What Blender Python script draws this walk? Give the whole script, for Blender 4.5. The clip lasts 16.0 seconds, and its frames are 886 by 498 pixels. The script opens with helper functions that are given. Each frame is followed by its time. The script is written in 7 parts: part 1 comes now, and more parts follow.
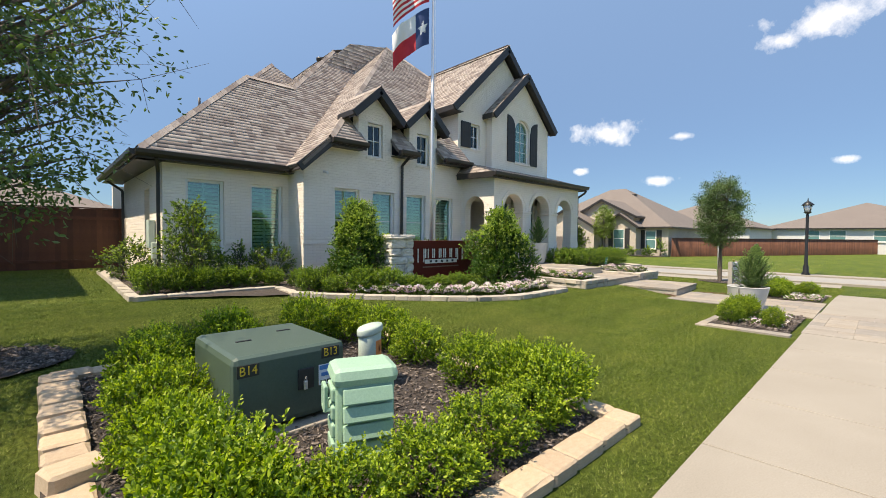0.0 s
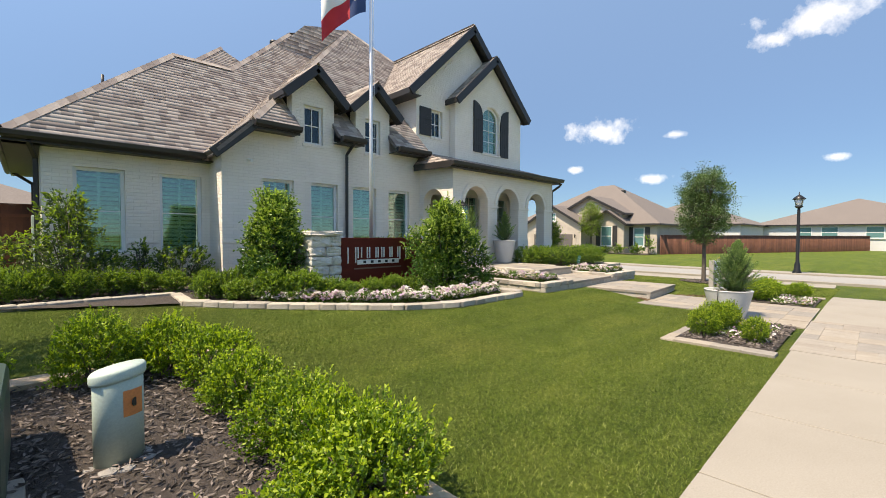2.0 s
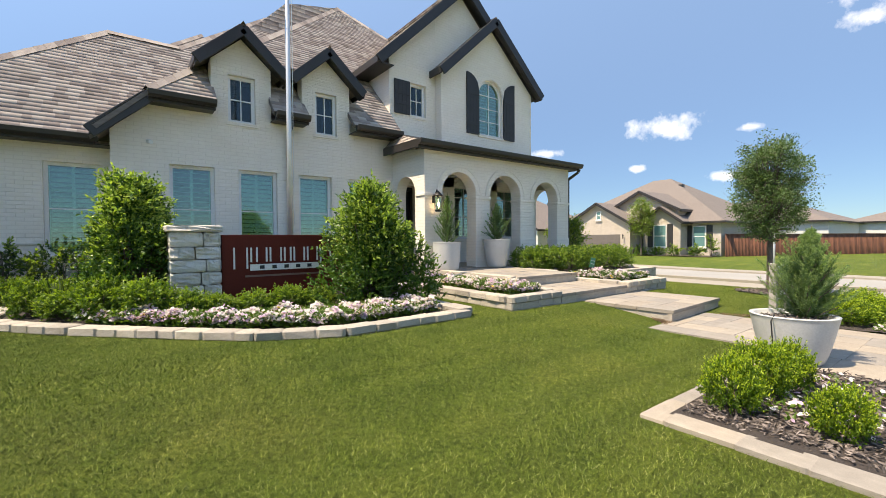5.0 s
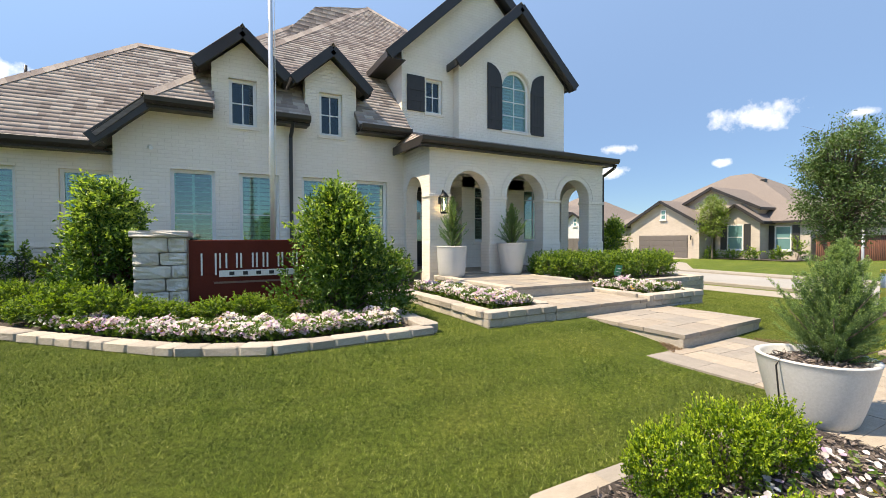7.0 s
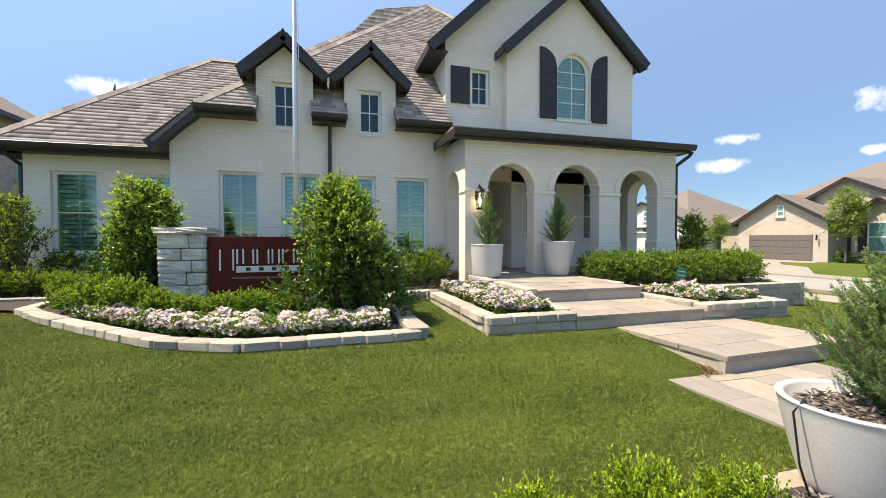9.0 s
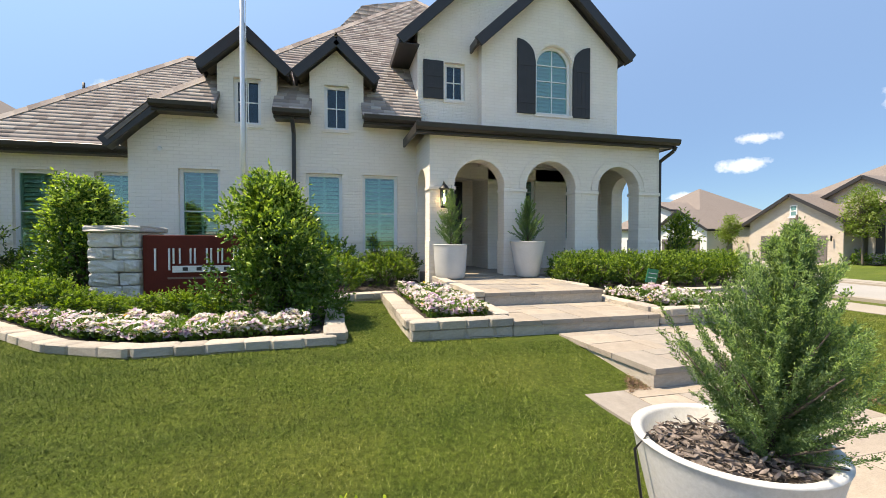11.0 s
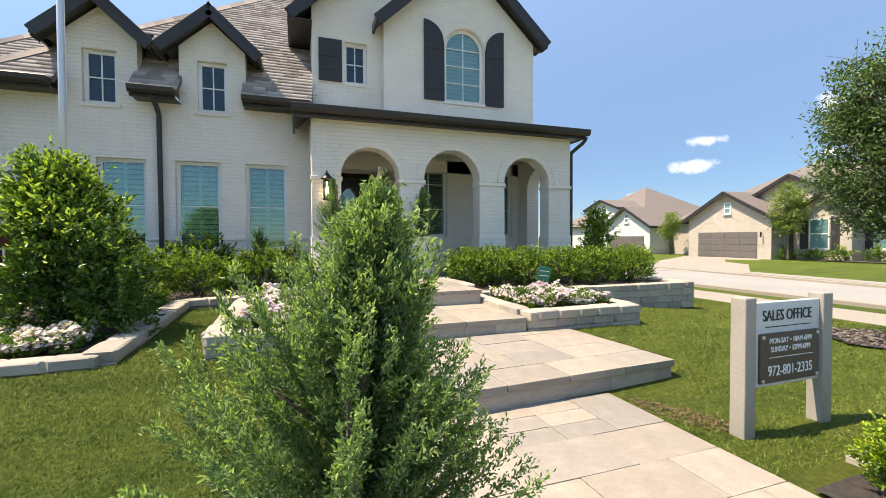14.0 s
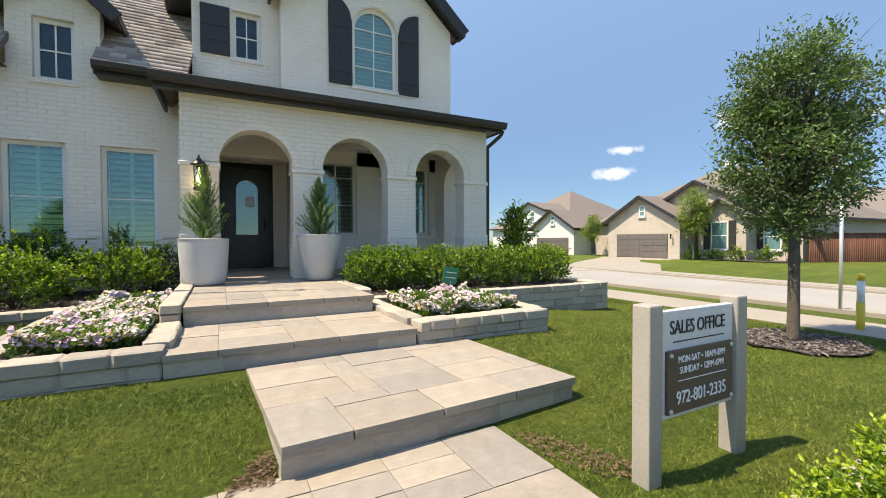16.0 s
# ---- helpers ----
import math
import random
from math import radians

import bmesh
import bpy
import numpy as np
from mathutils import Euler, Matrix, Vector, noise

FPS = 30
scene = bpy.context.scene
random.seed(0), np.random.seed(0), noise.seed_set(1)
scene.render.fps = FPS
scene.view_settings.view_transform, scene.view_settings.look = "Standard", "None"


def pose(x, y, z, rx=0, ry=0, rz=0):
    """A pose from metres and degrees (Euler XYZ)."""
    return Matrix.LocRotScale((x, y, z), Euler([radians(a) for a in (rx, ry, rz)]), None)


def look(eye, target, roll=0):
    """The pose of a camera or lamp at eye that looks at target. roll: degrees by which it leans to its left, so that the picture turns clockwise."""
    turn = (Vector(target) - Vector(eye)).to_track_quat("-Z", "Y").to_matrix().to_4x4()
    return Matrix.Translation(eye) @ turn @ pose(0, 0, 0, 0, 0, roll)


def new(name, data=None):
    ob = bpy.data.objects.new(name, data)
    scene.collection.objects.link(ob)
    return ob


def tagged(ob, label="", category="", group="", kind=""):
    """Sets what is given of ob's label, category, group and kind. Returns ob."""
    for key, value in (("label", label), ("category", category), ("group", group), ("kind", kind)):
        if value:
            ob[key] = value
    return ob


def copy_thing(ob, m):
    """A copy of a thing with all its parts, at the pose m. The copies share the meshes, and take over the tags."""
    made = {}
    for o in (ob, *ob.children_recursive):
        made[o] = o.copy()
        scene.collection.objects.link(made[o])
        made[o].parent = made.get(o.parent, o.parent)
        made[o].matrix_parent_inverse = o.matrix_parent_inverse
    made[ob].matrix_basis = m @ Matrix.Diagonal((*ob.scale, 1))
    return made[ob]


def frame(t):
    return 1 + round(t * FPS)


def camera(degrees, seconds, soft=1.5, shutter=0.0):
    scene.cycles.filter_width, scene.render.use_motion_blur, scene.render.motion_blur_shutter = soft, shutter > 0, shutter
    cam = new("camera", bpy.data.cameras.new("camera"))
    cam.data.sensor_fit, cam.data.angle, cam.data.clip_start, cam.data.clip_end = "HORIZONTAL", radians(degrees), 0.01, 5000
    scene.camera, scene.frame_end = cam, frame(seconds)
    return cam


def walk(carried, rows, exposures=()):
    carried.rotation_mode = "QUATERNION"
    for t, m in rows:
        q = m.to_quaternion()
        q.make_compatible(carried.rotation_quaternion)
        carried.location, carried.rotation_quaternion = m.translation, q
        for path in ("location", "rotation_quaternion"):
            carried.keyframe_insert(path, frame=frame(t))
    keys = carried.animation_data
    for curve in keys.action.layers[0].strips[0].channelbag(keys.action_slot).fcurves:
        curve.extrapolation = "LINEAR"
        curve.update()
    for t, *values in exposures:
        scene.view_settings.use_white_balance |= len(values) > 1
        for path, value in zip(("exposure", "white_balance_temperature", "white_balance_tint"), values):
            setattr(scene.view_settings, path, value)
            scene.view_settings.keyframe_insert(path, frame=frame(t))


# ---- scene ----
cam = camera(92.5, 16.0, 0.9)
PATH = [
    (0, (0.16, -0.036, 1.505), (1.542, 1.409, 1.446), 0.5),
    (0.5, (0.658, -0.033, 1.513), (2.056, 1.395, 1.452), 0.4),
    (1, (1.118, -0.003, 1.488), (2.525, 1.417, 1.425), 0.3),
    (1.5, (1.589, 0.092, 1.481), (3.0, 1.507, 1.416), 0.2),
    (2, (2.073, 0.129, 1.457), (3.47, 1.558, 1.393), 0.2),
    (2.5, (2.503, 0.256, 1.419), (3.851, 1.731, 1.353), 0.1),
    (3, (3.156, 0.339, 1.44), (4.409, 1.896, 1.38), -0.0),
    (3.5, (3.748, 0.492, 1.414), (4.892, 2.132, 1.359), -0.0),
    (4, (4.408, 0.577, 1.342), (5.561, 2.21, 1.293), -0.2),
    (4.5, (4.96, 0.659, 1.304), (6.165, 2.255, 1.258), -0.4),
    (7, (6.963, 0.475, 1.407), (7.912, 2.235, 1.359), -0.2),
    (7.5, (7.283, 0.506, 1.422), (8.017, 2.366, 1.377), -0.1),
    (8, (7.651, 0.427, 1.383), (8.149, 2.364, 1.342), 0.1),
    (8.5, (7.953, 0.38, 1.377), (8.335, 2.342, 1.334), 0.1),
    (9, (8.276, 0.484, 1.353), (8.835, 2.404, 1.307), -0.1),
    (11.5, (9.651, 0.617, 1.308), (10.083, 2.57, 1.265), 0.1),
    (12, (9.899, 0.725, 1.266), (10.267, 2.69, 1.22), 0.1),
    (12.5, (10.144, 0.805, 1.271), (10.507, 2.771, 1.226), -0.0),
    (13, (10.474, 0.837, 1.257), (10.894, 2.792, 1.215), -0.1),
    (13.5, (10.722, 0.886, 1.252), (11.248, 2.816, 1.209), -0.2),
    (14, (11.026, 0.946, 1.271), (11.677, 2.836, 1.222), -0.3),
    (14.5, (11.382, 0.976, 1.27), (12.156, 2.819, 1.223), -0.2),
    (15, (11.561, 1.103, 1.241), (12.439, 2.899, 1.189), -0.2),
    (15.5, (11.701, 1.3, 1.238), (12.625, 3.073, 1.191), -0.3),
    (16, (11.85, 1.486, 1.209), (12.776, 3.258, 1.167), -0.2),
]
walk(cam, [(t, look(eye, target, roll)) for t, eye, target, roll in PATH], [(0.0, 1.26, 8200, 11), (4.5, 1.46, 8300, 12), (8.5, 1.54, 8300, 12), (14.0, 1.58, 8250, 12), (16.0, 1.44, 8200, 11)])

# ---- world, sun, exposure ----
SUN_TO = Vector((-0.46, 0.11, 0.875)).normalized()
world = bpy.data.worlds.new("world")
scene.world = world
world.use_nodes = True
wn, wl = world.node_tree.nodes, world.node_tree.links
bg = wn["Background"]
sky = wn.new("ShaderNodeTexSky")
sky.sky_type = "NISHITA"
sky.sun_disc = False
sky.sun_elevation = math.asin(SUN_TO.z)
sky.sun_rotation = math.atan2(SUN_TO.x, SUN_TO.y)
sky.air_density, sky.dust_density, sky.ozone_density = 0.8, 0.1, 2.0
bg.inputs["Strength"].default_value = 0.15
wcoord = wn.new("ShaderNodeTexCoord")


def wmath(op, a, b=None, c=None):
    n = wn.new("ShaderNodeMath")
    n.operation = op
    for i, v in enumerate((a, b, c)):
        if v is None:
            continue
        if isinstance(v, (int, float)):
            n.inputs[i].default_value = v
        else:
            wl.new(v, n.inputs[i])
    return n.outputs[0]


# small fair-weather clouds, each a soft patch of the sky: azimuth and height above the horizon in degrees, width, height
CLOUDS = [(25.2, 12.9, 6.4, 2.6), (17, 11.8, 3.2, 1.0), (19.8, 6.9, 4.0, 1.0), (4.3, 21, 10.0, 3.0), (8.2, 20, 3.8, 1.8),
          (28.5, 8.4, 1.6, 0.8), (3, 7.9, 2.4, 0.8), (109, 15.6, 10.0, 2.0), (39.6, 10.9, 3.4, 1.1), (40.6, 8.1, 5.0, 1.4), (47, 5.0, 3.0, 1.0)]
wnoise = wn.new("ShaderNodeTexNoise")
wnoise.inputs["Scale"].default_value = 22.0
wnoise.inputs["Detail"].default_value = 7.0
wnoise.inputs["Roughness"].default_value = 0.62
wl.new(wcoord.outputs["Generated"], wnoise.inputs["Vector"])
wsep = wn.new("ShaderNodeSeparateXYZ")
wl.new(wcoord.outputs["Generated"], wsep.inputs[0])
waz = wmath("ARCTAN2", wsep.outputs[1], wsep.outputs[0])
wel = wmath("ARCSINE", wsep.outputs[2])
cover = None
for az, el, wide, high in CLOUDS:
    dx = wmath("DIVIDE", wmath("SUBTRACT", waz, radians(az)), radians(wide / 2))
    dy = wmath("DIVIDE", wmath("SUBTRACT", wel, radians(el)), radians(high / 2))
    d = wmath("SQRT", wmath("ADD", wmath("MULTIPLY", dx, dx), wmath("MULTIPLY", dy, dy)))
    one = wmath("SUBTRACT", 1.25, d)
    cover = one if cover is None else wmath("MAXIMUM", cover, one)
cmask = wmath("MULTIPLY_ADD", wmath("SUBTRACT", wnoise.outputs["Fac"], 0.5), 3.2, cover)
wramp = wn.new("ShaderNodeMapRange")
wramp.inputs["From Min"].default_value, wramp.inputs["From Max"].default_value = 0.1, 2.1
wramp.inputs["To Max"].default_value = 0.9
wl.new(cmask, wramp.inputs["Value"])
wmix = wn.new("ShaderNodeMix")
wmix.data_type = "RGBA"
wl.new(wramp.outputs[0], wmix.inputs[0])
wl.new(sky.outputs[0], wmix.inputs[6])
wmix.inputs[7].default_value = (6.2, 6.3, 6.5, 1)
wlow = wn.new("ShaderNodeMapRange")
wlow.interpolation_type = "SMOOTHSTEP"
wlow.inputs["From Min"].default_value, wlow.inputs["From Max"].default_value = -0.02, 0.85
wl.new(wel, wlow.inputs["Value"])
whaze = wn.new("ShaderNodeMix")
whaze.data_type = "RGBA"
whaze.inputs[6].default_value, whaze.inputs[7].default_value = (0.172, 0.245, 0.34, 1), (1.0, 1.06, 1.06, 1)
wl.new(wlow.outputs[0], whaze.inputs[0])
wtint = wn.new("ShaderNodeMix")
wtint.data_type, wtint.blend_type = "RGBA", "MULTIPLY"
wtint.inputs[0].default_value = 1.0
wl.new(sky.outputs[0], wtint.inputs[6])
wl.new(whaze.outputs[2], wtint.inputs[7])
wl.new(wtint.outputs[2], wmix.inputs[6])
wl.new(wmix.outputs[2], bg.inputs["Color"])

sun = new("sun", bpy.data.lights.new("sun", "SUN"))
sun.data.energy, sun.data.angle, sun.data.color = 2.95, radians(0.55), (1.0, 0.95, 0.87)
sun.matrix_world = look(SUN_TO * 60, (0, 0, 0))

# ---- materials ----


class Mat:
    """A node material, built up step by step."""

    def __init__(self, name, rough=0.8, metal=0.0):
        self.m = bpy.data.materials.new(name)
        self.m.use_nodes = True
        self.n, self.l = self.m.node_tree.nodes, self.m.node_tree.links
        self.p = self.n["Principled BSDF"]
        self.p.inputs["Roughness"].default_value = rough
        self.p.inputs["Metallic"].default_value = metal
        self.co = self.n.new("ShaderNodeTexCoord").outputs["Object"]

    def noise(self, scale, detail=4, rough=0.6, stretch=None):
        n = self.n.new("ShaderNodeTexNoise")
        n.inputs["Scale"].default_value, n.inputs["Detail"].default_value, n.inputs["Roughness"].default_value = scale, detail, rough
        co = self.co
        if stretch:
            mp = self.n.new("ShaderNodeMapping")
            mp.inputs["Scale"].default_value = stretch
            self.l.new(co, mp.inputs["Vector"])
            co = mp.outputs[0]
        self.l.new(co, n.inputs["Vector"])
        return n.outputs["Fac"]

    def ramp(self, fac, stops):
        r = self.n.new("ShaderNodeValToRGB")
        el = r.color_ramp.elements
        while len(el) < len(stops):
            el.new(0.5)
        for e, (pos, col) in zip(el, stops):
            e.position, e.color = pos, (*col, 1)
        self.l.new(fac, r.inputs[0])
        return r.outputs[0]

    def mix(self, fac, a, b, mode="MIX"):
        x = self.n.new("ShaderNodeMix")
        x.data_type, x.blend_type = "RGBA", mode
        for sock, v in ((x.inputs[0], fac), (x.inputs[6], a), (x.inputs[7], b)):
            if isinstance(v, (int, float)):
                sock.default_value = v
            elif isinstance(v, tuple):
                sock.default_value = (*v, 1)
            else:
                self.l.new(v, sock)
        return x.outputs[2]

    def random(self, island=False):
        if island:
            return self.n.new("ShaderNodeNewGeometry").outputs["Random Per Island"]
        return self.n.new("ShaderNodeObjectInfo").outputs["Random"]

    def color(self, c):
        if isinstance(c, tuple):
            self.p.inputs["Base Color"].default_value = (*c, 1)
        else:
            self.l.new(c, self.p.inputs["Base Color"])
        return self

    def bump(self, h, strength=0.3, dist=0.01):
        b = self.n.new("ShaderNodeBump")
        b.inputs["Strength"].default_value, b.inputs["Distance"].default_value = strength, dist
        self.l.new(h, b.inputs["Height"])
        self.l.new(b.outputs[0], self.p.inputs["Normal"])
        return self

    def rough(self, fac, lo, hi):
        r = self.n.new("ShaderNodeMapRange")
        r.inputs["To Min"].default_value, r.inputs["To Max"].default_value = lo, hi
        self.l.new(fac, r.inputs["Value"])
        self.l.new(r.outputs[0], self.p.inputs["Roughness"])
        return self


def mottled(name, a, b, scale=8.0, rough=0.8, fine=60.0, bump=0.25, dist=0.006, metal=0.0, vary=None, island=False):
    """Two colours mixed by coarse noise, with fine grain; vary adds a tone to each piece."""
    m = Mat(name, rough, metal)
    big, small = m.noise(scale, 5), m.noise(fine, 4, 0.7)
    c = m.ramp(big, [(0.3, a), (0.7, b)])
    c = m.mix(0.35, c, m.ramp(small, [(0.3, tuple(v * 0.72 for v in a)), (0.7, tuple(min(1, v * 1.15) for v in b))]))
    if vary:
        c = m.mix(1.0, c, m.ramp(m.random(island), vary), "MULTIPLY")
    m.color(c).bump(small, bump, dist)
    return m.m


def leaf_mat(name, dark, light, back=0.35, rough=0.45):
    m = Mat(name, rough)
    c = m.ramp(m.random(True), [(0.0, dark), (0.55, tuple((a + b) / 2 for a, b in zip(dark, light))), (1.0, light)])
    c = m.mix(0.5, c, m.ramp(m.noise(2.2, 3), [(0.35, dark), (0.7, light)]))
    m.color(c)
    tr = m.n.new("ShaderNodeBsdfTranslucent")
    m.l.new(m.mix(1.0, c, (1.25, 1.35, 0.5), "MULTIPLY"), tr.inputs["Color"])
    mx = m.n.new("ShaderNodeMixShader")
    mx.inputs[0].default_value = back
    m.l.new(m.p.outputs[0], mx.inputs[1])
    m.l.new(tr.outputs[0], mx.inputs[2])
    m.l.new(mx.outputs[0], m.n["Material Output"].inputs["Surface"])
    return m.m


def brick_mat(name, a, b, joint, scale=1.0, bump=0.75):
    """Painted or bare brick: courses of 7.5 cm as relief, laid along the wall by its own plane."""
    m = Mat(name, 0.75)
    sep = m.n.new("ShaderNodeSeparateXYZ")
    m.l.new(m.co, sep.inputs[0])
    add = m.n.new("ShaderNodeMath")
    add.operation = "ADD"
    m.l.new(sep.outputs[0], add.inputs[0])
    m.l.new(sep.outputs[1], add.inputs[1])
    com = m.n.new("ShaderNodeCombineXYZ")
    m.l.new(add.outputs[0], com.inputs[0])
    m.l.new(sep.outputs[2], com.inputs[1])
    br = m.n.new("ShaderNodeTexBrick")
    br.inputs["Scale"].default_value = scale
    br.inputs["Brick Width"].default_value, br.inputs["Row Height"].default_value = 0.24, 0.076
    br.inputs["Mortar Size"].default_value, br.inputs["Mortar Smooth"].default_value = 0.007, 0.6
    br.inputs["Color1"].default_value, br.inputs["Color2"].default_value, br.inputs["Mortar"].default_value = (*a, 1), (*b, 1), (*joint, 1)
    m.l.new(com.outputs[0], br.inputs["Vector"])
    big = m.noise(0.9, 5)
    c = m.mix(0.5, br.outputs["Color"], m.ramp(big, [(0.35, tuple(v * 0.9 for v in a)), (0.7, b)]))
    m.color(c)
    grain = m.noise(45, 4, 0.7)
    h = m.mix(0.25, br.outputs["Color"], m.ramp(grain, [(0.2, (0, 0, 0)), (0.8, (1, 1, 1))]))
    inv = m.n.new("ShaderNodeMath")
    inv.operation = "MULTIPLY_ADD"
    m.l.new(br.outputs["Fac"], inv.inputs[0])
    inv.inputs[1].default_value = -0.8
    m.l.new(grain, inv.inputs[2])
    m.bump(inv.outputs[0], bump, 0.014)
    return m.m


WHITE_BRICK = brick_mat("white_painted_brick", (0.87, 0.79, 0.69), (0.91, 0.84, 0.75), (0.77, 0.70, 0.61), bump=0.8)
STUCCO = mottled("white_stucco", (0.87, 0.79, 0.69), (0.91, 0.84, 0.75), 1.2, 0.85, 70, 0.2)
PALE_BRICK = brick_mat("pale_brick", (0.48, 0.41, 0.345), (0.56, 0.49, 0.42), (0.52, 0.47, 0.42))
GREY_BRICK = brick_mat("grey_brown_brick", (0.30, 0.27, 0.26), (0.46, 0.42, 0.40), (0.52, 0.50, 0.48))
LIGHT_SIDING = mottled("light_siding", (0.58, 0.58, 0.58), (0.66, 0.66, 0.65), 1.0, 0.7, 30, 0.1)
TRIM_DARK = mottled("dark_bronze_trim", (0.022, 0.019, 0.018), (0.034, 0.03, 0.028), 3, 0.42, 40, 0.08)
SHUTTER_DARK = mottled("charcoal_shutter_paint", (0.022, 0.021, 0.022), (0.034, 0.032, 0.033), 3, 0.55, 60, 0.1)
TRIM_WHITE = mottled("white_trim_paint", (0.76, 0.76, 0.75), (0.82, 0.82, 0.80), 2, 0.5, 50, 0.06)
ROOF_TONES = [(0.0, (0.13, 0.103, 0.096)), (0.22, (0.20, 0.161, 0.148)), (0.45, (0.30, 0.252, 0.226)), (0.62, (0.385, 0.33, 0.292)), (0.82, (0.43, 0.38, 0.34)), (1.0, (0.19, 0.152, 0.145))]


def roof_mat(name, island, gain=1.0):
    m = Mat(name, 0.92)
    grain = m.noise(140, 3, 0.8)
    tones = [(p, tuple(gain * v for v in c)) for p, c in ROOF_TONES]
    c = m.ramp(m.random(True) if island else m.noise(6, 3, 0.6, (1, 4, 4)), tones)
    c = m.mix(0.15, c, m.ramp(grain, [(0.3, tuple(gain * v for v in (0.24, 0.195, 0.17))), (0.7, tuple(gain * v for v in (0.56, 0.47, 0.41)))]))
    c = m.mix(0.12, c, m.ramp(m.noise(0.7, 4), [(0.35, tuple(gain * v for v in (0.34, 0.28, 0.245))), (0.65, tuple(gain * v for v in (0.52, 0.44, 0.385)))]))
    m.color(c).bump(grain, 0.5, 0.004)
    return m.m


SHINGLE = roof_mat("weathered_brown_shingle", True)
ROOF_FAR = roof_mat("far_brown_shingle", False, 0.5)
CONCRETE = mottled("sunlit_concrete", (0.275, 0.243, 0.198), (0.335, 0.30, 0.25), 0.9, 0.9, 90, 0.25, 0.003)
ROAD = mottled("pale_road_concrete", (0.27, 0.258, 0.235), (0.33, 0.315, 0.29), 0.6, 0.9, 70, 0.2, 0.004)
PAVER = mottled("tan_stone_paver", (0.255, 0.230, 0.200), (0.385, 0.352, 0.306), 3.2, 0.85, 55, 0.35, 0.004,
                vary=[(0.0, (0.76, 0.75, 0.75)), (0.35, (0.96, 0.93, 0.89)), (0.6, (1.06, 1.0, 0.92)), (0.8, (1.0, 0.93, 0.84)), (1.0, (0.84, 0.80, 0.77))])
EDGE_STONE = mottled("tumbled_grey_edging_stone", (0.35, 0.318, 0.275), (0.50, 0.458, 0.40), 7, 0.9, 70, 0.7, 0.010,
                     vary=[(0.0, (0.78, 0.76, 0.74)), (0.5, (1, 0.98, 0.95)), (1.0, (1.1, 1.06, 0.98))])
TAN_STONE = mottled("tan_tumbled_edging_stone", (0.46, 0.345, 0.235), (0.60, 0.475, 0.35), 6, 0.9, 80, 0.6, 0.008,
                    vary=[(0.0, (0.82, 0.80, 0.78)), (0.5, (1, 0.98, 0.95)), (1.0, (1.08, 1.02, 0.94))])
LIMESTONE = mottled("chopped_white_limestone", (0.66, 0.63, 0.58), (0.82, 0.79, 0.73), 5, 0.9, 40, 0.9, 0.02,
                    vary=[(0.0, (0.84, 0.82, 0.80)), (0.5, (1, 1, 0.98)), (1.0, (1.05, 1.03, 1.0))])
POT_WHITE = mottled("white_glazed_concrete", (0.49, 0.49, 0.475), (0.57, 0.57, 0.555), 3, 0.5, 60, 0.12, 0.003)
MULCH_DARK = mottled("dark_mulch", (0.045, 0.036, 0.030), (0.12, 0.095, 0.082), 26, 0.95, 110, 1.0, 0.03)
MULCH_CHIP = mottled("shredded_bark", (0.085, 0.07, 0.062), (0.28, 0.24, 0.215), 20, 0.9, 90, 0.5, 0.004, vary=[(0, (0.5, 0.48, 0.46)), (1, (1.35, 1.3, 1.28))], island=True)
SOIL_PALE = mottled("pale_gravel", (0.30, 0.27, 0.24), (0.46, 0.43, 0.40), 30, 0.9, 90, 0.8, 0.02)
SOIL_BROWN = mottled("bare_brown_soil", (0.15, 0.095, 0.055), (0.25, 0.165, 0.10), 14, 0.95, 90, 0.8, 0.01)
SIGN_WOOD = mottled("rust_brown_sign_panel", (0.095, 0.014, 0.008), (0.13, 0.021, 0.012), 3, 0.6, 60, 0.1)
SIGN_WOOD.node_tree.nodes["Principled BSDF"].inputs["Specular IOR Level"].default_value = 0.18
LETTER = mottled("brushed_pale_metal", (0.72, 0.70, 0.66), (0.80, 0.78, 0.74), 6, 0.5, 60, 0.05)
METAL_POLE = mottled("brushed_aluminium", (0.62, 0.62, 0.62), (0.72, 0.72, 0.72), 4, 0.4, 90, 0.05, metal=0.6)
LAMP_BLACK = mottled("black_metal", (0.012, 0.012, 0.012), (0.022, 0.022, 0.022), 4, 0.42, 60, 0.06, metal=0.2)
UTIL_DARK = mottled("dark_green_enamel", (0.055, 0.085, 0.065), (0.07, 0.105, 0.082), 3, 0.42, 80, 0.08)
UTIL_PALE = mottled("pale_green_plastic", (0.27, 0.44, 0.32), (0.33, 0.50, 0.37), 3, 0.5, 80, 0.08)
UTIL_GREY = mottled("pale_grey_green_plastic", (0.40, 0.48, 0.42), (0.46, 0.54, 0.47), 3, 0.55, 80, 0.08)
LABEL_BLACK = mottled("black_label", (0.02, 0.02, 0.02), (0.03, 0.03, 0.03), 5, 0.5)
LABEL_YELLOW = mottled("yellow_label", (0.72, 0.46, 0.03), (0.78, 0.52, 0.05), 5, 0.5)
LABEL_ORANGE = mottled("orange_label", (0.70, 0.20, 0.06), (0.78, 0.26, 0.08), 5, 0.5)
LABEL_WHITE = mottled("white_label", (0.76, 0.78, 0.80), (0.82, 0.84, 0.86), 5, 0.5)
LABEL_BLUE = mottled("blue_label", (0.05, 0.20, 0.50), (0.07, 0.25, 0.56), 5, 0.5)
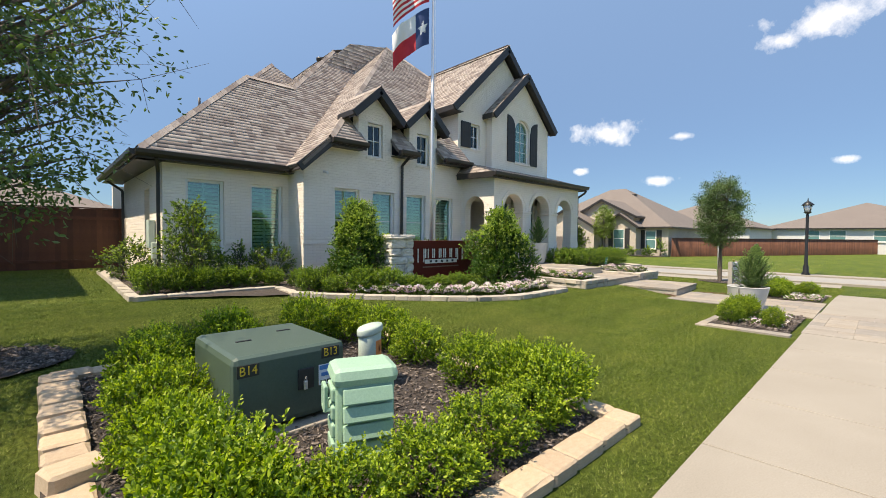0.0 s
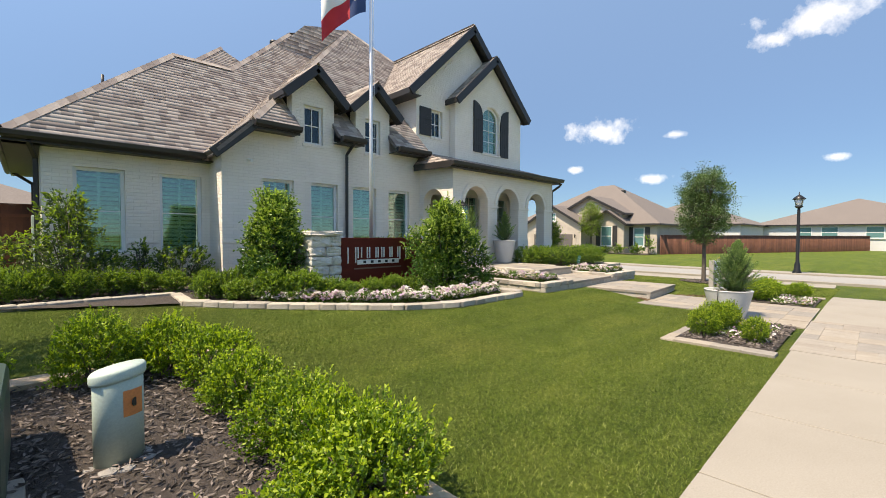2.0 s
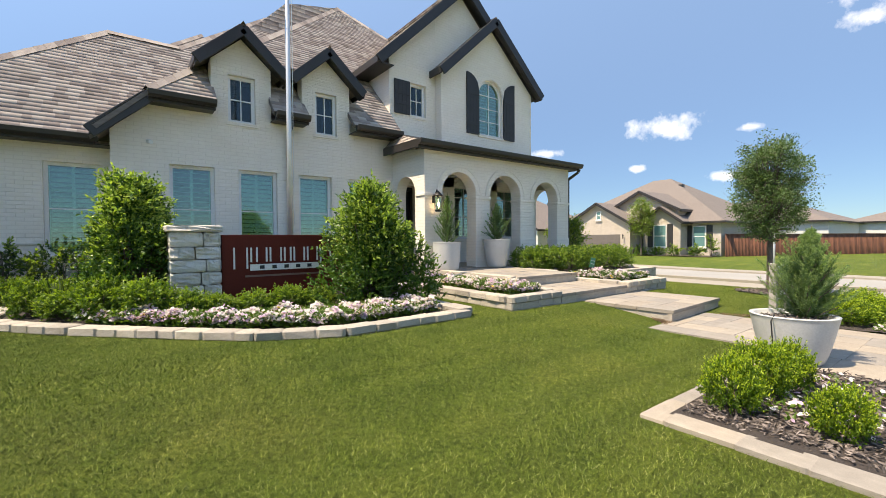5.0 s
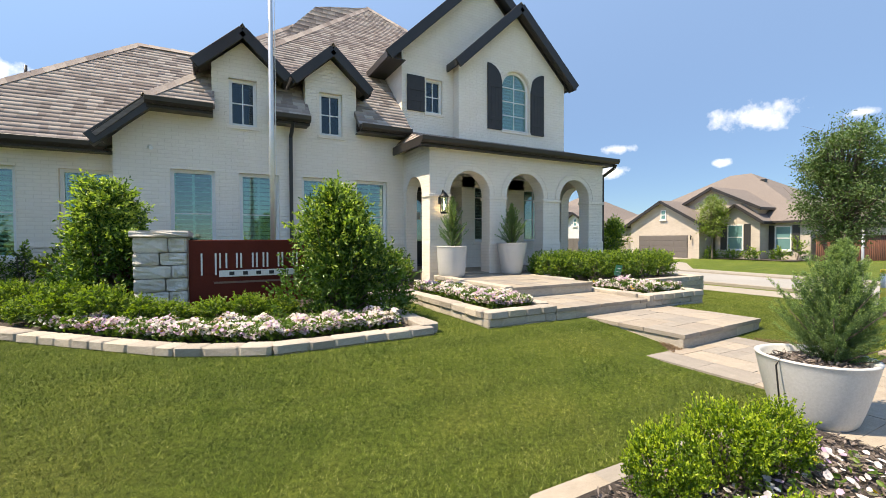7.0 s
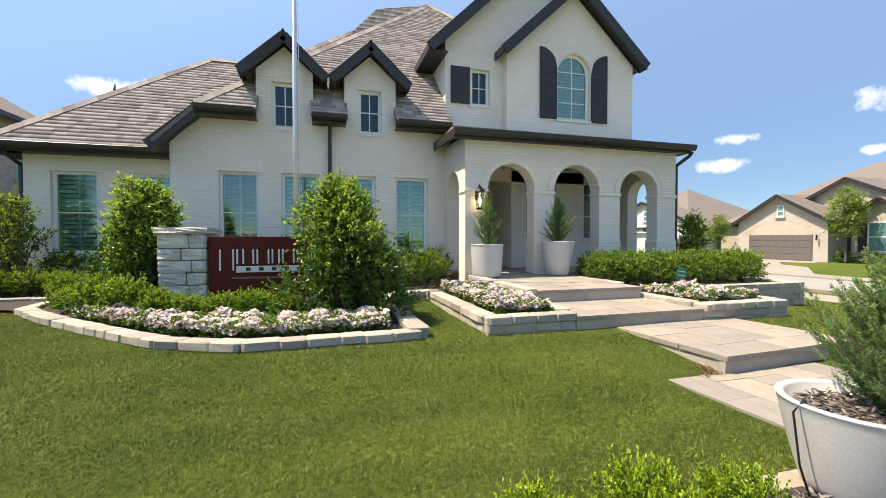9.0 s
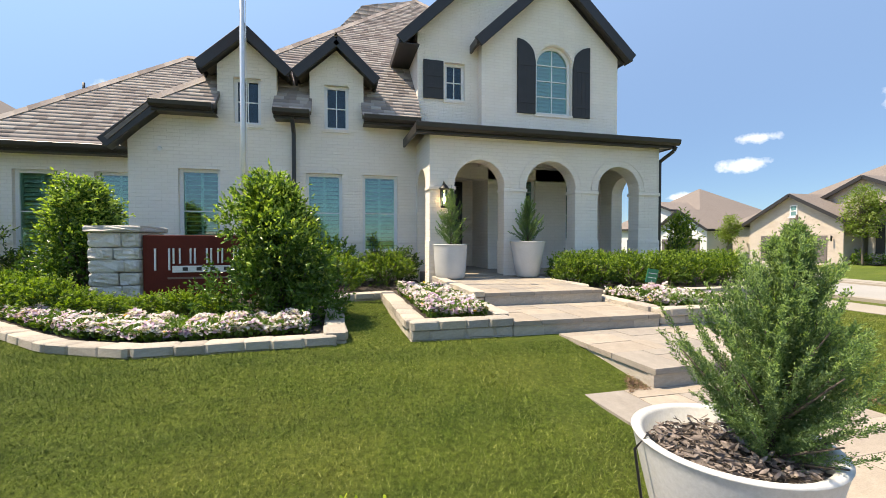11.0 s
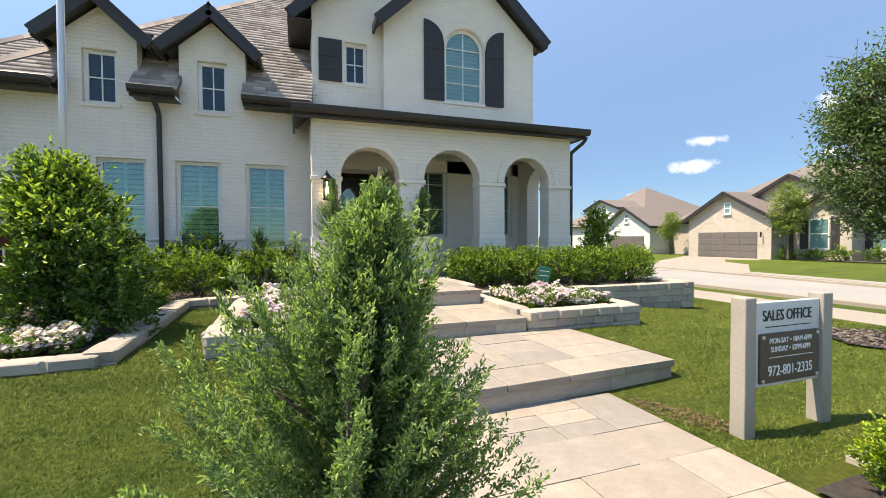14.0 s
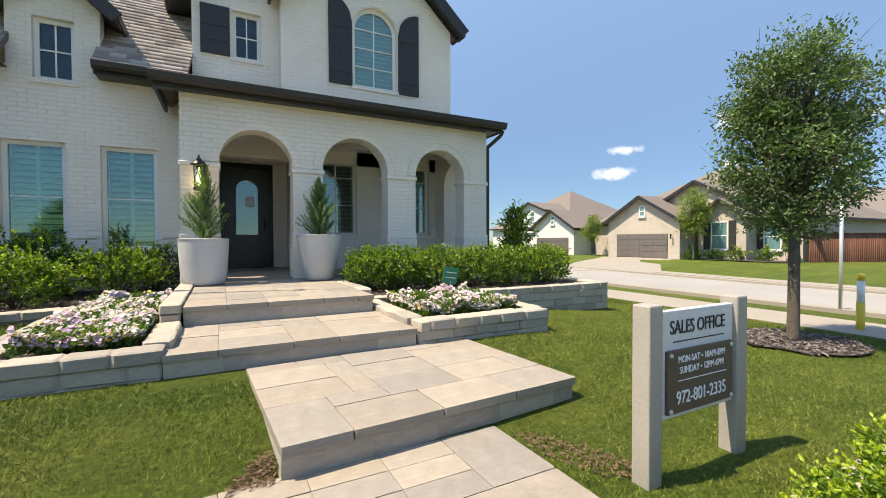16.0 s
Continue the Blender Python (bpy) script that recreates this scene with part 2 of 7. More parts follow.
SIGN_BROWN = mottled("brown_sign_face", (0.085, 0.058, 0.042), (0.105, 0.074, 0.055), 4, 0.5, 50, 0.05)
SIGN_GREY = mottled("pale_grey_sign_face", (0.55, 0.57, 0.58), (0.62, 0.64, 0.65), 4, 0.5, 50, 0.05)
POST_TAUPE = mottled("taupe_painted_post", (0.31, 0.285, 0.245), (0.38, 0.35, 0.305), 4, 0.55, 60, 0.1)
FENCE_WOOD = mottled("stained_cedar_picket", (0.075, 0.028, 0.017), (0.135, 0.052, 0.030), 3, 0.75, 70, 0.4, vary=[(0, (0.72, 0.7, 0.7)), (1, (1.2, 1.15, 1.1))])
FENCE_FAR = mottled("far_cedar_picket", (0.12, 0.048, 0.028), (0.20, 0.08, 0.045), 3, 0.8, 40, 0.3, vary=[(0, (0.72, 0.7, 0.7)), (1, (1.2, 1.15, 1.1))], island=True)
BARK = mottled("grey_brown_bark", (0.085, 0.066, 0.052), (0.16, 0.13, 0.105), 14, 0.95, 60, 0.9, 0.02)
DOOR_DARK = mottled("near_black_door", (0.014, 0.011, 0.010), (0.022, 0.018, 0.016), 4, 0.3, 60, 0.05)
SOFFIT_WOOD = mottled("dark_wood_ceiling", (0.055, 0.024, 0.013), (0.085, 0.038, 0.022), 3, 0.6, 50, 0.2)
# near-black colour that stands in for the shade of unlit rooms
ROOM_SHADE = mottled("room_shade", (0.06, 0.07, 0.08), (0.08, 0.09, 0.10), 1, 0.9)
LOUVER = mottled("white_shutter_louvre", (0.70, 0.74, 0.73), (0.76, 0.80, 0.79), 2, 0.6)
FLAG_RED = mottled("red_cloth", (0.50, 0.02, 0.035), (0.58, 0.03, 0.045), 3, 0.8, 200, 0.1)
FLAG_WHITE = mottled("white_cloth", (0.76, 0.76, 0.78), (0.82, 0.82, 0.84), 3, 0.8, 200, 0.1)
FLAG_BLUE = mottled("navy_cloth", (0.025, 0.055, 0.16), (0.035, 0.07, 0.19), 3, 0.8, 200, 0.1)
GARAGE_GREY = mottled("grey_brown_garage_door", (0.12, 0.105, 0.095), (0.15, 0.13, 0.12), 2, 0.6)
YELLOW = mottled("yellow_post", (0.75, 0.52, 0.04), (0.8, 0.58, 0.06), 5, 0.5)
GREEN_TAG = mottled("green_tag", (0.015, 0.20, 0.11), (0.02, 0.25, 0.14), 5, 0.5)

TAGLINE = mottled('dim_tagline_metal', (0.16, 0.09, 0.07), (0.22, 0.13, 0.10), 6, 0.5)
FAR_PANE = mottled('far_teal_pane', (0.10, 0.22, 0.22), (0.14, 0.28, 0.28), 0.8, 0.08)

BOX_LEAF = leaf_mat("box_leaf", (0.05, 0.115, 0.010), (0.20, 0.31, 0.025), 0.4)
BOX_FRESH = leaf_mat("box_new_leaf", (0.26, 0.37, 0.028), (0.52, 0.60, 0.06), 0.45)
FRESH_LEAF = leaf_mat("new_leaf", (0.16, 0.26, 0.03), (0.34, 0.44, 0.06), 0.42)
# new leaves, pale enough to paint the sunlit tops of the tall shrubs too
MAGNOLIA_FRESH_LIT = leaf_mat("glossy_new_lit_leaf", (0.20, 0.31, 0.05), (0.50, 0.61, 0.16), 0.42, 0.26)
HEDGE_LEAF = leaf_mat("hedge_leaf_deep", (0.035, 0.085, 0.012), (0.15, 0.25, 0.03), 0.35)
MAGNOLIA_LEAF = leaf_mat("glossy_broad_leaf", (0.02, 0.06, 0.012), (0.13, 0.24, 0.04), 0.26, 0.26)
VIBURNUM_LEAF = leaf_mat("olive_shrub_leaf", (0.035, 0.065, 0.02), (0.12, 0.17, 0.05), 0.3)
JUNIPER_LEAF = leaf_mat("juniper_spray", (0.07, 0.135, 0.06), (0.23, 0.34, 0.15), 0.45, 0.65)
JUNIPER_FRESH = leaf_mat("juniper_new_spray", (0.23, 0.34, 0.13), (0.43, 0.55, 0.25), 0.5, 0.65)
OAK_LEAF = leaf_mat("live_oak_leaf", (0.04, 0.09, 0.026), (0.17, 0.26, 0.09), 0.3, 0.5)
SAPLING_LEAF = leaf_mat("sapling_leaf", (0.12, 0.19, 0.03), (0.28, 0.35, 0.08), 0.4)
PETAL = leaf_mat("white_petal", (0.56, 0.50, 0.51), (0.74, 0.70, 0.68), 0.25, 0.7)
PETAL_PINK = leaf_mat("lilac_petal", (0.42, 0.26, 0.42), (0.66, 0.50, 0.64), 0.25, 0.7)
PETAL_YELLOW = leaf_mat("yellow_petal", (0.72, 0.48, 0.02), (0.85, 0.65, 0.05), 0.25, 0.7)


def grass_mat(name, island):
    """Mown turf: yellower and darker drifts some metres wide, tufts, faint mowing lanes, and single dry blades."""
    m = Mat(name, 0.75)
    big, mid = m.noise(0.38, 5, 0.62), m.noise(2.6, 4)
    c = m.ramp(big, [(0.34, (0.062, 0.112, 0.014)), (0.5, (0.118, 0.163, 0.024)), (0.66, (0.225, 0.215, 0.052))])
    c = m.mix(0.45, c, m.ramp(mid, [(0.32, (0.066, 0.114, 0.013)), (0.68, (0.235, 0.252, 0.06))]))
    if island:
        c = m.mix(0.62, c, m.ramp(m.random(True), [(0.0, (0.03, 0.07, 0.007)), (0.45, (0.14, 0.192, 0.028)), (0.8, (0.27, 0.308, 0.078)), (1.0, (0.43, 0.44, 0.18))]))
    else:
        c = m.mix(0.5, c, m.ramp(m.noise(120, 3, 0.8), [(0.25, (0.036, 0.082, 0.007)), (0.75, (0.195, 0.226, 0.048))]))
        m.bump(m.noise(160, 3, 0.8), 1.0, 0.03)
    c = m.mix(0.8, c, m.ramp(m.noise(26, 3, 0.7), [(0.32, (0.42, 0.47, 0.43)), (0.5, (0.78, 0.83, 0.80)), (0.7, (1.28, 1.28, 1.22))]), "MULTIPLY")
    c = m.mix(0.7, c, m.ramp(m.noise(1.1, 2, 0.5, (0.35, 2.2, 1.0)), [(0.36, (0.80, 0.84, 0.82)), (0.64, (1.16, 1.12, 1.05))]), "MULTIPLY")
    m.color(c)
    m.p.inputs["Specular IOR Level"].default_value = 0.12
    return m.m


em = Mat("warm_bulb", 0.4)
em.color((0.9, 0.8, 0.6))
em.p.inputs["Emission Color"].default_value = (1.0, 0.72, 0.38, 1)
em.p.inputs["Emission Strength"].default_value = 9.0
BULB = em.m
LAWN = grass_mat("mown_lawn", False)
BLADE = grass_mat("grass_blade", True)

gl = Mat("window_glass", 0.03)
gl.n.remove(gl.p)
g_t, g_g, g_m = gl.n.new("ShaderNodeBsdfTransparent"), gl.n.new("ShaderNodeBsdfGlossy"), gl.n.new("ShaderNodeMixShader")
g_t.inputs["Color"].default_value = (0.60, 0.79, 0.73, 1)
g_g.inputs["Roughness"].default_value = 0.03
g_g.inputs["Color"].default_value = (0.82, 0.95, 0.91, 1)
g_m.inputs[0].default_value = 0.18
gl.l.new(g_t.outputs[0], g_m.inputs[1])
gl.l.new(g_g.outputs[0], g_m.inputs[2])
gl.l.new(g_m.outputs[0], gl.n["Material Output"].inputs["Surface"])
GLASS = gl.m
GLASS_DARK = GLASS.copy()
GLASS_DARK.name = "blue_grey_window_glass"
for q in GLASS_DARK.node_tree.nodes:
    if q.type == "BSDF_TRANSPARENT":
        q.inputs["Color"].default_value = (0.34, 0.46, 0.55, 1)
    elif q.type == "MIX_SHADER":
        q.inputs[0].default_value = 0.07

# ---- building helpers ----
rng = np.random.default_rng(7)


def thing(name, at, label, category, group="", kind=""):
    ob = new(name)
    ob.location = at
    ob.empty_display_size = 0.1
    return tagged(ob, label, category, group, kind)


def origin_of(ob):
    v = Vector((0, 0, 0))
    while ob:
        v = v + ob.location
        ob = ob.parent
    return v


def mesh_of(bm, name, mat, smooth=False):
    me = bpy.data.meshes.new(name)
    if smooth:
        for f in bm.faces:
            f.smooth = True
    bm.normal_update()
    bm.to_mesh(me)
    bm.free()
    for m in mat if isinstance(mat, (list, tuple)) else [mat]:
        me.materials.append(m)
    return me


def part(name, bm, mat, parent=None, label="", smooth=False):
    """One mesh under a thing or a part; bm is in the world's metres."""
    if parent is not None:
        bmesh.ops.translate(bm, verts=bm.verts, vec=-origin_of(parent))
    ob = new(name, mesh_of(bm, name, mat, smooth))
    if parent is not None:
        ob.parent = parent
    return tagged(ob, label) if label else ob


def single(name, bm, mat, label, category, kind="", group="", smooth=False):
    return tagged(part(name, bm, mat, None, "", smooth), label, category, group, kind)


def box(bm, x0, x1, y0, y1, z0, z1, bevel=0.0, m=None):
    r = bmesh.ops.create_cube(bm, size=1)
    vs = r["verts"]
    bmesh.ops.scale(bm, vec=(x1 - x0, y1 - y0, z1 - z0), verts=vs)
    bmesh.ops.translate(bm, vec=((x0 + x1) / 2, (y0 + y1) / 2, (z0 + z1) / 2), verts=vs)
    if bevel:
        es = list({e for v in vs for e in v.link_edges})
        rb = bmesh.ops.bevel(bm, geom=es, offset=bevel, segments=2, affect="EDGES", profile=0.5)
        vs = list({v for f in rb["faces"] for v in f.verts} | {v for v in vs if v.is_valid})
    if m is not None:
        bmesh.ops.transform(bm, matrix=m, verts=vs)
    return vs


def bar(bm, a, b, w, h, up=(0, 0, 1), bevel=0.0):
    """A square bar from a to b, w wide and h high about its line."""
    a, b = Vector(a), Vector(b)
    d = (b - a)
    x = d.normalized()
    y = Vector(up).cross(x).normalized()
    z = x.cross(y)
    m = Matrix((x, y, z)).transposed().to_4x4()
    m.translation = (a + b) / 2
    return box(bm, -d.length / 2, d.length / 2, -w / 2, w / 2, -h / 2, h / 2, bevel, m)


def tube(bm, pts, radii, n=8, caps=True):
    """A round bar through pts with those radii."""
    pts = [Vector(p) for p in pts]
    if not isinstance(radii, (list, tuple)):
        radii = [radii] * len(pts)
    rings = []
    for i, (p, r) in enumerate(zip(pts, radii)):
        d = (pts[min(i + 1, len(pts) - 1)] - pts[max(i - 1, 0)]).normalized()
        s = d.cross(Vector((0.31, 0.95, 0.05)) if abs(d.z) > 0.9 else Vector((0, 0, 1))).normalized()
        u = s.cross(d)
        rings.append([bm.verts.new(p + r * (math.cos(k * math.tau / n) * s + math.sin(k * math.tau / n) * u)) for k in range(n)])
    for a, b in zip(rings, rings[1:]):
        for k in range(n):
            f = bm.faces.new((a[k], a[(k + 1) % n], b[(k + 1) % n], b[k]))
            f.smooth = True
    if caps:
        bm.faces.new(rings[0][::-1])
        bm.faces.new(rings[-1])


def lathe(bm, profile, n=32, at=(0, 0, 0)):
    """A turned body: profile of (radius, height)."""
    rings = [[bm.verts.new((at[0] + r * math.cos(k * math.tau / n), at[1] + r * math.sin(k * math.tau / n), at[2] + z)) for k in range(n)] for r, z in profile]
    for a, b in zip(rings, rings[1:]):
        for k in range(n):
            f = bm.faces.new((a[k], a[(k + 1) % n], b[(k + 1) % n], b[k]))
            f.smooth = True
    bm.faces.new(rings[0][::-1])
    bm.faces.new(rings[-1])


def sheet(bm, loops, place, deep):
    """A slab with holes: loops of (u, v), the first the outline; place(u, v, w) puts them in the world, w from 0 to deep."""
    from mathutils.geometry import tessellate_polygon
    flat = [p for lp in loops for p in lp]
    tris = tessellate_polygon([[Vector((u, v, 0)) for u, v in lp] for lp in loops])
    front = [bm.verts.new(place(u, v, 0)) for u, v in flat]
    back = [bm.verts.new(place(u, v, deep)) for u, v in flat]
    for a, b, c in tris:
        bm.faces.new((front[a], front[b], front[c]))
        bm.faces.new((back[c], back[b], back[a]))
    k = 0
    for lp in loops:
        n = len(lp)
        for i in range(n):
            j = (i + 1) % n
            bm.faces.new((front[k + i], front[k + j], back[k + j], back[k + i]))
        k += n
    bmesh.ops.recalc_face_normals(bm, faces=bm.faces)


def rect(u0, u1, v0, v1):
    return [(u0, v0), (u1, v0), (u1, v1), (u0, v1)]


def arc(cx, cz, r, a0, a1, n=14):
    return [(cx + r * math.cos(radians(a0 + (a1 - a0) * i / n)), cz + r * math.sin(radians(a0 + (a1 - a0) * i / n))) for i in range(n + 1)]


def facing_y(y):
    return lambda u, v, w: (u, y + w, v)


def facing_x(x):
    return lambda u, v, w: (x + w, u, v)


def smooth(t):
    t = min(1.0, max(0.0, t))
    return t * t * (3 - 2 * t)


def ground_z(x, y):
    """Height of the ground: level at the pavement, up to the house, down to the side street."""
    late = 0.7 * smooth((x - 10.6) / 0.9) * smooth((14.6 - x) / 0.9)
    rise = 0.19 * smooth((y - 2.7 - late) / (2.7 - late)) + 0.20 * smooth((y - 5.5) / 9)
    keep = 1 - smooth((x - 14.5) / 5.0)
    z = rise * keep - 0.12 * smooth((x - 14) / 5) - 0.30 * smooth((x - 19) / 7) + 0.20 * smooth((x - 29.5) / 9)
    return z


def writing(name, text, size, at, mat, parent, turn=(90, 0, 0), deep=0.004, align="CENTER", wide=1.0, label=""):
    """Words with the built-in font, made into a mesh."""
    cu = bpy.data.curves.new(name, "FONT")
    cu.body, cu.size, cu.extrude, cu.align_x, cu.align_y = text, size, deep, align, "CENTER"
    tmp = bpy.data.objects.new(name, cu)
    scene.collection.objects.link(tmp)
    bpy.context.view_layer.update()
    me = bpy.data.meshes.new_from_object(tmp.evaluated_get(bpy.context.evaluated_depsgraph_get()))
    bpy.data.objects.remove(tmp)
    bpy.data.curves.remove(cu)
    me.name = name
    me.materials.clear()
    me.materials.append(mat)
    me.transform(pose(*at, *turn) @ Matrix.Diagonal((wide, 1, 1, 1)))
    me.transform(Matrix.Translation(-origin_of(parent)))
    ob = new(name, me)
    ob.parent = parent
    return tagged(ob, label) if label else ob


def raw_mesh(name, verts, faces_n, mat):
    """A mesh from arrays: verts (n, 3), faces (m, k), all with k corners."""
    me = bpy.data.meshes.new(name)
    faces_n = np.asarray(faces_n, dtype=np.int32)
    m, k = faces_n.shape
    me.vertices.add(len(verts))
    me.vertices.foreach_set("co", np.asarray(verts, dtype=np.float32).ravel())
    me.loops.add(m * k)
    me.loops.foreach_set("vertex_index", faces_n.ravel())
    me.polygons.add(m)
    me.polygons.foreach_set("loop_start", np.arange(0, m * k, k, dtype=np.int32))
    me.update(calc_edges=True)
    for x in mat if isinstance(mat, (list, tuple)) else [mat]:
        me.materials.append(x)
    return me


def unit(v):
    return v / np.maximum(np.linalg.norm(v, axis=-1, keepdims=True), 1e-9)


def leaf_cloud(name, pts, along, size, mat, wide=0.5, fold=0.18, spread=0.5):
    """Folded leaves at pts, each lying roughly along its direction: six corners, two faces of four."""
    n = len(pts)
    along = unit(np.asarray(along) + spread * rng.normal(size=(n, 3)))
    side = unit(np.cross(along, rng.normal(size=(n, 3))))
    nor = np.cross(side, along)
    s = (size * rng.uniform(0.65, 1.25, n))[:, None]
    w = s * wide / 2
    base, tip = pts, pts + along * s
    l1 = pts + along * s * 0.35 + side * w + nor * s * fold
    l2 = pts + along * s * 0.75 + side * w * 0.8 + nor * s * fold * 0.8
    r1 = pts + along * s * 0.35 - side * w + nor * s * fold
    r2 = pts + along * s * 0.75 - side * w * 0.8 + nor * s * fold * 0.8
    v = np.stack([base, l1, l2, tip, r2, r1], 1).reshape(-1, 3)
    i = np.arange(n)[:, None] * 6
    f = np.concatenate([i + [[0, 3, 2, 1]], i + [[0, 5, 4, 3]]])
    return raw_mesh(name, v, f, mat)


def blob_points(n, rx, ry, rz, lumps, deep=0.25, flat=0.0, low=-0.9):
    """Points in the outer layer of a lumpy rounded body of those half axes, with the way out of it."""
    d = unit(rng.normal(size=(int(n * 2.2), 3)))
    d = d[d[:, 2] > low][:n]
    c = unit(rng.normal(size=(lumps, 3)))
    r = 0.80 + 0.26 * np.max(np.maximum(0, (d @ c.T)) ** 10, axis=1) + 0.06 * rng.normal(size=len(d))
    r = r * (1 - deep * rng.random(len(d)) ** 1.6)
    if flat:
        sup = (np.abs(d) ** flat).sum(1) ** (-1 / flat)
        r = r * sup
    return d * r[:, None] * (rx, ry, rz), d


def shoots(n, per, rx, ry, rz, length, upward, lumps=22, flat=0.0):
    """Leafy shoots that leave the outer layer of a lumpy body: leaf places, their ways, and how far out on the shoot each sits."""
    p, d = blob_points(n, rx, ry, rz, lumps, 0.5, flat)
    m = len(p)
    way = unit(d + (0, 0, upward) + 0.35 * rng.normal(size=(m, 3)))
    ln = length * rng.uniform(0.5, 1.35, m)
    u = np.tile(np.linspace(0.1, 1.0, per), (m, 1)) + 0.05 * rng.normal(size=(m, per))
    pts = p[:, None, :] + way[:, None, :] * (u * ln[:, None])[:, :, None]
    out = unit(rng.normal(size=(m, per, 3)))
    ways = out * (1.1 - 0.6 * u)[:, :, None] + way[:, None, :] * 0.8
    return pts.reshape(-1, 3), ways.reshape(-1, 3), u.ravel()


def crown_parts(ob, name, pts, ways, u, size, mat, fresh, wide, fresh_from=0.62, above=0.35):
    pts[:, 2] = np.maximum(pts[:, 2], 0.01 + 0.03 * rng.random(len(pts)))
    # lighter shoot tips; the height test also paints sunlight onto the crown's top
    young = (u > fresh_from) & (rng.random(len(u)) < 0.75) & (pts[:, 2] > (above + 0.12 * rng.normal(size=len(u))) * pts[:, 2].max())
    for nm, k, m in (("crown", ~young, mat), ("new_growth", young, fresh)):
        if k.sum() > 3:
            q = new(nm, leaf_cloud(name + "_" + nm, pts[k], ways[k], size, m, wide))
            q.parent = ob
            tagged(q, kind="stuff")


def shrub(name, at, rx, ry, rz, leaves, size, mat, label, lumps=22, upward=0.6, flat=0.0, group="", wide=0.55, stems=7, fresh=None):
    """A leafy shrub: stems from the ground and a crown of leafy shoots, the youngest leaves lighter, mostly on the
    sunlit top.
    """
    ob = thing(name, at, label, "shrub", group)
    per = 12
    pts, ways, u = shoots(leaves // per, per, rx * 0.92, ry * 0.92, rz * 0.92, size * 3.6, upward, lumps, flat)
    pts = pts + (0, 0, rz * 0.9)
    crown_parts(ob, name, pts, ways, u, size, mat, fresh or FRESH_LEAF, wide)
    bm = bmesh.new()
    for k in range(stems):
        a = k * math.tau / stems + rng.random()
        tx, ty = rx * 0.6 * math.cos(a), ry * 0.6 * math.sin(a)
        tube(bm, [(tx * 0.1, ty * 0.1, -0.02), (tx * 0.5, ty * 0.5, rz * 0.7), (tx, ty, rz * 1.35)], [0.012, 0.009, 0.004], 5)
    st = new("stem", mesh_of(bm, name + "_stem", BARK))
    st.parent = ob
    return ob

# ---- ground, pavement, road ----
xs = sorted(set([-400, -200, -100, -60, -40, -25, -15, -10] + [round(-8 + 0.5 * i, 2) for i in range(75)] + [30 + 2 * i for i in range(8)] + [48, 55, 70, 100, 200, 400, 700]))
ys = sorted(set([-700, -400, -200, -100, -60, -40, -25, -15, -10] + [round(-8 + 0.5 * i, 2) for i in range(57)] + [21, 23, 26, 30, 35, 40, 50, 70, 100, 200, 400, 700]))
gv = [(x, y, ground_z(x, y)) for y in ys for x in xs]
nx = len(xs)
gf = [(j * nx + i, j * nx + i + 1, (j + 1) * nx + i + 1, (j + 1) * nx + i) for j in range(len(ys) - 1) for i in range(nx - 1)]
ground = tagged(new("ground", raw_mesh("ground", gv, gf, LAWN)), "mown green lawn running up to the house", "lawn", kind="structure")


def strip(bm, line, width, top, thick=0.08, bevel=0.0):
    """A flat band along a line of (x, y), on the ground."""
    line = [Vector((x, y, 0)) for x, y in line]
    left, right = [], []
    for i, p in enumerate(line):
        d = (line[min(i + 1, len(line) - 1)] - line[max(i - 1, 0)]).normalized()
        s = Vector((-d.y, d.x, 0)) * width / 2
        z = ground_z(p.x, p.y) + top
        left.append((p + s).to_tuple()[:2] + (z,))
        right.append((p - s).to_tuple()[:2] + (z,))
    a = [bm.verts.new(p) for p in left]
    b = [bm.verts.new(p) for p in right]
    c = [bm.verts.new((p[0], p[1], p[2] - thick)) for p in left]
    d = [bm.verts.new((p[0], p[1], p[2] - thick)) for p in right]
    for i in range(len(line) - 1):
        bm.faces.new((a[i], b[i], b[i + 1], a[i + 1]))
        bm.faces.new((a[i + 1], c[i + 1], c[i], a[i]))
        bm.faces.new((b[i], d[i], d[i + 1], b[i + 1]))
    bm.faces.new((a[0], c[0], d[0], b[0]))
    bm.faces.new((b[-1], d[-1], c[-1], a[-1]))


SIDE_STREET = [(27.0, -80), (26.6, -30), (26.0, -8), (25.8, 2), (26.0, 10), (26.8, 20), (28.4, 34), (31.4, 60)]
bm = bmesh.new()
fine = []
for (xa, ya), (xb, yb) in zip(SIDE_STREET, SIDE_STREET[1:]):
    n = max(1, int(abs(yb - ya) / 1.0))
    fine += [(xa + (xb - xa) * i / n, ya + (yb - ya) * i / n) for i in range(n)]
fine.append(SIDE_STREET[-1])
strip(bm, fine, 5.6, 0.03)
single("road", bm, ROAD, "pale concrete side street", "road", "structure")
for k, off in (("near", -2.95), ("far", 2.95)):
    bm = bmesh.new()
    strip(bm, [(x + off, y) for x, y in fine], 0.34, 0.10, 0.14)
    single("kerb_" + k, bm, CONCRETE, "pale concrete kerb beside the street", "kerb", "structure")
bm = bmesh.new()
strip(bm, [(x - 5.6, y) for x, y in fine if y > 0.5], 1.25, 0.03)
single("pavement_side", bm, CONCRETE, "pale concrete pavement along the side street", "pavement", "structure")
bm = bmesh.new()
strip(bm, [(x + 4.5, y) for x, y in fine], 1.0, 0.03)
single("pavement_far", bm, CONCRETE, "pale concrete pavement across the street", "pavement", "structure")
bm = bmesh.new()
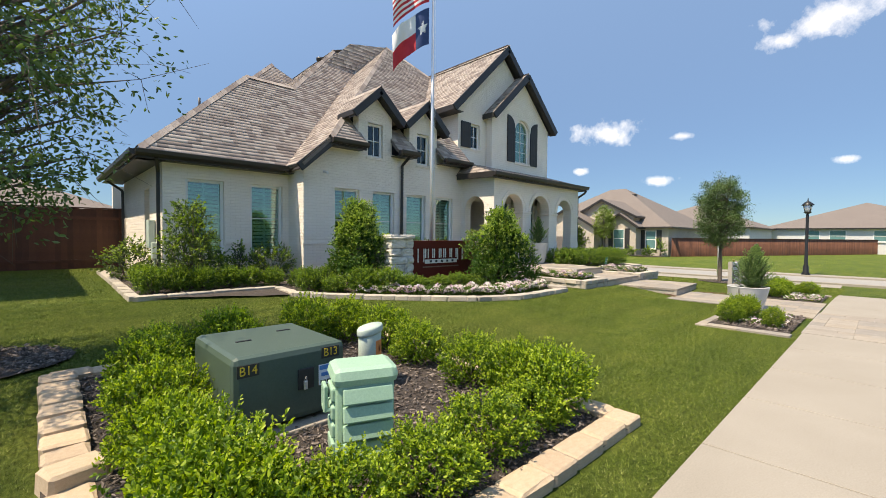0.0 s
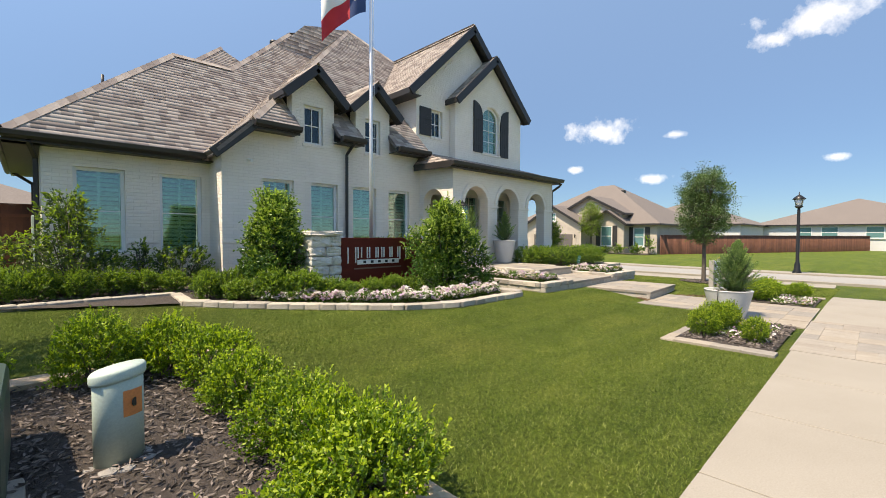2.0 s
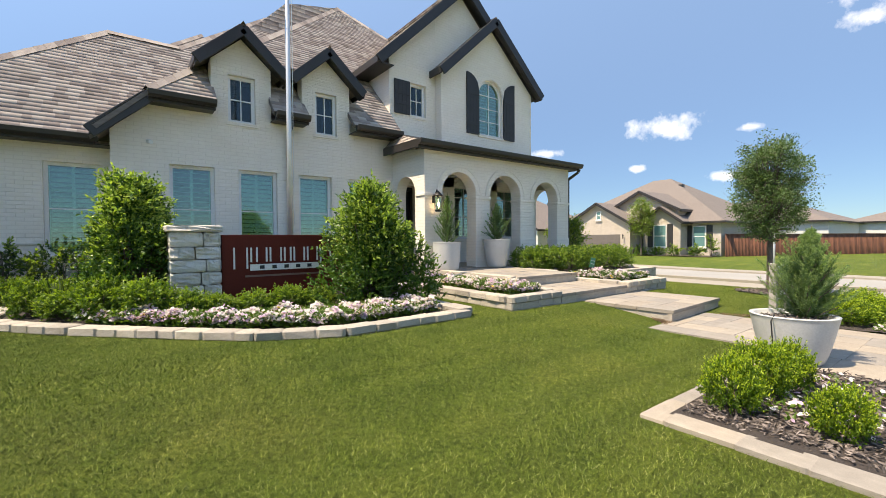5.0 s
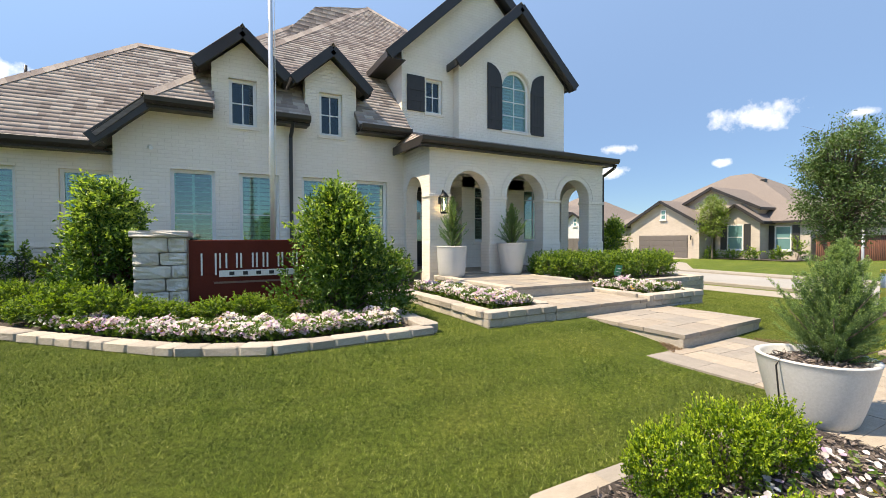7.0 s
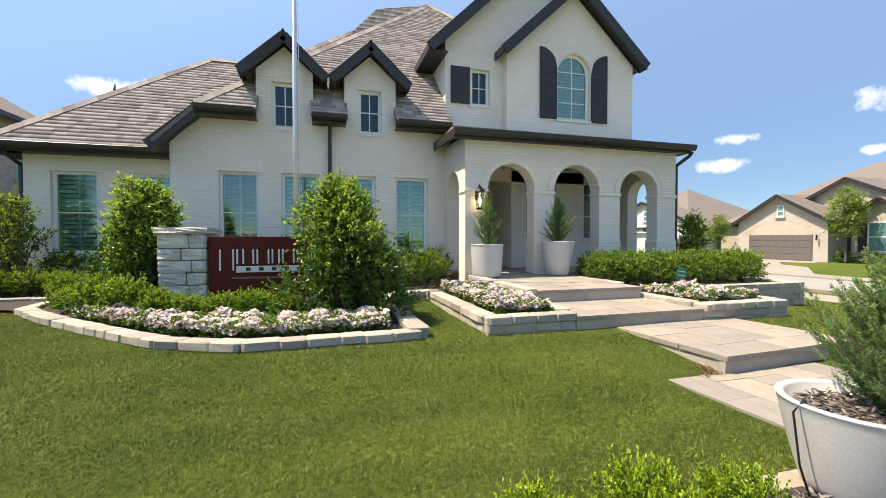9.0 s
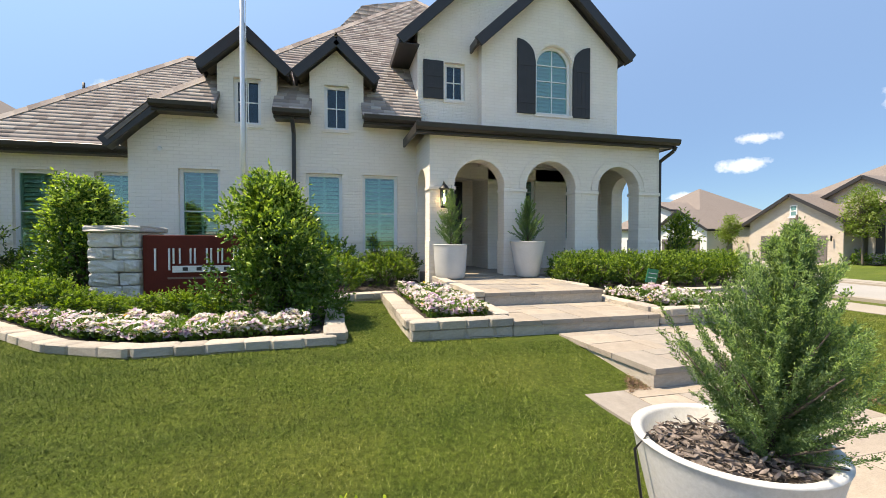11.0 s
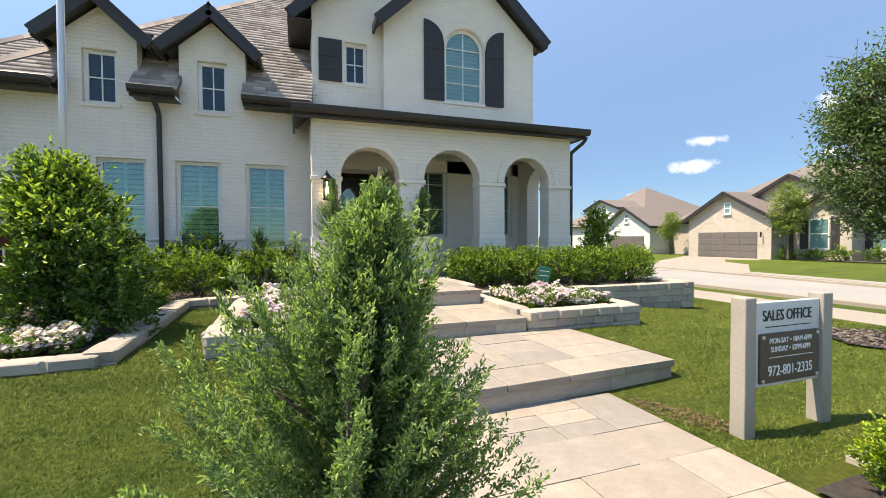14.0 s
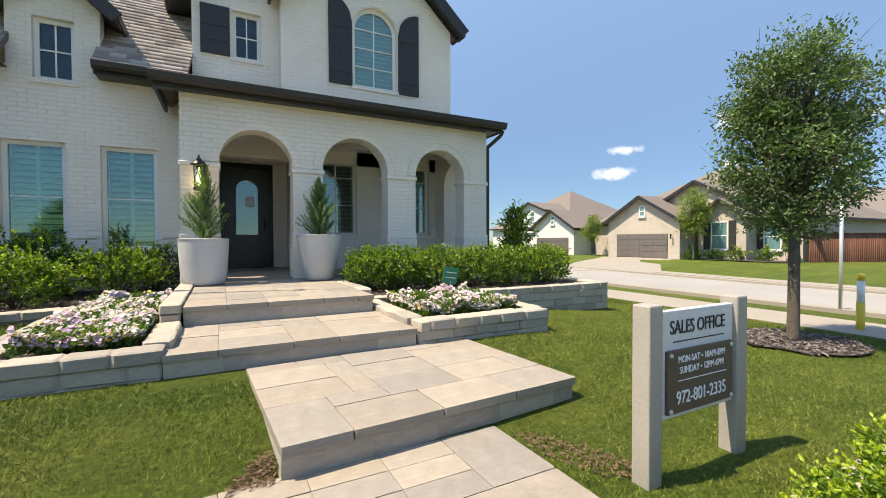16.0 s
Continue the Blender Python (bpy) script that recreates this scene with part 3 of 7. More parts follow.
strip(bm, [(-30, -5.6), (-10, -5.6), (10, -5.6), (16, -5.9), (22.6, -7.5)], 6.0, 0.02)
single("road_front", bm, ROAD, "pale concrete residential street", "road", "structure")
# front pavement in broomed panels with tooled joints
pave = thing("pavement_front", (6, 0, 0), "sunlit pale concrete pavement in panels", "pavement", kind="structure")
px = [8.995 - 1.335 * (16 - i) for i in range(16)]
for i, x0 in enumerate(px):
    bm = bmesh.new()
    box(bm, x0 + 0.006, x0 + 1.329, -0.72, 0.86, -0.1, 0.012, 0.006)
    part("slab", bm, CONCRETE, pave)
for i in range(7):
    bm = bmesh.new()
    x0 = 11.73 + 1.3 * i
    vs = box(bm, x0 + 0.006, x0 + 1.294, -0.72, 0.86, -0.1, 0.012, 0.006)
    for v in vs:
        v.co.z += ground_z(v.co.x, 0.2) - 0.03 * max(0, v.co.x - 15.0) / 4
    part("slab", bm, CONCRETE, pave)

# ---- house ----
F, WING, G, B, PF = 10.67, 11.60, 10.97, 10.67, 9.15
house = thing("house", (9.5, 14.0, 0.25), "white painted brick two-storey house with brown shingle roof and dark trim", "house")


def wall(loops, place, deep, mat=None, label=""):
    bm = bmesh.new()
    sheet(bm, loops, place, deep)
    return part("wall", bm, mat or WHITE_BRICK, house, label)


def window(x0, x1, z0, z1, y, louvres=True, cols=1, rows=1, arch=0.0, deep=0.10, tilt=52.0):
    """A window set back in its opening: white frame, bars, pane and the shutter louvres behind it."""
    mid = (x0 + x1) / 2
    bm = bmesh.new()
    w = 0.068
    if arch:
        outer = [(x0, z0), (x1, z0)] + arc(mid, z1 - arch, (x1 - x0) / 2, 0, 180, 16)
        r = (x1 - x0) / 2 - w
        inner = [(x0 + w, z0 + w), (x1 - w, z0 + w)] + arc(mid, z1 - arch, r, 0, 180, 16)
    else:
        outer, inner = rect(x0, x1, z0, z1), rect(x0 + w, x1 - w, z0 + w, z1 - w)
    sheet(bm, [outer, inner[::-1]], facing_y(y + deep), 0.06)
    win = part("window", bm, TRIM_WHITE, house)
    bm = bmesh.new()
    for k in range(1, cols):
        u = x0 + w + (x1 - x0 - 2 * w) * k / cols
        box(bm, u - 0.011, u + 0.011, y + deep + 0.012, y + deep + 0.032, z0 + w, z1 - w - (0.01 if arch else 0))
    for k in range(1, rows):
        v = z0 + w + (z1 - z0 - 2 * w) * k / rows
        box(bm, x0 + w, x1 - w, y + deep + 0.010, y + deep + 0.034, v - 0.011, v + 0.011)
    if rows > 1 or cols > 1:
        part("glazing_bar", bm, TRIM_WHITE, win)
    else:
        bm.free()
    bm = bmesh.new()
    sheet(bm, [inner], facing_y(y + deep + 0.035), 0.006)
    pane = part("pane", bm, GLASS if louvres else GLASS_DARK, win, "teal tinted reflecting glass" if louvres else "dark blue-grey glass")
    pane.visible_shadow = False
    if louvres:
        bm = bmesh.new()
        zz = z0 + 0.10
        while zz < z1 - 0.08:
            half = (x1 - x0) / 2 - 0.095
            if arch and zz > z1 - arch:
                half = math.sqrt(max(0.01, ((x1 - x0) / 2) ** 2 - (zz - (z1 - arch)) ** 2)) - 0.09
            for a, b in ((mid - half, mid - 0.025), (mid + 0.025, mid + half)):
                if b - a > 0.06:
                    box(bm, a, b, -0.044, 0.044, -0.005, 0.005, 0, pose(0, y + deep + 0.12, zz, tilt + rng.uniform(-3, 3), 0, 0))
            zz += 0.098
        for u in (x0 + 0.06, mid, x1 - 0.06):
            top = z1 - 0.05 - (arch * 0.85 if arch and u != mid else 0)
            box(bm, u - 0.025, u + 0.025, y + deep + 0.10, y + deep + 0.13, z0 + 0.05, top)
        part("louvre_shutter", bm, LOUVER, win, "white plantation shutter")
    bm = bmesh.new()
    box(bm, x0 - 0.05, x1 + 0.05, y - 0.035, y + deep, z0 - 0.075, z0, 0.008)
    part("sill", bm, WHITE_BRICK, win)
    # added dark box behind the pane, the room's shade put into its colour
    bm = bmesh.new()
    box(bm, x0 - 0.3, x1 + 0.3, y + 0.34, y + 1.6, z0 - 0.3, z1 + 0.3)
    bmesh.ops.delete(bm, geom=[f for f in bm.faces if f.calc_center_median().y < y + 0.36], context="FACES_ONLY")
    part("room_beyond", bm, ROOM_SHADE, win)
    return win


F_WINDOWS = [(6.19, 7.0), (7.46, 8.27), (8.76, 9.57), (10.03, 10.85)]
W_WINDOWS = [(2.74, 3.60), (4.24, 5.10)]
HEAD, FOOT = 2.85, 1.05
d_win = [(7.28, 7.83), (9.18, 9.72)]
DORMERS = [(6.96, 7.55, 8.16), (8.86, 9.45, 10.06)]
DW0, DW1 = 3.86, 4.87
EAVE = 4.03
outline = [(5.27, 0.1), (11.4, 0.1), (11.4, EAVE)]
for x0, xc, x1 in DORMERS[::-1]:
    outline += [(x1, EAVE), (x1, 5.12), (xc, 5.66), (x0, 5.12), (x0, EAVE)]
outline += [(5.9, EAVE), (5.27, 3.40)]
wall([outline] + [rect(a, b, FOOT, HEAD) for a, b in F_WINDOWS] + [rect(a, b, DW0, DW1) for a, b in d_win], facing_y(F), 0.3)
wall([rect(2.27, 5.27, 0.1, 3.32)] + [rect(a, b, FOOT, HEAD) for a, b in W_WINDOWS], facing_y(WING), 0.3)
wall([rect(F + 0.3, WING, 0.1, 3.42)], facing_x(5.27), 0.3)
wall([rect(WING + 0.3, 17.6, 0.1, 3.32), rect(13.2, 13.9, 1.2, 2.7)], facing_x(2.27), 0.3)
wall([rect(2.27, 17.0, 0.1, 3.32)], facing_y(20.5), 0.3)
wall([rect(G + 0.3, 20.5, 0.1, 5.6)], facing_x(16.65), 0.3)
for (a, b), tilt in zip(F_WINDOWS, (14.0, 58.0, 62.0, 46.0)):
    window(a, b, FOOT, HEAD, F, True, 1, 2, tilt=tilt)
for a, b in W_WINDOWS:
    window(a, b, FOOT, HEAD, WING, True, 1, 2)
for a, b in d_win:
    window(a, b, DW0, DW1, F, False, 2, 2)
# dormer cheeks
for x0, xc, x1 in DORMERS:
    for u in (x0, x1 - 0.2):
        wall([[(F + 0.3, 4.0), (F + 1.3, 4.6), (F + 1.3, 5.1), (F + 0.3, 5.1)]], facing_x(u), 0.2, TRIM_DARK)
# upper gable wall and its projecting bay
wall([[(11.4, 2.9), (16.85, 2.9), (16.85, 6.15), (13.95, 8.86), (11.4, 6.5)], rect(12.1, 12.62, 4.86, 5.80)], facing_y(G), 0.3)
wall([rect(G + 0.3, 14.5, 4.0, 6.6)], facing_x(11.4), 0.3)
bay = [(12.97, 3.2), (16.87, 3.2), (16.87, 6.25), (14.94, 8.0), (12.97, 6.3)]
AW = (14.45, 15.47, 4.60, 6.38)
a_mid, a_r = (AW[0] + AW[1]) / 2, (AW[1] - AW[0]) / 2
ahole = [(AW[0], AW[2]), (AW[1], AW[2])] + arc(a_mid, AW[3] - a_r, a_r, 0, 180, 16)
wall([bay, ahole], facing_y(B), 0.29)
window(12.1, 12.62, 4.86, 5.80, G, False, 2, 2)
window(*AW, B, True, 2, 4, arch=a_r)
# raised brick ring over the arched window and stucco panel joints
bm = bmesh.new()
sheet(bm, [arc(a_mid, AW[3] - a_r, a_r + 0.14, 0, 180, 18) + arc(a_mid, AW[3] - a_r, a_r + 0.02, 180, 0, 18)], facing_y(B - 0.02), 0.03)
part("arch_trim", bm, WHITE_BRICK, house)
for u in (13.0, 14.15):
    bm = bmesh.new()
    box(bm, u - 0.008, u + 0.008, G - 0.008, G + 0.004, 6.55, 8.0 if u < 13.5 else 8.5)
    part("panel_joint", bm, STUCCO, house)
for u in (14.35, 15.55):
    bm = bmesh.new()
    box(bm, u - 0.008, u + 0.008, B - 0.008, B + 0.004, 6.75, 7.35)
    part("panel_joint", bm, STUCCO, house)


def leaf_shutter(x0, x1, z0, z1, y, drop, outer_left):
    """A board shutter whose top falls in a quarter round towards the window."""
    pts = [(x0, z0), (x1, z0)]
    n = 10
    for i in range(n + 1):
        s = i / n
        u = x1 + (x0 - x1) * s
        t = s if outer_left else 1 - s
        pts.append((u, z1 - drop * (1 - math.sqrt(max(0, 1 - (1 - t) ** 2))) if drop else z1))
    bm = bmesh.new()
    sheet(bm, [pts], facing_y(y - 0.05), 0.045)
    sh = part("shutter", bm, SHUTTER_DARK, house, "charcoal board shutter")
    bm = bmesh.new()
    k = (x1 - x0) / 4
    for i in range(1, 4):
        box(bm, x0 + i * k - 0.006, x0 + i * k + 0.006, y - 0.054, y - 0.049, z0 + 0.02, z1 - drop - 0.03)
    for v in (z0 + 0.3, z1 - max(drop, 0.25) - 0.1):
        box(bm, x0 + 0.02, x1 - 0.02, y - 0.06, y - 0.05, v - 0.05, v + 0.05, 0.004)
    part("batten", bm, SHUTTER_DARK, sh)


leaf_shutter(13.92, 14.42, 4.58, 6.45, B, 0.52, True)
leaf_shutter(15.50, 16.00, 4.56, 6.42, B, 0.52, False)
leaf_shutter(11.54, 12.05, 4.86, 5.80, G, 0.0, True)

# porch
ARCHES = [(11.83, 12.955), (13.46, 14.675), (15.25, 16.355)]
SPRING = 2.47
FLOOR = 0.58
po = [(11.30, 0.2)]
for a, b in ARCHES:
    r = (b - a) / 2
    po += [(a, 0.2), (a, SPRING)] + arc((a + b) / 2, SPRING, r, 180, 0, 16)[1:-1] + [(b, SPRING), (b, 0.2)]
po += [(16.91, 0.2), (16.91, 3.55), (11.30, 3.55)]
wall([po], facing_y(PF), 0.36)
for u0, deep in ((11.30, 0.3), (16.59, 0.32)):
    so = [(PF + 0.36, 0.2), (PF + 0.42, 0.2), (PF + 0.42, SPRING)] + arc(PF + 0.88, SPRING, 0.46, 180, 0, 14)[1:-1] + [(PF + 1.34, SPRING), (PF + 1.34, 0.2), (F if u0 < 12 else G, 0.2), (F if u0 < 12 else G, 3.6), (PF + 0.36, 3.6)]
    wall([so], facing_x(u0), deep)
for a, b in ARCHES:
    bm = bmesh.new()
    c, r = (a + b) / 2, (b - a) / 2
    sheet(bm, [arc(c, SPRING, r + 0.16, 0, 180, 20) + arc(c, SPRING, r + 0.005, 180, 0, 20)], facing_y(PF - 0.018), 0.03)
    sheet(bm, [arc(c, SPRING, r + 0.17, 0, 180, 20) + arc(c, SPRING, r + 0.13, 180, 0, 20)], facing_y(PF - 0.032), 0.03)
    part("arch_trim", bm, WHITE_BRICK, house)
edges = [11.30] + [v for ab in ARCHES for v in ab] + [16.91]
for a, b in zip(edges[::2], edges[1::2]):
    bm = bmesh.new()
    box(bm, a - 0.025, b + 0.025, PF - 0.03, PF + 0.385, SPRING - 0.10, SPRING - 0.02, 0.012)
    part("impost", bm, WHITE_BRICK, house)
    bm = bmesh.new()
    box(bm, a - 0.02, b + 0.02, PF - 0.02, PF + 0.38, 0.3, 1.32, 0.01)
    part("pier_base", bm, WHITE_BRICK, house)
# porch back wall with two tall windows, door recess, ceiling and floor
PW = [(13.68, 14.60, 1.32, 3.30), (15.50, 16.42, 1.32, 3.30)]
wall([rect(13.25, 16.65, 0.2, 3.5)] + [rect(*w) for w in PW], facing_y(G), 0.3)
for w in PW:
    window(*w, G, True, 2, 3, tilt=8.0)
wall([rect(11.4, 13.55, 0.2, 3.5), rect(11.86, 12.92, FLOOR + 0.02, 2.92)], facing_y(12.25), 0.3)
wall([rect(G + 0.3, 12.25, 0.2, 3.5)], facing_x(13.25), 0.3)
wall([rect(F, 12.25, 0.2, 3.5)], facing_x(11.4), 0.28)
bm = bmesh.new()
box(bm, 11.35, 16.85, PF + 0.1, 12.5, 3.5, 3.56)
part("porch_ceiling", bm, SOFFIT_WOOD, house, "dark stained board ceiling")
bm = bmesh.new()
box(bm, 11.36, 16.87, PF + 0.002, 12.5, 0.1, FLOOR)
part("porch_floor", bm, PAVER, house, "tan stone porch floor")
bm = bmesh.new()
sheet(bm, [rect(11.87, 12.91, FLOOR + 0.02, 2.92), ([(12.16, 1.35), (12.62, 1.35)] + arc(12.39, 2.38, 0.23, 0, 180, 10))[::-1]], facing_y(12.30), 0.06)
dr = part("door", bm, DOOR_DARK, house, "near-black front door with an arched light")
bm = bmesh.new()
sheet(bm, [[(12.16, 1.35), (12.62, 1.35)] + arc(12.39, 2.38, 0.23, 0, 180, 10)], facing_y(12.33), 0.008)
part("pane", bm, GLASS, dr)
bm = bmesh.new()
sheet(bm, [rect(11.84, 12.94, FLOOR, 2.98), rect(11.93, 12.85, FLOOR + 0.05, 2.86)[::-1]], facing_y(12.22), 0.07)
part("door_frame", bm, DOOR_DARK, dr)
bm = bmesh.new()
box(bm, 12.74, 12.77, 12.24, 12.28, 1.45, 1.75, 0.008)
tube(bm, [(12.755, 12.22, 1.5), (12.755, 12.20, 1.6), (12.755, 12.22, 1.7)], 0.012, 8)
part("door_handle", bm, LAMP_BLACK, dr)
# added dark box behind the door light, painted as dark as an unlit hall
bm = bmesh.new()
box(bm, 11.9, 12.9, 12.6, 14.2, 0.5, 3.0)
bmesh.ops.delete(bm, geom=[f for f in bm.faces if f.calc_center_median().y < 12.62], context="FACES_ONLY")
part("room_beyond", bm, ROOM_SHADE, dr)
bm = bmesh.new()
box(bm, 12.36, 12.54, 12.27, 12.275, 2.0, 2.22)
part("paper_notice", bm, LABEL_WHITE, dr)

# ---- roof ----
P = 0.97


def roof_plane(poly, eave_dir=(1, 0, 0), course=0.15, under=True, rows_over=0.0):
    """One slope: a deck and lapped shingles of uneven width in courses along the eave. poly: convex, in 3D."""
    pts = [Vector(p) for p in poly]
    n = (pts[1] - pts[0]).cross(pts[2] - pts[0]).normalized()
    if n.z < 0:
        n = -n
    u = Vector(eave_dir).normalized()
    v = n.cross(u).normalized()
    if v.z < 0:
        v = -v
    o = pts[0]
    flat = [((p - o).dot(u), (p - o).dot(v)) for p in pts]
    bm = bmesh.new()
    top = [bm.verts.new(p - n * 0.012) for p in pts]
    low = [bm.verts.new(p - n * 0.09) for p in pts]
    bm.faces.new(top)
    bm.faces.new(low[::-1])
    for i in range(len(pts)):
        j = (i + 1) % len(pts)
        bm.faces.new((top[i], low[i], low[j], top[j]))
    bmesh.ops.recalc_face_normals(bm, faces=bm.faces)
    deck = part("roof", bm, ROOF_FAR, house)

    def span(vv):
        hits = []
        for (ua, va), (ub, vb) in zip(flat, flat[1:] + flat[:1]):
            if (va - vv) * (vb - vv) < 0:
                hits.append(ua + (ub - ua) * (vv - va) / (vb - va))
        return (min(hits), max(hits)) if len(hits) > 1 else None

    vv, vmax = min(b for _, b in flat), max(b for _, b in flat)
    verts, faces = [], []
    while vv < vmax - 0.02:
        s0, s1 = span(vv + 0.01), span(min(vv + course, vmax - 0.005))
        s0, s1 = s0 or s1, s1 or s0
        if s0:
            a, b = min(s0[0], s1[0]), max(s0[1], s1[1])
            cuts = [a]
            while cuts[-1] < b:
                cuts.append(cuts[-1] + rng.uniform(0.12, 0.34))
            cuts[-1] = b
            for c0, c1 in zip(cuts, cuts[1:]):
                if c1 - c0 < 0.02:
                    continue
                lo0, lo1 = max(c0, s0[0]), min(c1, s0[1])
                hi0, hi1 = max(c0, s1[0]), min(c1, s1[1])
                lo1, hi1 = max(lo1, lo0), max(hi1, hi0)
                h = 0.007 + 0.006 * rng.random()
                q = [(lo0, vv, h), (lo1, vv, h), (hi1, vv + course, 0.002), (hi0, vv + course, 0.002), (lo0, vv, -0.006), (lo1, vv, -0.006)]
                k = len(verts)
                verts += [tuple(o + u * x + v * y + n * z) for x, y, z in q]
                faces += [(k, k + 1, k + 2, k + 3), (k + 4, k + 5, k + 1, k)]
        vv += course
    if faces:
        ofs = np.array(origin_of(house))
        sh = new("shingles", raw_mesh("shingles", np.array(verts) - ofs, faces, SHINGLE))
        sh.parent = deck
        tagged(sh, kind="stuff")


def cap(points, w=0.11):
    """Ridge or hip caps: short overlapping bent pieces along a line."""
    bm = bmesh.new()
    for a, b in zip(points, points[1:]):
        a, b = Vector(a), Vector(b)
        n = max(1, int((b - a).length / 0.26))
        for i in range(n):
            p, q = a.lerp(b, i / n), a.lerp(b, (i + 1.12) / n)
            s = Vector((0, 0, 1)).cross(q - p).normalized() * w
            up, dn = Vector((0, 0, 0.055)), Vector((0, 0, -0.055))
            vs = [bm.verts.new(x) for x in (p - s + dn, p + up + Vector((0, 0, 0.012)), p + s + dn, q - s + dn, q + up, q + s + dn)]
            bm.faces.new((vs[0], vs[1], vs[4], vs[3]))
            bm.faces.new((vs[1], vs[2], vs[5], vs[4]))
    return tagged(part("ridge_cap", bm, SHINGLE, house), kind="stuff")


def zf(y):
    return 4.12 + P * (y - 10.25)


def zw(y):
    return 3.36 + P * (y - 11.25)


def zl(x):
    return 4.12 + P * (x - 5.82)


VX = 5.82 + (3.36 - 4.12) / P


def vx(y):
    return VX + (y - 11.25)


RID = zw(14.7)
APX, APY = 12.45, 16.88
roof_plane([(1.75, 11.25, 3.36), (VX, 11.25, 3.36), (vx(14.7), 14.7, RID), (1.75 + 3.45, 14.7, RID)])
roof_plane([(6.76, 14.7, RID), (vx(14.7), 14.7, RID), (vx(18.4), 18.4, zw(18.4)), (10.46, 18.4, zw(18.4))])
roof_plane([(VX, 10.25, zl(VX)), (VX, 11.25, zl(VX)), (APX, 11.25 + (APX - VX), zl(APX)), (APX, APY, zl(APX)), (5.82, 10.25, 4.12)], (0, 1, 0))
YB = 12.0
roof_plane([(5.82, 10.25, 4.12), (7.01, 10.25, 4.12), (7.01, 11.44, zf(11.44))])
for a, b, c in ((DORMERS[0][2] - 0.05, DORMERS[1][0] + 0.05, DORMERS[1][0] + 0.05), (DORMERS[1][2] - 0.05, 11.35, 11.5)):
    roof_plane([(a, 10.25, 4.12), (b, 10.25, 4.12), (c, YB, zf(YB)), (a, YB, zf(YB))])
roof_plane([(5.82 + YB - 10.25, YB, zf(YB)), (12.6, YB, zf(YB)), (15.6, 13.74, zf(13.74)), (APX, APY, zf(APY))])
roof_plane([(1.75, 11.25, 3.36), (1.75, 18.15, 3.36), (5.2, 14.7, RID)], (0, 1, 0))
roof_plane([(10.46, 18.4, zw(18.4)), (6.76, 14.7, RID), (6.76, 21.5, RID)], (0, 1, 0))
roof_plane([(APX, APY, zf(APY)), (15.6, 13.74, zf(13.74)), (17.4, 13.74, 5.0), (17.4, 21, 5.0)], (0, 1, 0))
roof_plane([(5.2, 14.7, RID), (6.9, 14.7, RID), (6.9, 18.15, 3.36), (1.75, 18.15, 3.36)])
roof_plane([(APX, APY, zf(APY)), (10.46, 18.4, zw(18.4)), (6.76, 21.5, RID), (17.4, 22, 5.0)])
roof_plane([(5.4, 17.0, 6.75), (10.6, 17.0, 6.75), (8.0, 19.6, 9.28)])
roof_plane([(5.4, 17.0, 6.75), (5.4, 22.2, 6.75), (8.0, 19.6, 9.28)], (0, 1, 0))
cap([(5.4, 17.0, 6.76), (8.0, 19.6, 9.29)])
cap([(1.75, 11.25, 3.37), (5.2, 14.7, RID + 0.01)])
cap([(5.2, 14.7, RID + 0.01), (6.76, 14.7, RID + 0.01)])
cap([(6.76, 14.7, RID), (10.46, 18.4, zw(18.4))])
cap([(5.82, 10.25, 4.13), (APX, APY, zf(APY))])
cap([(APX, APY, zf(APY)), (15.6, 13.74, zf(13.74))])
# main gable over the upper floor and the bay's gable
GX, GZ, GS = 13.98, 9.14, 0.955
gl_x, gr_x = 10.92, 17.13
roof_plane([(gl_x, 10.66, GZ - GS * (GX - gl_x)), (GX, 10.66, GZ), (GX, 15.6, GZ), (gl_x, 12.7, GZ - GS * (GX - gl_x))], (0, 1, 0))
roof_plane([(GX, 10.66, GZ), (gr_x, 10.66, GZ - 0.9 * (gr_x - GX)), (gr_x, 20, GZ - 0.9 * (gr_x - GX)), (GX, 20, GZ)], (0, 1, 0))
cap([(GX, 10.66, GZ + 0.02), (GX, 15.4, GZ + 0.02)])
BX, BZ = 14.94, 8.24
bl_x, br_x = 12.78, 17.13
roof_plane([(bl_x, 10.36, BZ - 0.92 * (BX - bl_x)), (BX, 10.36, BZ), (BX, 11.05, BZ), (bl_x, 11.05, BZ - 0.92 * (BX - bl_x))], (0, 1, 0))
roof_plane([(BX, 10.36, BZ), (br_x, 10.36, BZ - 0.905 * (br_x - BX)), (br_x, 11.05, BZ - 0.905 * (br_x - BX)), (BX, 11.05, BZ)], (0, 1, 0))
# porch roof
roof_plane([(11.0, 8.92, 3.66), (17.16, 8.92, 3.66), (16.85, 10.98, 4.28), (11.5, 10.98, 4.28)])
roof_plane([(11.0, 8.92, 3.66), (11.0, 10.98, 3.7), (11.5, 10.98, 4.28)], (0, 1, 0))
roof_plane([(17.16, 8.92, 3.66), (17.16, 11.2, 3.66), (16.85, 11.0, 4.28)], (0, 1, 0))
for x0, xc, x1 in DORMERS:
    lx, rx_ = xc - 0.88, xc + 0.88
    roof_plane([(lx, 10.38, 5.06), (xc, 10.38, 5.87), (xc, 12.15, 5.87), (lx, 11.3, 5.06)], (0, 1, 0))
    roof_plane([(xc, 10.38, 5.87), (rx_, 10.38, 5.06), (rx_, 11.3, 5.06), (xc, 12.15, 5.87)], (0, 1, 0))
    cap([(xc, 10.38, 5.88), (xc, 12.1, 5.88)], 0.08)


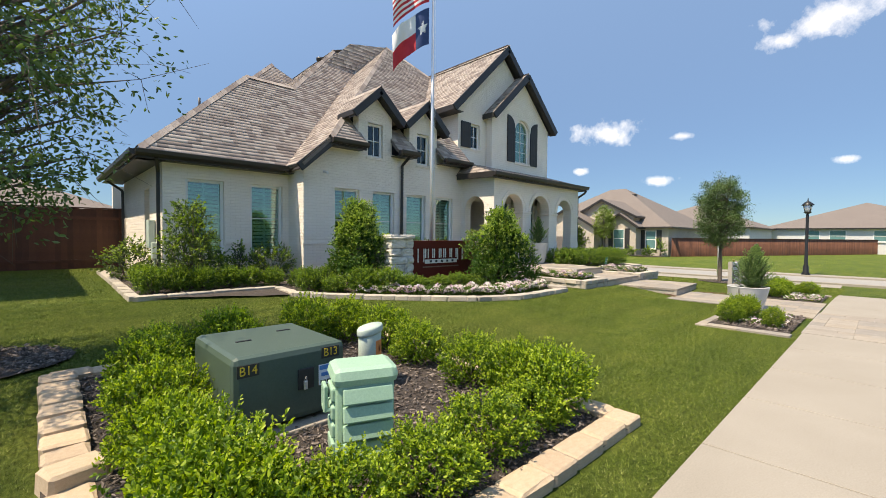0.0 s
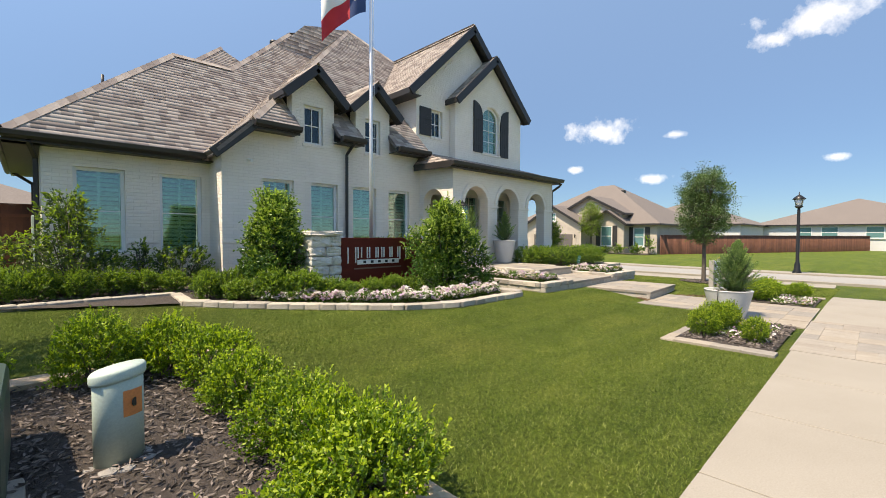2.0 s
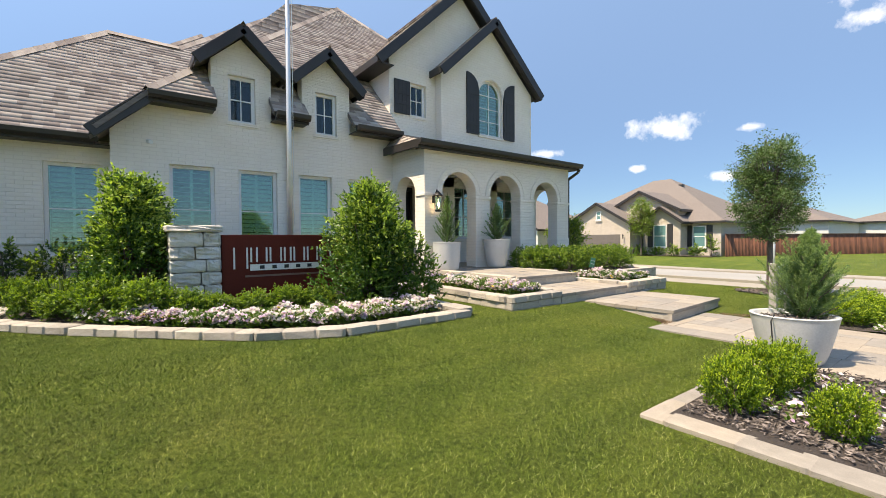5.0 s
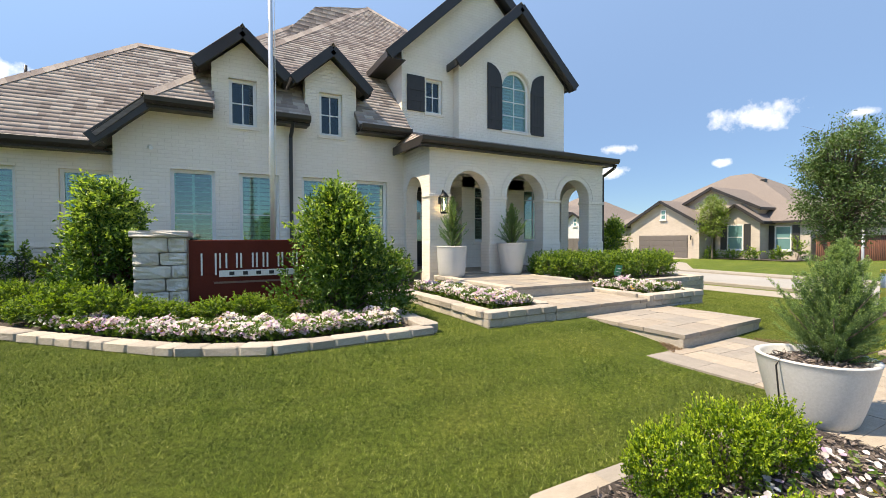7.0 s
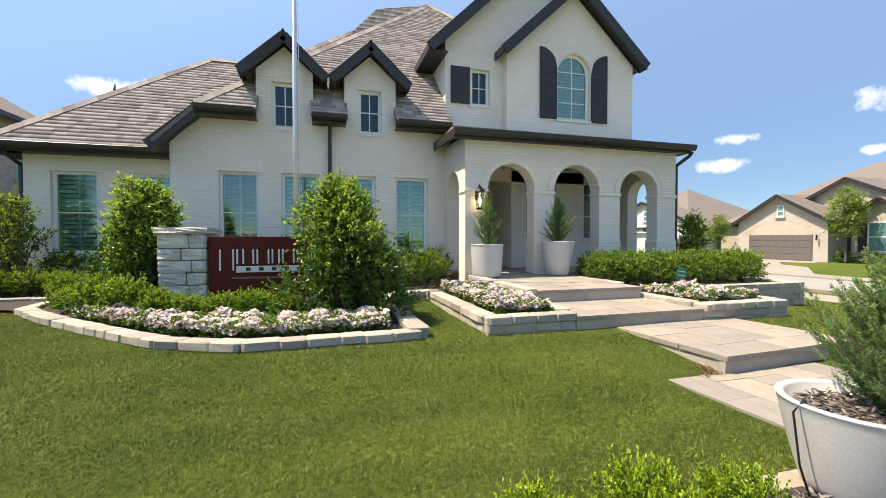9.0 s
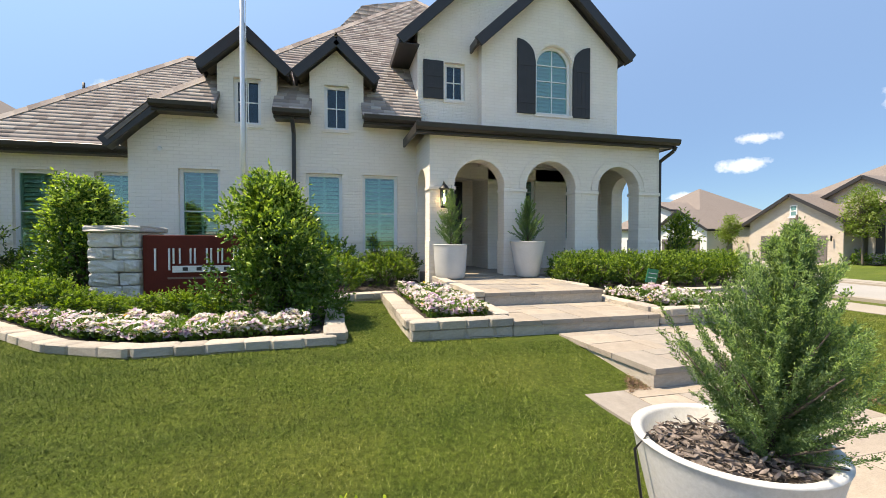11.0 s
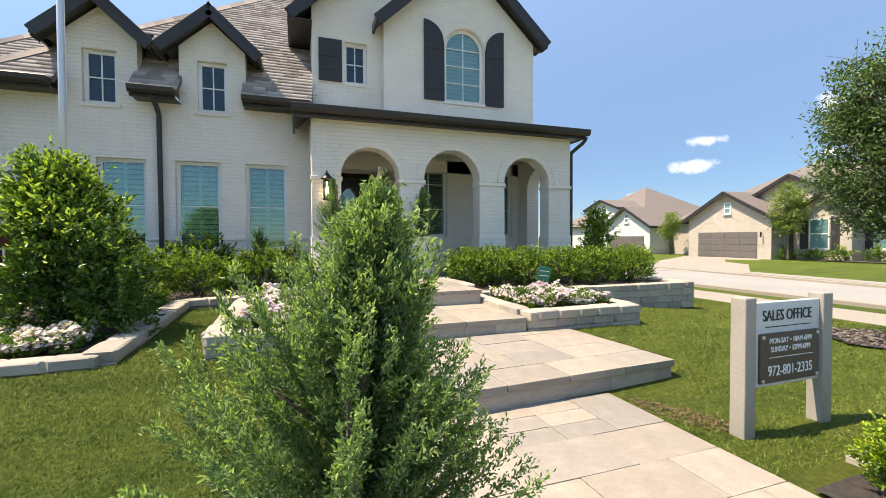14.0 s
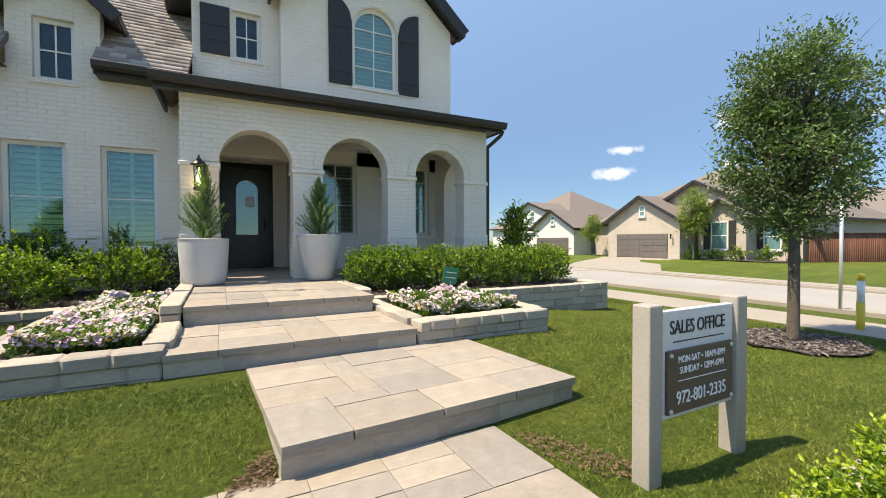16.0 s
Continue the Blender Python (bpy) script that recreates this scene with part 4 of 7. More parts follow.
def fascia(a, b, h=0.20, w=0.07, drop=0.0, name="fascia"):
    bm = bmesh.new()
    a, b = Vector(a) - Vector((0, 0, h / 2 + drop)), Vector(b) - Vector((0, 0, h / 2 + drop))
    bar(bm, a, b, w, h, bevel=0.012)
    part(name, bm, TRIM_DARK, house, "dark bronze trim")


def gutter(a, b):
    """An eaves gutter with a rolled lip along a to b."""
    bm = bmesh.new()
    a, b = Vector(a), Vector(b)
    d = (b - a).normalized()
    s = Vector((d.y, -d.x, 0))
    prof = [(0.0, 0.0), (0.0, -0.13), (0.06, -0.14), (0.11, -0.09), (0.125, -0.01), (0.115, 0.0), (0.10, -0.02), (0.05, -0.02)]
    ra = [bm.verts.new(a + s * p + Vector((0, 0, q))) for p, q in prof]
    rb = [bm.verts.new(b + s * p + Vector((0, 0, q))) for p, q in prof]
    for i in range(len(prof)):
        j = (i + 1) % len(prof)
        bm.faces.new((ra[i], ra[j], rb[j], rb[i]))
    bm.faces.new(ra[::-1])
    bm.faces.new(rb)
    bmesh.ops.recalc_face_normals(bm, faces=bm.faces)
    part("gutter", bm, TRIM_DARK, house, "dark bronze gutter")


def rake(a, b, h=0.22, back=0.3):
    """A bargeboard with its soffit behind it."""
    fascia(a, b, h, 0.06)
    bm = bmesh.new()
    a, b = Vector(a), Vector(b)
    q = [a, b, b + Vector((0, back, 0)), a + Vector((0, back, 0))]
    lo = [bm.verts.new(p - Vector((0, 0, 0.19))) for p in q]
    hi = [bm.verts.new(p - Vector((0, 0, 0.15))) for p in q]
    bm.faces.new(lo)
    bm.faces.new(hi[::-1])
    for i in range(4):
        j = (i + 1) % 4
        bm.faces.new((lo[i], lo[j], hi[j], hi[i]))
    bmesh.ops.recalc_face_normals(bm, faces=bm.faces)
    part("soffit", bm, TRIM_DARK, house)


def soffit(x0, x1, y0, y1, z):
    bm = bmesh.new()
    box(bm, x0, x1, y0, y1, z - 0.02, z)
    part("soffit", bm, TRIM_DARK, house)


gutter((1.7, 11.22, 3.36), (VX + 0.05, 11.22, 3.36))
fascia((1.75, 11.27, 3.37), (VX, 11.27, 3.37), 0.2, 0.04)
soffit(1.75, 5.3, 11.24, WING + 0.02, 3.2)
gutter((1.72, 18.15, 3.36), (1.72, 11.2, 3.36))
soffit(1.74, 2.3, 11.24, 18.1, 3.2)
rake((VX - 0.05, 10.3, zl(VX) + 0.0), (5.88, 10.3, 4.16), 0.24, 0.4)
for a, b in ((5.85, DORMERS[0][0] + 0.02), (DORMERS[0][2] - 0.02, DORMERS[1][0] + 0.02), (DORMERS[1][2] - 0.02, 11.32)):
    gutter((a, 10.22, 4.12), (b, 10.22, 4.12))
    fascia((a, 10.27, 4.13), (b, 10.27, 4.13), 0.2, 0.04)
    soffit(a, b, 10.24, F + 0.02, 3.98)
for x0, xc, x1 in DORMERS:
    rake((xc - 0.9, 10.40, 5.06), (xc + 0.01, 10.40, 5.90))
    rake((xc - 0.01, 10.40, 5.90), (xc + 0.9, 10.40, 5.06))
    for sx in (-1, 1):
        fascia((xc + sx * 0.9, 10.4, 5.08), (xc + sx * 0.9, 11.3, 5.08), 0.16, 0.05)
rake((gl_x, 10.68, GZ - GS * (GX - gl_x)), (GX + 0.01, 10.68, GZ + 0.03), 0.26, 0.34)
rake((GX - 0.01, 10.68, GZ + 0.03), (gr_x, 10.68, GZ + 0.03 - 0.9 * (gr_x - GX)), 0.26, 0.34)
fascia((gl_x, 10.7, 6.22), (gl_x, 12.6, 6.22), 0.2, 0.06)
soffit(gl_x, 11.4, 10.7, 12.7, 6.05)
rake((bl_x, 10.38, BZ - 0.92 * (BX - bl_x)), (BX + 0.01, 10.38, BZ + 0.03), 0.26, 0.34)
rake((BX - 0.01, 10.38, BZ + 0.03), (br_x, 10.38, BZ + 0.03 - 0.905 * (br_x - BX)), 0.26, 0.34)
fascia((bl_x, 10.4, 6.27), (bl_x, 11.0, 6.27), 0.2, 0.06)
gutter((10.95, 8.89, 3.66), (17.19, 8.89, 3.66))
fascia((11.0, 8.94, 3.67), (17.16, 8.94, 3.67), 0.2, 0.04)
fascia((11.0, 8.92, 3.68), (11.0, 10.6, 3.72), 0.2, 0.05)
fascia((17.16, 8.92, 3.68), (17.16, 11.2, 3.68), 0.2, 0.05)
soffit(11.0, 17.16, 8.94, PF + 0.02, 3.52)
soffit(16.89, 17.16, PF, 11.2, 3.52)


def downspout(pts):
    bm = bmesh.new()
    for a, b in zip(pts, pts[1:]):
        bar(bm, a, b, 0.075, 0.06, (0.3, 1, 0.1), 0.008)
    part("downspout", bm, TRIM_DARK, house, "dark bronze downspout")


downspout([(8.52, 10.2, 3.98), (8.52, 10.6, 3.72), (8.52, 10.62, 0.35)])
downspout([(2.1, 11.2, 3.2), (2.2, 11.68, 2.95), (2.2, 11.68, 0.3)])
downspout([(1.8, 17.3, 3.2), (2.2, 17.3, 2.9), (2.2, 17.3, 0.3)])
downspout([(17.16, 8.9, 3.52), (17.14, 8.94, 3.42), (16.97, 9.2, 3.2), (16.97, 9.2, 0.3)])
# water table ledges
for x0, x1, y in ((2.25, 5.27, WING), (5.25, 11.3, F)):
    cuts = sorted([(a - 0.05, b + 0.05) for a, b in F_WINDOWS + W_WINDOWS if x0 < a < x1])
    u = x0
    for a, b in cuts + [(x1, x1)]:
        bm = bmesh.new()
        box(bm, u, a, y - 0.022, y + 0.02, 1.26, 1.32, 0.006)
        part("ledge", bm, WHITE_BRICK, house)
        u = b
# meters on the side wall, camera on the front wall, roof vents
bm = bmesh.new()
box(bm, 2.12, 2.26, 12.4, 12.75, 1.15, 1.85, 0.02)
box(bm, 2.14, 2.26, 12.1, 12.3, 0.9, 1.3, 0.02)
tube(bm, [(2.2, 12.2, 0.4), (2.2, 12.2, 0.95)], 0.03)
part("meter_box", bm, UTIL_GREY, house, "grey utility meter boxes")
bm = bmesh.new()
tube(bm, [(5.86, F, 3.25), (5.86, F - 0.05, 3.25), (5.9, F - 0.14, 3.21)], [0.04, 0.03, 0.04])
part("security_camera", bm, TRIM_WHITE, house)
for x, y, z in ((9.75, 18.3, 9.35), (6.1, 15.5, RID - 0.25)):
    bm = bmesh.new()
    lathe(bm, [(0.14, 0), (0.14, 0.22), (0.2, 0.24), (0.2, 0.34), (0.02, 0.38)], 14, (x, y, z))
    part("roof_vent", bm, TRIM_DARK, house)
bm = bmesh.new()
tube(bm, [(3.4, 13.0, 4.8), (3.4, 13.0, 5.22)], 0.03)
part("vent_pipe", bm, TRIM_DARK, house)
# carriage lantern on the porch pier
lan = thing("wall_lantern", (11.56, PF - 0.02, 2.1), "black metal carriage lantern on the porch pier", "lamp")
bm = bmesh.new()
tube(bm, [(11.56, PF - 0.02, 2.3), (11.56, PF - 0.16, 2.52), (11.56, PF - 0.22, 2.44)], 0.014)
box(bm, 11.52, 11.60, PF - 0.03, PF, 2.2, 2.42, 0.01)
part("bracket", bm, LAMP_BLACK, lan)
bm = bmesh.new()
lathe(bm, [(0.02, 0.5), (0.11, 0.40), (0.12, 0.385), (0.10, 0.38)], 8, (11.56, PF - 0.2, 1.98))
lathe(bm, [(0.07, 0.0), (0.08, 0.02), (0.085, 0.04), (0.06, 0.045)], 8, (11.56, PF - 0.2, 1.98))
for k in range(4):
    a = math.pi / 4 + k * math.pi / 2
    tube(bm, [(11.56 + 0.075 * math.cos(a), PF - 0.2 + 0.075 * math.sin(a), 2.0), (11.56 + 0.095 * math.cos(a), PF - 0.2 + 0.095 * math.sin(a), 2.38)], 0.008, 5)
part("cage", bm, LAMP_BLACK, lan)
bm = bmesh.new()
lathe(bm, [(0.06, 0.05), (0.075, 0.36)], 8, (11.56, PF - 0.2, 1.98))
part("lantern_glass", bm, GLASS, lan).visible_shadow = False
bm = bmesh.new()
lathe(bm, [(0.012, 0.08), (0.03, 0.15), (0.032, 0.19), (0.015, 0.24)], 10, (11.56, PF - 0.2, 1.98))
part("bulb", bm, BULB, lan, "warm lit bulb")

# ---- stones, pavers, beds ----


def stone_mesh(name, mat, rough=0.06, bevel=0.10, cuts=1):
    """A unit block with worn, uneven edges."""
    bm = bmesh.new()
    bmesh.ops.create_cube(bm, size=1)
    bmesh.ops.bevel(bm, geom=list(bm.edges), offset=bevel, segments=1, affect="EDGES")
    for v in bm.verts:
        v.co += Vector(rng.uniform(-rough, rough, 3)) * 0.5
    return mesh_of(bm, name, mat)


EDGE_SET = [stone_mesh("edging_stone", EDGE_STONE) for _ in range(5)]
TAN_SET = [stone_mesh("tan_edging_stone", TAN_STONE) for _ in range(5)]
FLAT_SET = [stone_mesh("flat_edging_stone", PAVER, 0.03, 0.05) for _ in range(4)]
RISER_SET = [stone_mesh("riser_block", EDGE_STONE, 0.02, 0.04) for _ in range(4)]
LIME_SET = []
for _ in range(7):
    bm = bmesh.new()
    bmesh.ops.create_cube(bm, size=1)
    bmesh.ops.subdivide_edges(bm, edges=list(bm.edges), cuts=5, use_grid_fill=True)
    seed_at = Vector(rng.uniform(-50, 50, 3))
    for v in bm.verts:
        c = v.co.copy()
        edge = sum(1 for q in c if abs(q) > 0.49)
        face = noise.noise(Vector((c.x * 2.2, c.y * 2.2, c.z * 1.4)) + seed_at) + 0.5 * noise.noise(c * 5 + seed_at)
        v.co = c * (1 - 0.035 * max(0, edge - 1)) + Vector((c.x, c.y, 0)) * ((0.12 + 0.0) * face if edge < 2 else 0.035 * face)
    LIME_SET.append(mesh_of(bm, "limestone_block", LIMESTONE))
PAVER_SET = [stone_mesh("paver", PAVER, 0.008, 0.015) for _ in range(4)]


def lay(parent, name, meshes, cx, cy, cz, lx, ly, lz, turn):
    ob = new(name, meshes[int(rng.integers(len(meshes)))])
    ob.parent = parent
    ob.location = Vector((cx, cy, cz)) - origin_of(parent)
    ob.rotation_euler = (0, 0, turn)
    ob.scale = (lx, ly, lz)
    return ob


def stone_row(parent, meshes, line, z0, high, deep, long=0.34, name="stone", shift=0.0, rise=True):
    """Stones end to end along a line of (x, y); z0 is above the ground there, or absolute when rise is False."""
    for (xa, ya), (xb, yb) in zip(line, line[1:]):
        span = math.hypot(xb - xa, yb - ya)
        turn = math.atan2(yb - ya, xb - xa)
        s = -shift * long
        while s < span - 0.02:
            ln = long * rng.uniform(0.78, 1.22)
            a, b = max(0, s), min(span, s + ln)
            if span - b < 0.12:
                b = span
            m = (a + b) / 2 / span
            x, y = xa + (xb - xa) * m, ya + (yb - ya) * m
            g = ground_z(x, y) if rise else 0
            if b - a > 0.03:
                lay(parent, name, meshes, x, y, g + z0 + high / 2 + rng.uniform(-0.004, 0.004), (b - a) * 1.045, deep * rng.uniform(0.96, 1.05), high * 1.05, turn + rng.uniform(-0.012, 0.012))
            s = b if b > s + 0.02 else s + ln


def fill(name, outline, lift, mat, label, step=0.12, bump=0.03):
    """A bed's surface: a bumpy sheet inside an outline, following the ground."""
    from mathutils.geometry import tessellate_polygon
    bm = bmesh.new()
    vs = [bm.verts.new((x, y, 0)) for x, y in outline]
    bm.faces.new(vs)
    for _ in range(3):
        bmesh.ops.triangulate(bm, faces=bm.faces)
        bmesh.ops.subdivide_edges(bm, edges=[e for e in bm.edges if e.calc_length() > step * 2], cuts=1)
    bmesh.ops.triangulate(bm, faces=bm.faces)
    for v in bm.verts:
        z = lift(v.co.x, v.co.y) if callable(lift) else ground_z(v.co.x, v.co.y) + lift
        v.co.z = z + bump * (noise.noise(v.co * 4) * 0.6)
    return single(name, bm, mat, label, "mulch", "structure")


def inside(px_, py_, poly):
    r = np.zeros(len(px_), bool)
    for (xa, ya), (xb, yb) in zip(poly, poly[1:] + poly[:1]):
        cond = ((ya > py_) != (yb > py_)) & (px_ < (xb - xa) * (py_ - ya) / (yb - ya + 1e-12) + xa)
        r ^= cond
    return r


def scatter(poly, n):
    xs_, ys_ = [p[0] for p in poly], [p[1] for p in poly]
    x, y = rng.uniform(min(xs_), max(xs_), n * 3), rng.uniform(min(ys_), max(ys_), n * 3)
    k = inside(x, y, poly)
    return np.stack([x[k], y[k]], 1)[:n]


def chips(name, poly, n, z, label, size=0.05, mat=None):
    """Shredded bark lying in a bed: short flat splinters at all angles."""
    p = scatter(poly, n)
    zz = np.array([z(x, y) if callable(z) else ground_z(x, y) + z for x, y in p]) + rng.uniform(0.0, 0.025, len(p))
    pts = np.column_stack([p, zz])
    way = np.column_stack([rng.normal(size=(len(p), 2)), 0.25 * rng.normal(size=len(p))])
    me = leaf_cloud(name, pts, way, size, mat or MULCH_CHIP, 0.28, 0.06, 0.1)
    return tagged(new(name, me), label, "mulch", kind="stuff")


TBED = [(0.15, 1.30), (3.66, 1.30), (3.66, 5.08), (0.15, 5.08)]
SBED = [(4.0, 8.35), (4.75, 7.5), (5.95, 6.35), (6.62, 5.72), (7.50, 5.30), (9.40, 5.34), (9.36, 8.30), (10.36, 8.42)]
LBED = [(1.42, 15.0), (1.42, 9.42), (4.05, 9.42), (4.0, 8.35)]
PBED = [(8.6, 0.98), (8.6, 2.10), (10.75, 2.10), (10.75, 0.98)]
QBED = [(13.42, 0.98), (13.42, 2.3), (15.35, 2.3), (15.35, 0.98)]
FBL = [(10.36, 5.36), (11.42, 5.36), (11.42, 8.95), (10.36, 8.95)]
FBR = [(13.52, 5.36), (15.10, 5.36), (15.10, 6.98), (13.52, 6.98)]
HBED = [(13.52, 6.98), (17.92, 6.98), (17.92, 9.38), (13.52, 9.38)]

house_bed = [(1.42, 15.0), (1.42, 9.42), (4.05, 9.42), (4.0, 8.35)] + SBED[1:] + [(10.36, 9.3), (11.3, 9.3), (11.3, F), (5.27, F), (5.27, WING), (2.2, WING), (2.2, 15.0)]
fill("planting_bed_house", house_bed, 0.05, MULCH_DARK, "dark mulched planting bed along the house", 0.25)
fill("planting_bed_transformer", TBED, 0.04, MULCH_DARK, "dark mulch round the utility boxes", 0.12)
fill("planting_bed_pot", PBED, 0.03, MULCH_DARK, "dark mulch bed beside the walk", 0.12)
fill("planting_bed_right", QBED, 0.03, MULCH_DARK, "dark mulch bed beside the walk", 0.12)
fill("flower_bed_left", FBL, lambda x, y: 0.34, MULCH_DARK, "raised flower bed beside the steps", 0.2)
fill("flower_bed_right", FBR, lambda x, y: 0.36, MULCH_DARK, "raised flower bed beside the steps", 0.2)
fill("hedge_bed", HBED, lambda x, y: 0.42, MULCH_DARK, "raised hedge bed in front of the porch", 0.2)
TREE_RING = [(18.2 + 0.85 * math.cos(a * math.tau / 18) * (1 + 0.1 * math.sin(3 * a)), 4.15 + 0.7 * math.sin(a * math.tau / 18)) for a in range(18)]
fill("tree_ring_side", TREE_RING, 0.03, MULCH_DARK, "mulch ring under the street tree", 0.15)
OAK_RING = [(-0.55 + 1.0 * math.cos(a * math.tau / 18), 6.0 + 0.75 * math.sin(a * math.tau / 18)) for a in range(18)]
fill("tree_ring_oak", OAK_RING, 0.03, MULCH_DARK, "mulch ring under the oak", 0.15)
chips("bark_mulch_transformer", [(0.4, 1.55), (3.45, 1.55), (3.45, 4.85), (0.4, 4.85)], 9000, 0.045, "shredded dark bark mulch round the utility boxes")
chips("bark_mulch_pot", [(8.7, 1.0), (8.7, 2.05), (10.7, 2.05), (10.7, 1.0)], 3500, 0.035, "shredded dark bark mulch in the bed by the walk")
chips("bark_mulch_oak", OAK_RING, 2500, 0.035, "shredded dark bark mulch under the oak")
chips("bark_mulch_house", [(1.6, 9.6), (4.1, 9.6), (5.0, 7.7), (9.2, 5.6), (9.2, 8.2), (11.2, 9.2), (11.2, 10.6), (2.2, 11.6)], 6000, 0.06, "shredded bark mulch in the house bed", 0.06)
chips("bark_mulch_ring", TREE_RING, 1500, 0.035, "pale bark mulch under the street tree", 0.06)

edge_t = thing("stone_edging", (1.9, 3.2, 0.0), "tan tumbled stone edging round the utility bed", "edging")
stone_row(edge_t, TAN_SET, [(0.27, 5.0), (0.27, 3.35)], -0.03, 0.135, 0.25, 0.24)
stone_row(edge_t, TAN_SET, [(0.26, 3.12), (0.26, 1.4), (0.26, 1.41)], -0.05, 0.11, 0.25, 0.24)
stone_row(edge_t, TAN_SET, [(0.16, 1.40), (3.66, 1.40)], -0.05, 0.13, 0.21, 0.32)
stone_row(edge_t, TAN_SET, [(3.56, 1.52), (3.56, 5.05)], -0.05, 0.13, 0.21, 0.32)
stone_row(edge_t, TAN_SET, [(3.45, 4.98), (0.2, 4.98)], -0.05, 0.13, 0.21, 0.32)
lay(edge_t, "stone", TAN_SET, 0.30, 3.22, 0.075, 0.30, 0.22, 0.17, 0.25)

edge_s = thing("stone_edging", (6.0, 6.5, 0.1), "grey tumbled stone edging round the sign bed", "edging")
stone_row(edge_s, EDGE_SET, SBED[:6], -0.09, 0.10, 0.20, 0.30, shift=0.4)
stone_row(edge_s, EDGE_SET, SBED[:6], 0.005, 0.095, 0.23, 0.32)
stone_row(edge_s, EDGE_SET, SBED[5:], -0.065, 0.10, 0.22, 0.36, shift=0.4)
stone_row(edge_s, EDGE_SET, SBED[5:], 0.03, 0.10, 0.26, 0.40)
edge_l = thing("stone_edging", (2.5, 9.4, 0.2), "grey stone edging along the house bed", "edging")
stone_row(edge_l, EDGE_SET, LBED, -0.04, 0.13, 0.20, 0.42)

edge_p = thing("stone_edging", (8.4, 2.2, 0.0), "flat tan stone edging round the planter bed", "edging")
stone_row(edge_p, FLAT_SET, [(8.53, 0.95), (8.53, 2.06)], -0.03, 0.065, 0.22, 0.40)
stone_row(edge_p, FLAT_SET, [(8.44, 2.15), (10.85, 2.15)], -0.045, 0.065, 0.18, 0.44)
edge_q = thing("stone_edging", (14.4, 1.8, -0.02), "flat tan stone edging round the bed by the sign", "edging")
stone_row(edge_q, FLAT_SET, [(13.95, 2.36), (15.45, 2.36), (15.45, 0.95)], -0.03, 0.065, 0.18, 0.44)

wall_l = thing("retaining_wall", (10.9, 5.3, 0.1), "low grey stacked stone wall holding the flower bed", "stone wall")
for k, (z, h) in enumerate(((0.08, 0.115), (0.195, 0.11), (0.305, 0.10))):
    deep = 0.24 if k == 2 else 0.2
    stone_row(wall_l, EDGE_SET, [(10.30, 8.2), (10.30, 5.34)], z + (0.0 if k else 0.0), h, deep, 0.34, shift=0.5 * (k % 2), rise=False)
    stone_row(wall_l, EDGE_SET, [(10.22, 5.32), (11.44, 5.32)], z, h, deep, 0.36, shift=0.5 * (k % 2), rise=False)
stone_row(wall_l, EDGE_SET, [(11.40, 5.45), (11.40, 6.3)], 0.33, 0.10, 0.2, 0.36, rise=False)
stone_row(wall_l, EDGE_SET, [(11.40, 6.32), (11.40, 9.0)], 0.42, 0.08, 0.16, 0.36, rise=False)
stone_row(wall_l, EDGE_SET, [(11.40, 6.32), (11.40, 9.0)], 0.50, 0.09, 0.18, 0.36, rise=False)
wall_r = thing("retaining_wall", (14.4, 5.3, 0.1), "low grey stacked stone wall holding the flower bed", "stone wall")
for k, (z, h) in enumerate(((0.02, 0.10), (0.12, 0.10), (0.22, 0.10), (0.32, 0.10))):
    deep = 0.24 if k == 3 else 0.2
    stone_row(wall_r, EDGE_SET, [(13.54, 5.32), (15.16, 5.32)], z, h, deep, 0.32, shift=0.5 * (k % 2), rise=False)
    stone_row(wall_r, EDGE_SET, [(15.10, 5.4), (15.10, 6.95)], z, h, deep, 0.32, shift=0.5 * (k % 2), rise=False)
stone_row(wall_r, EDGE_SET, [(13.58, 5.42), (13.58, 6.95)], 0.33, 0.10, 0.2, 0.36, rise=False)
wall_h = thing("retaining_wall", (16.6, 6.9, 0.1), "grey stacked stone wall below the hedge", "stone wall")
for k, (z, h) in enumerate(((-0.02, 0.12), (0.10, 0.12), (0.22, 0.12), (0.34, 0.11))):
    stone_row(wall_h, EDGE_SET, [(13.6, 6.95), (17.98, 6.95)], z, h, 0.22, 0.36, shift=0.5 * (k % 2), rise=False)
    stone_row(wall_h, EDGE_SET, [(17.92, 7.0), (17.92, 9.4)], z, h, 0.22, 0.36, shift=0.5 * (k % 2), rise=False)
stone_row(wall_h, EDGE_SET, [(13.56, 7.0), (13.56, 9.1)], 0.42, 0.14, 0.16, 0.36, rise=False)


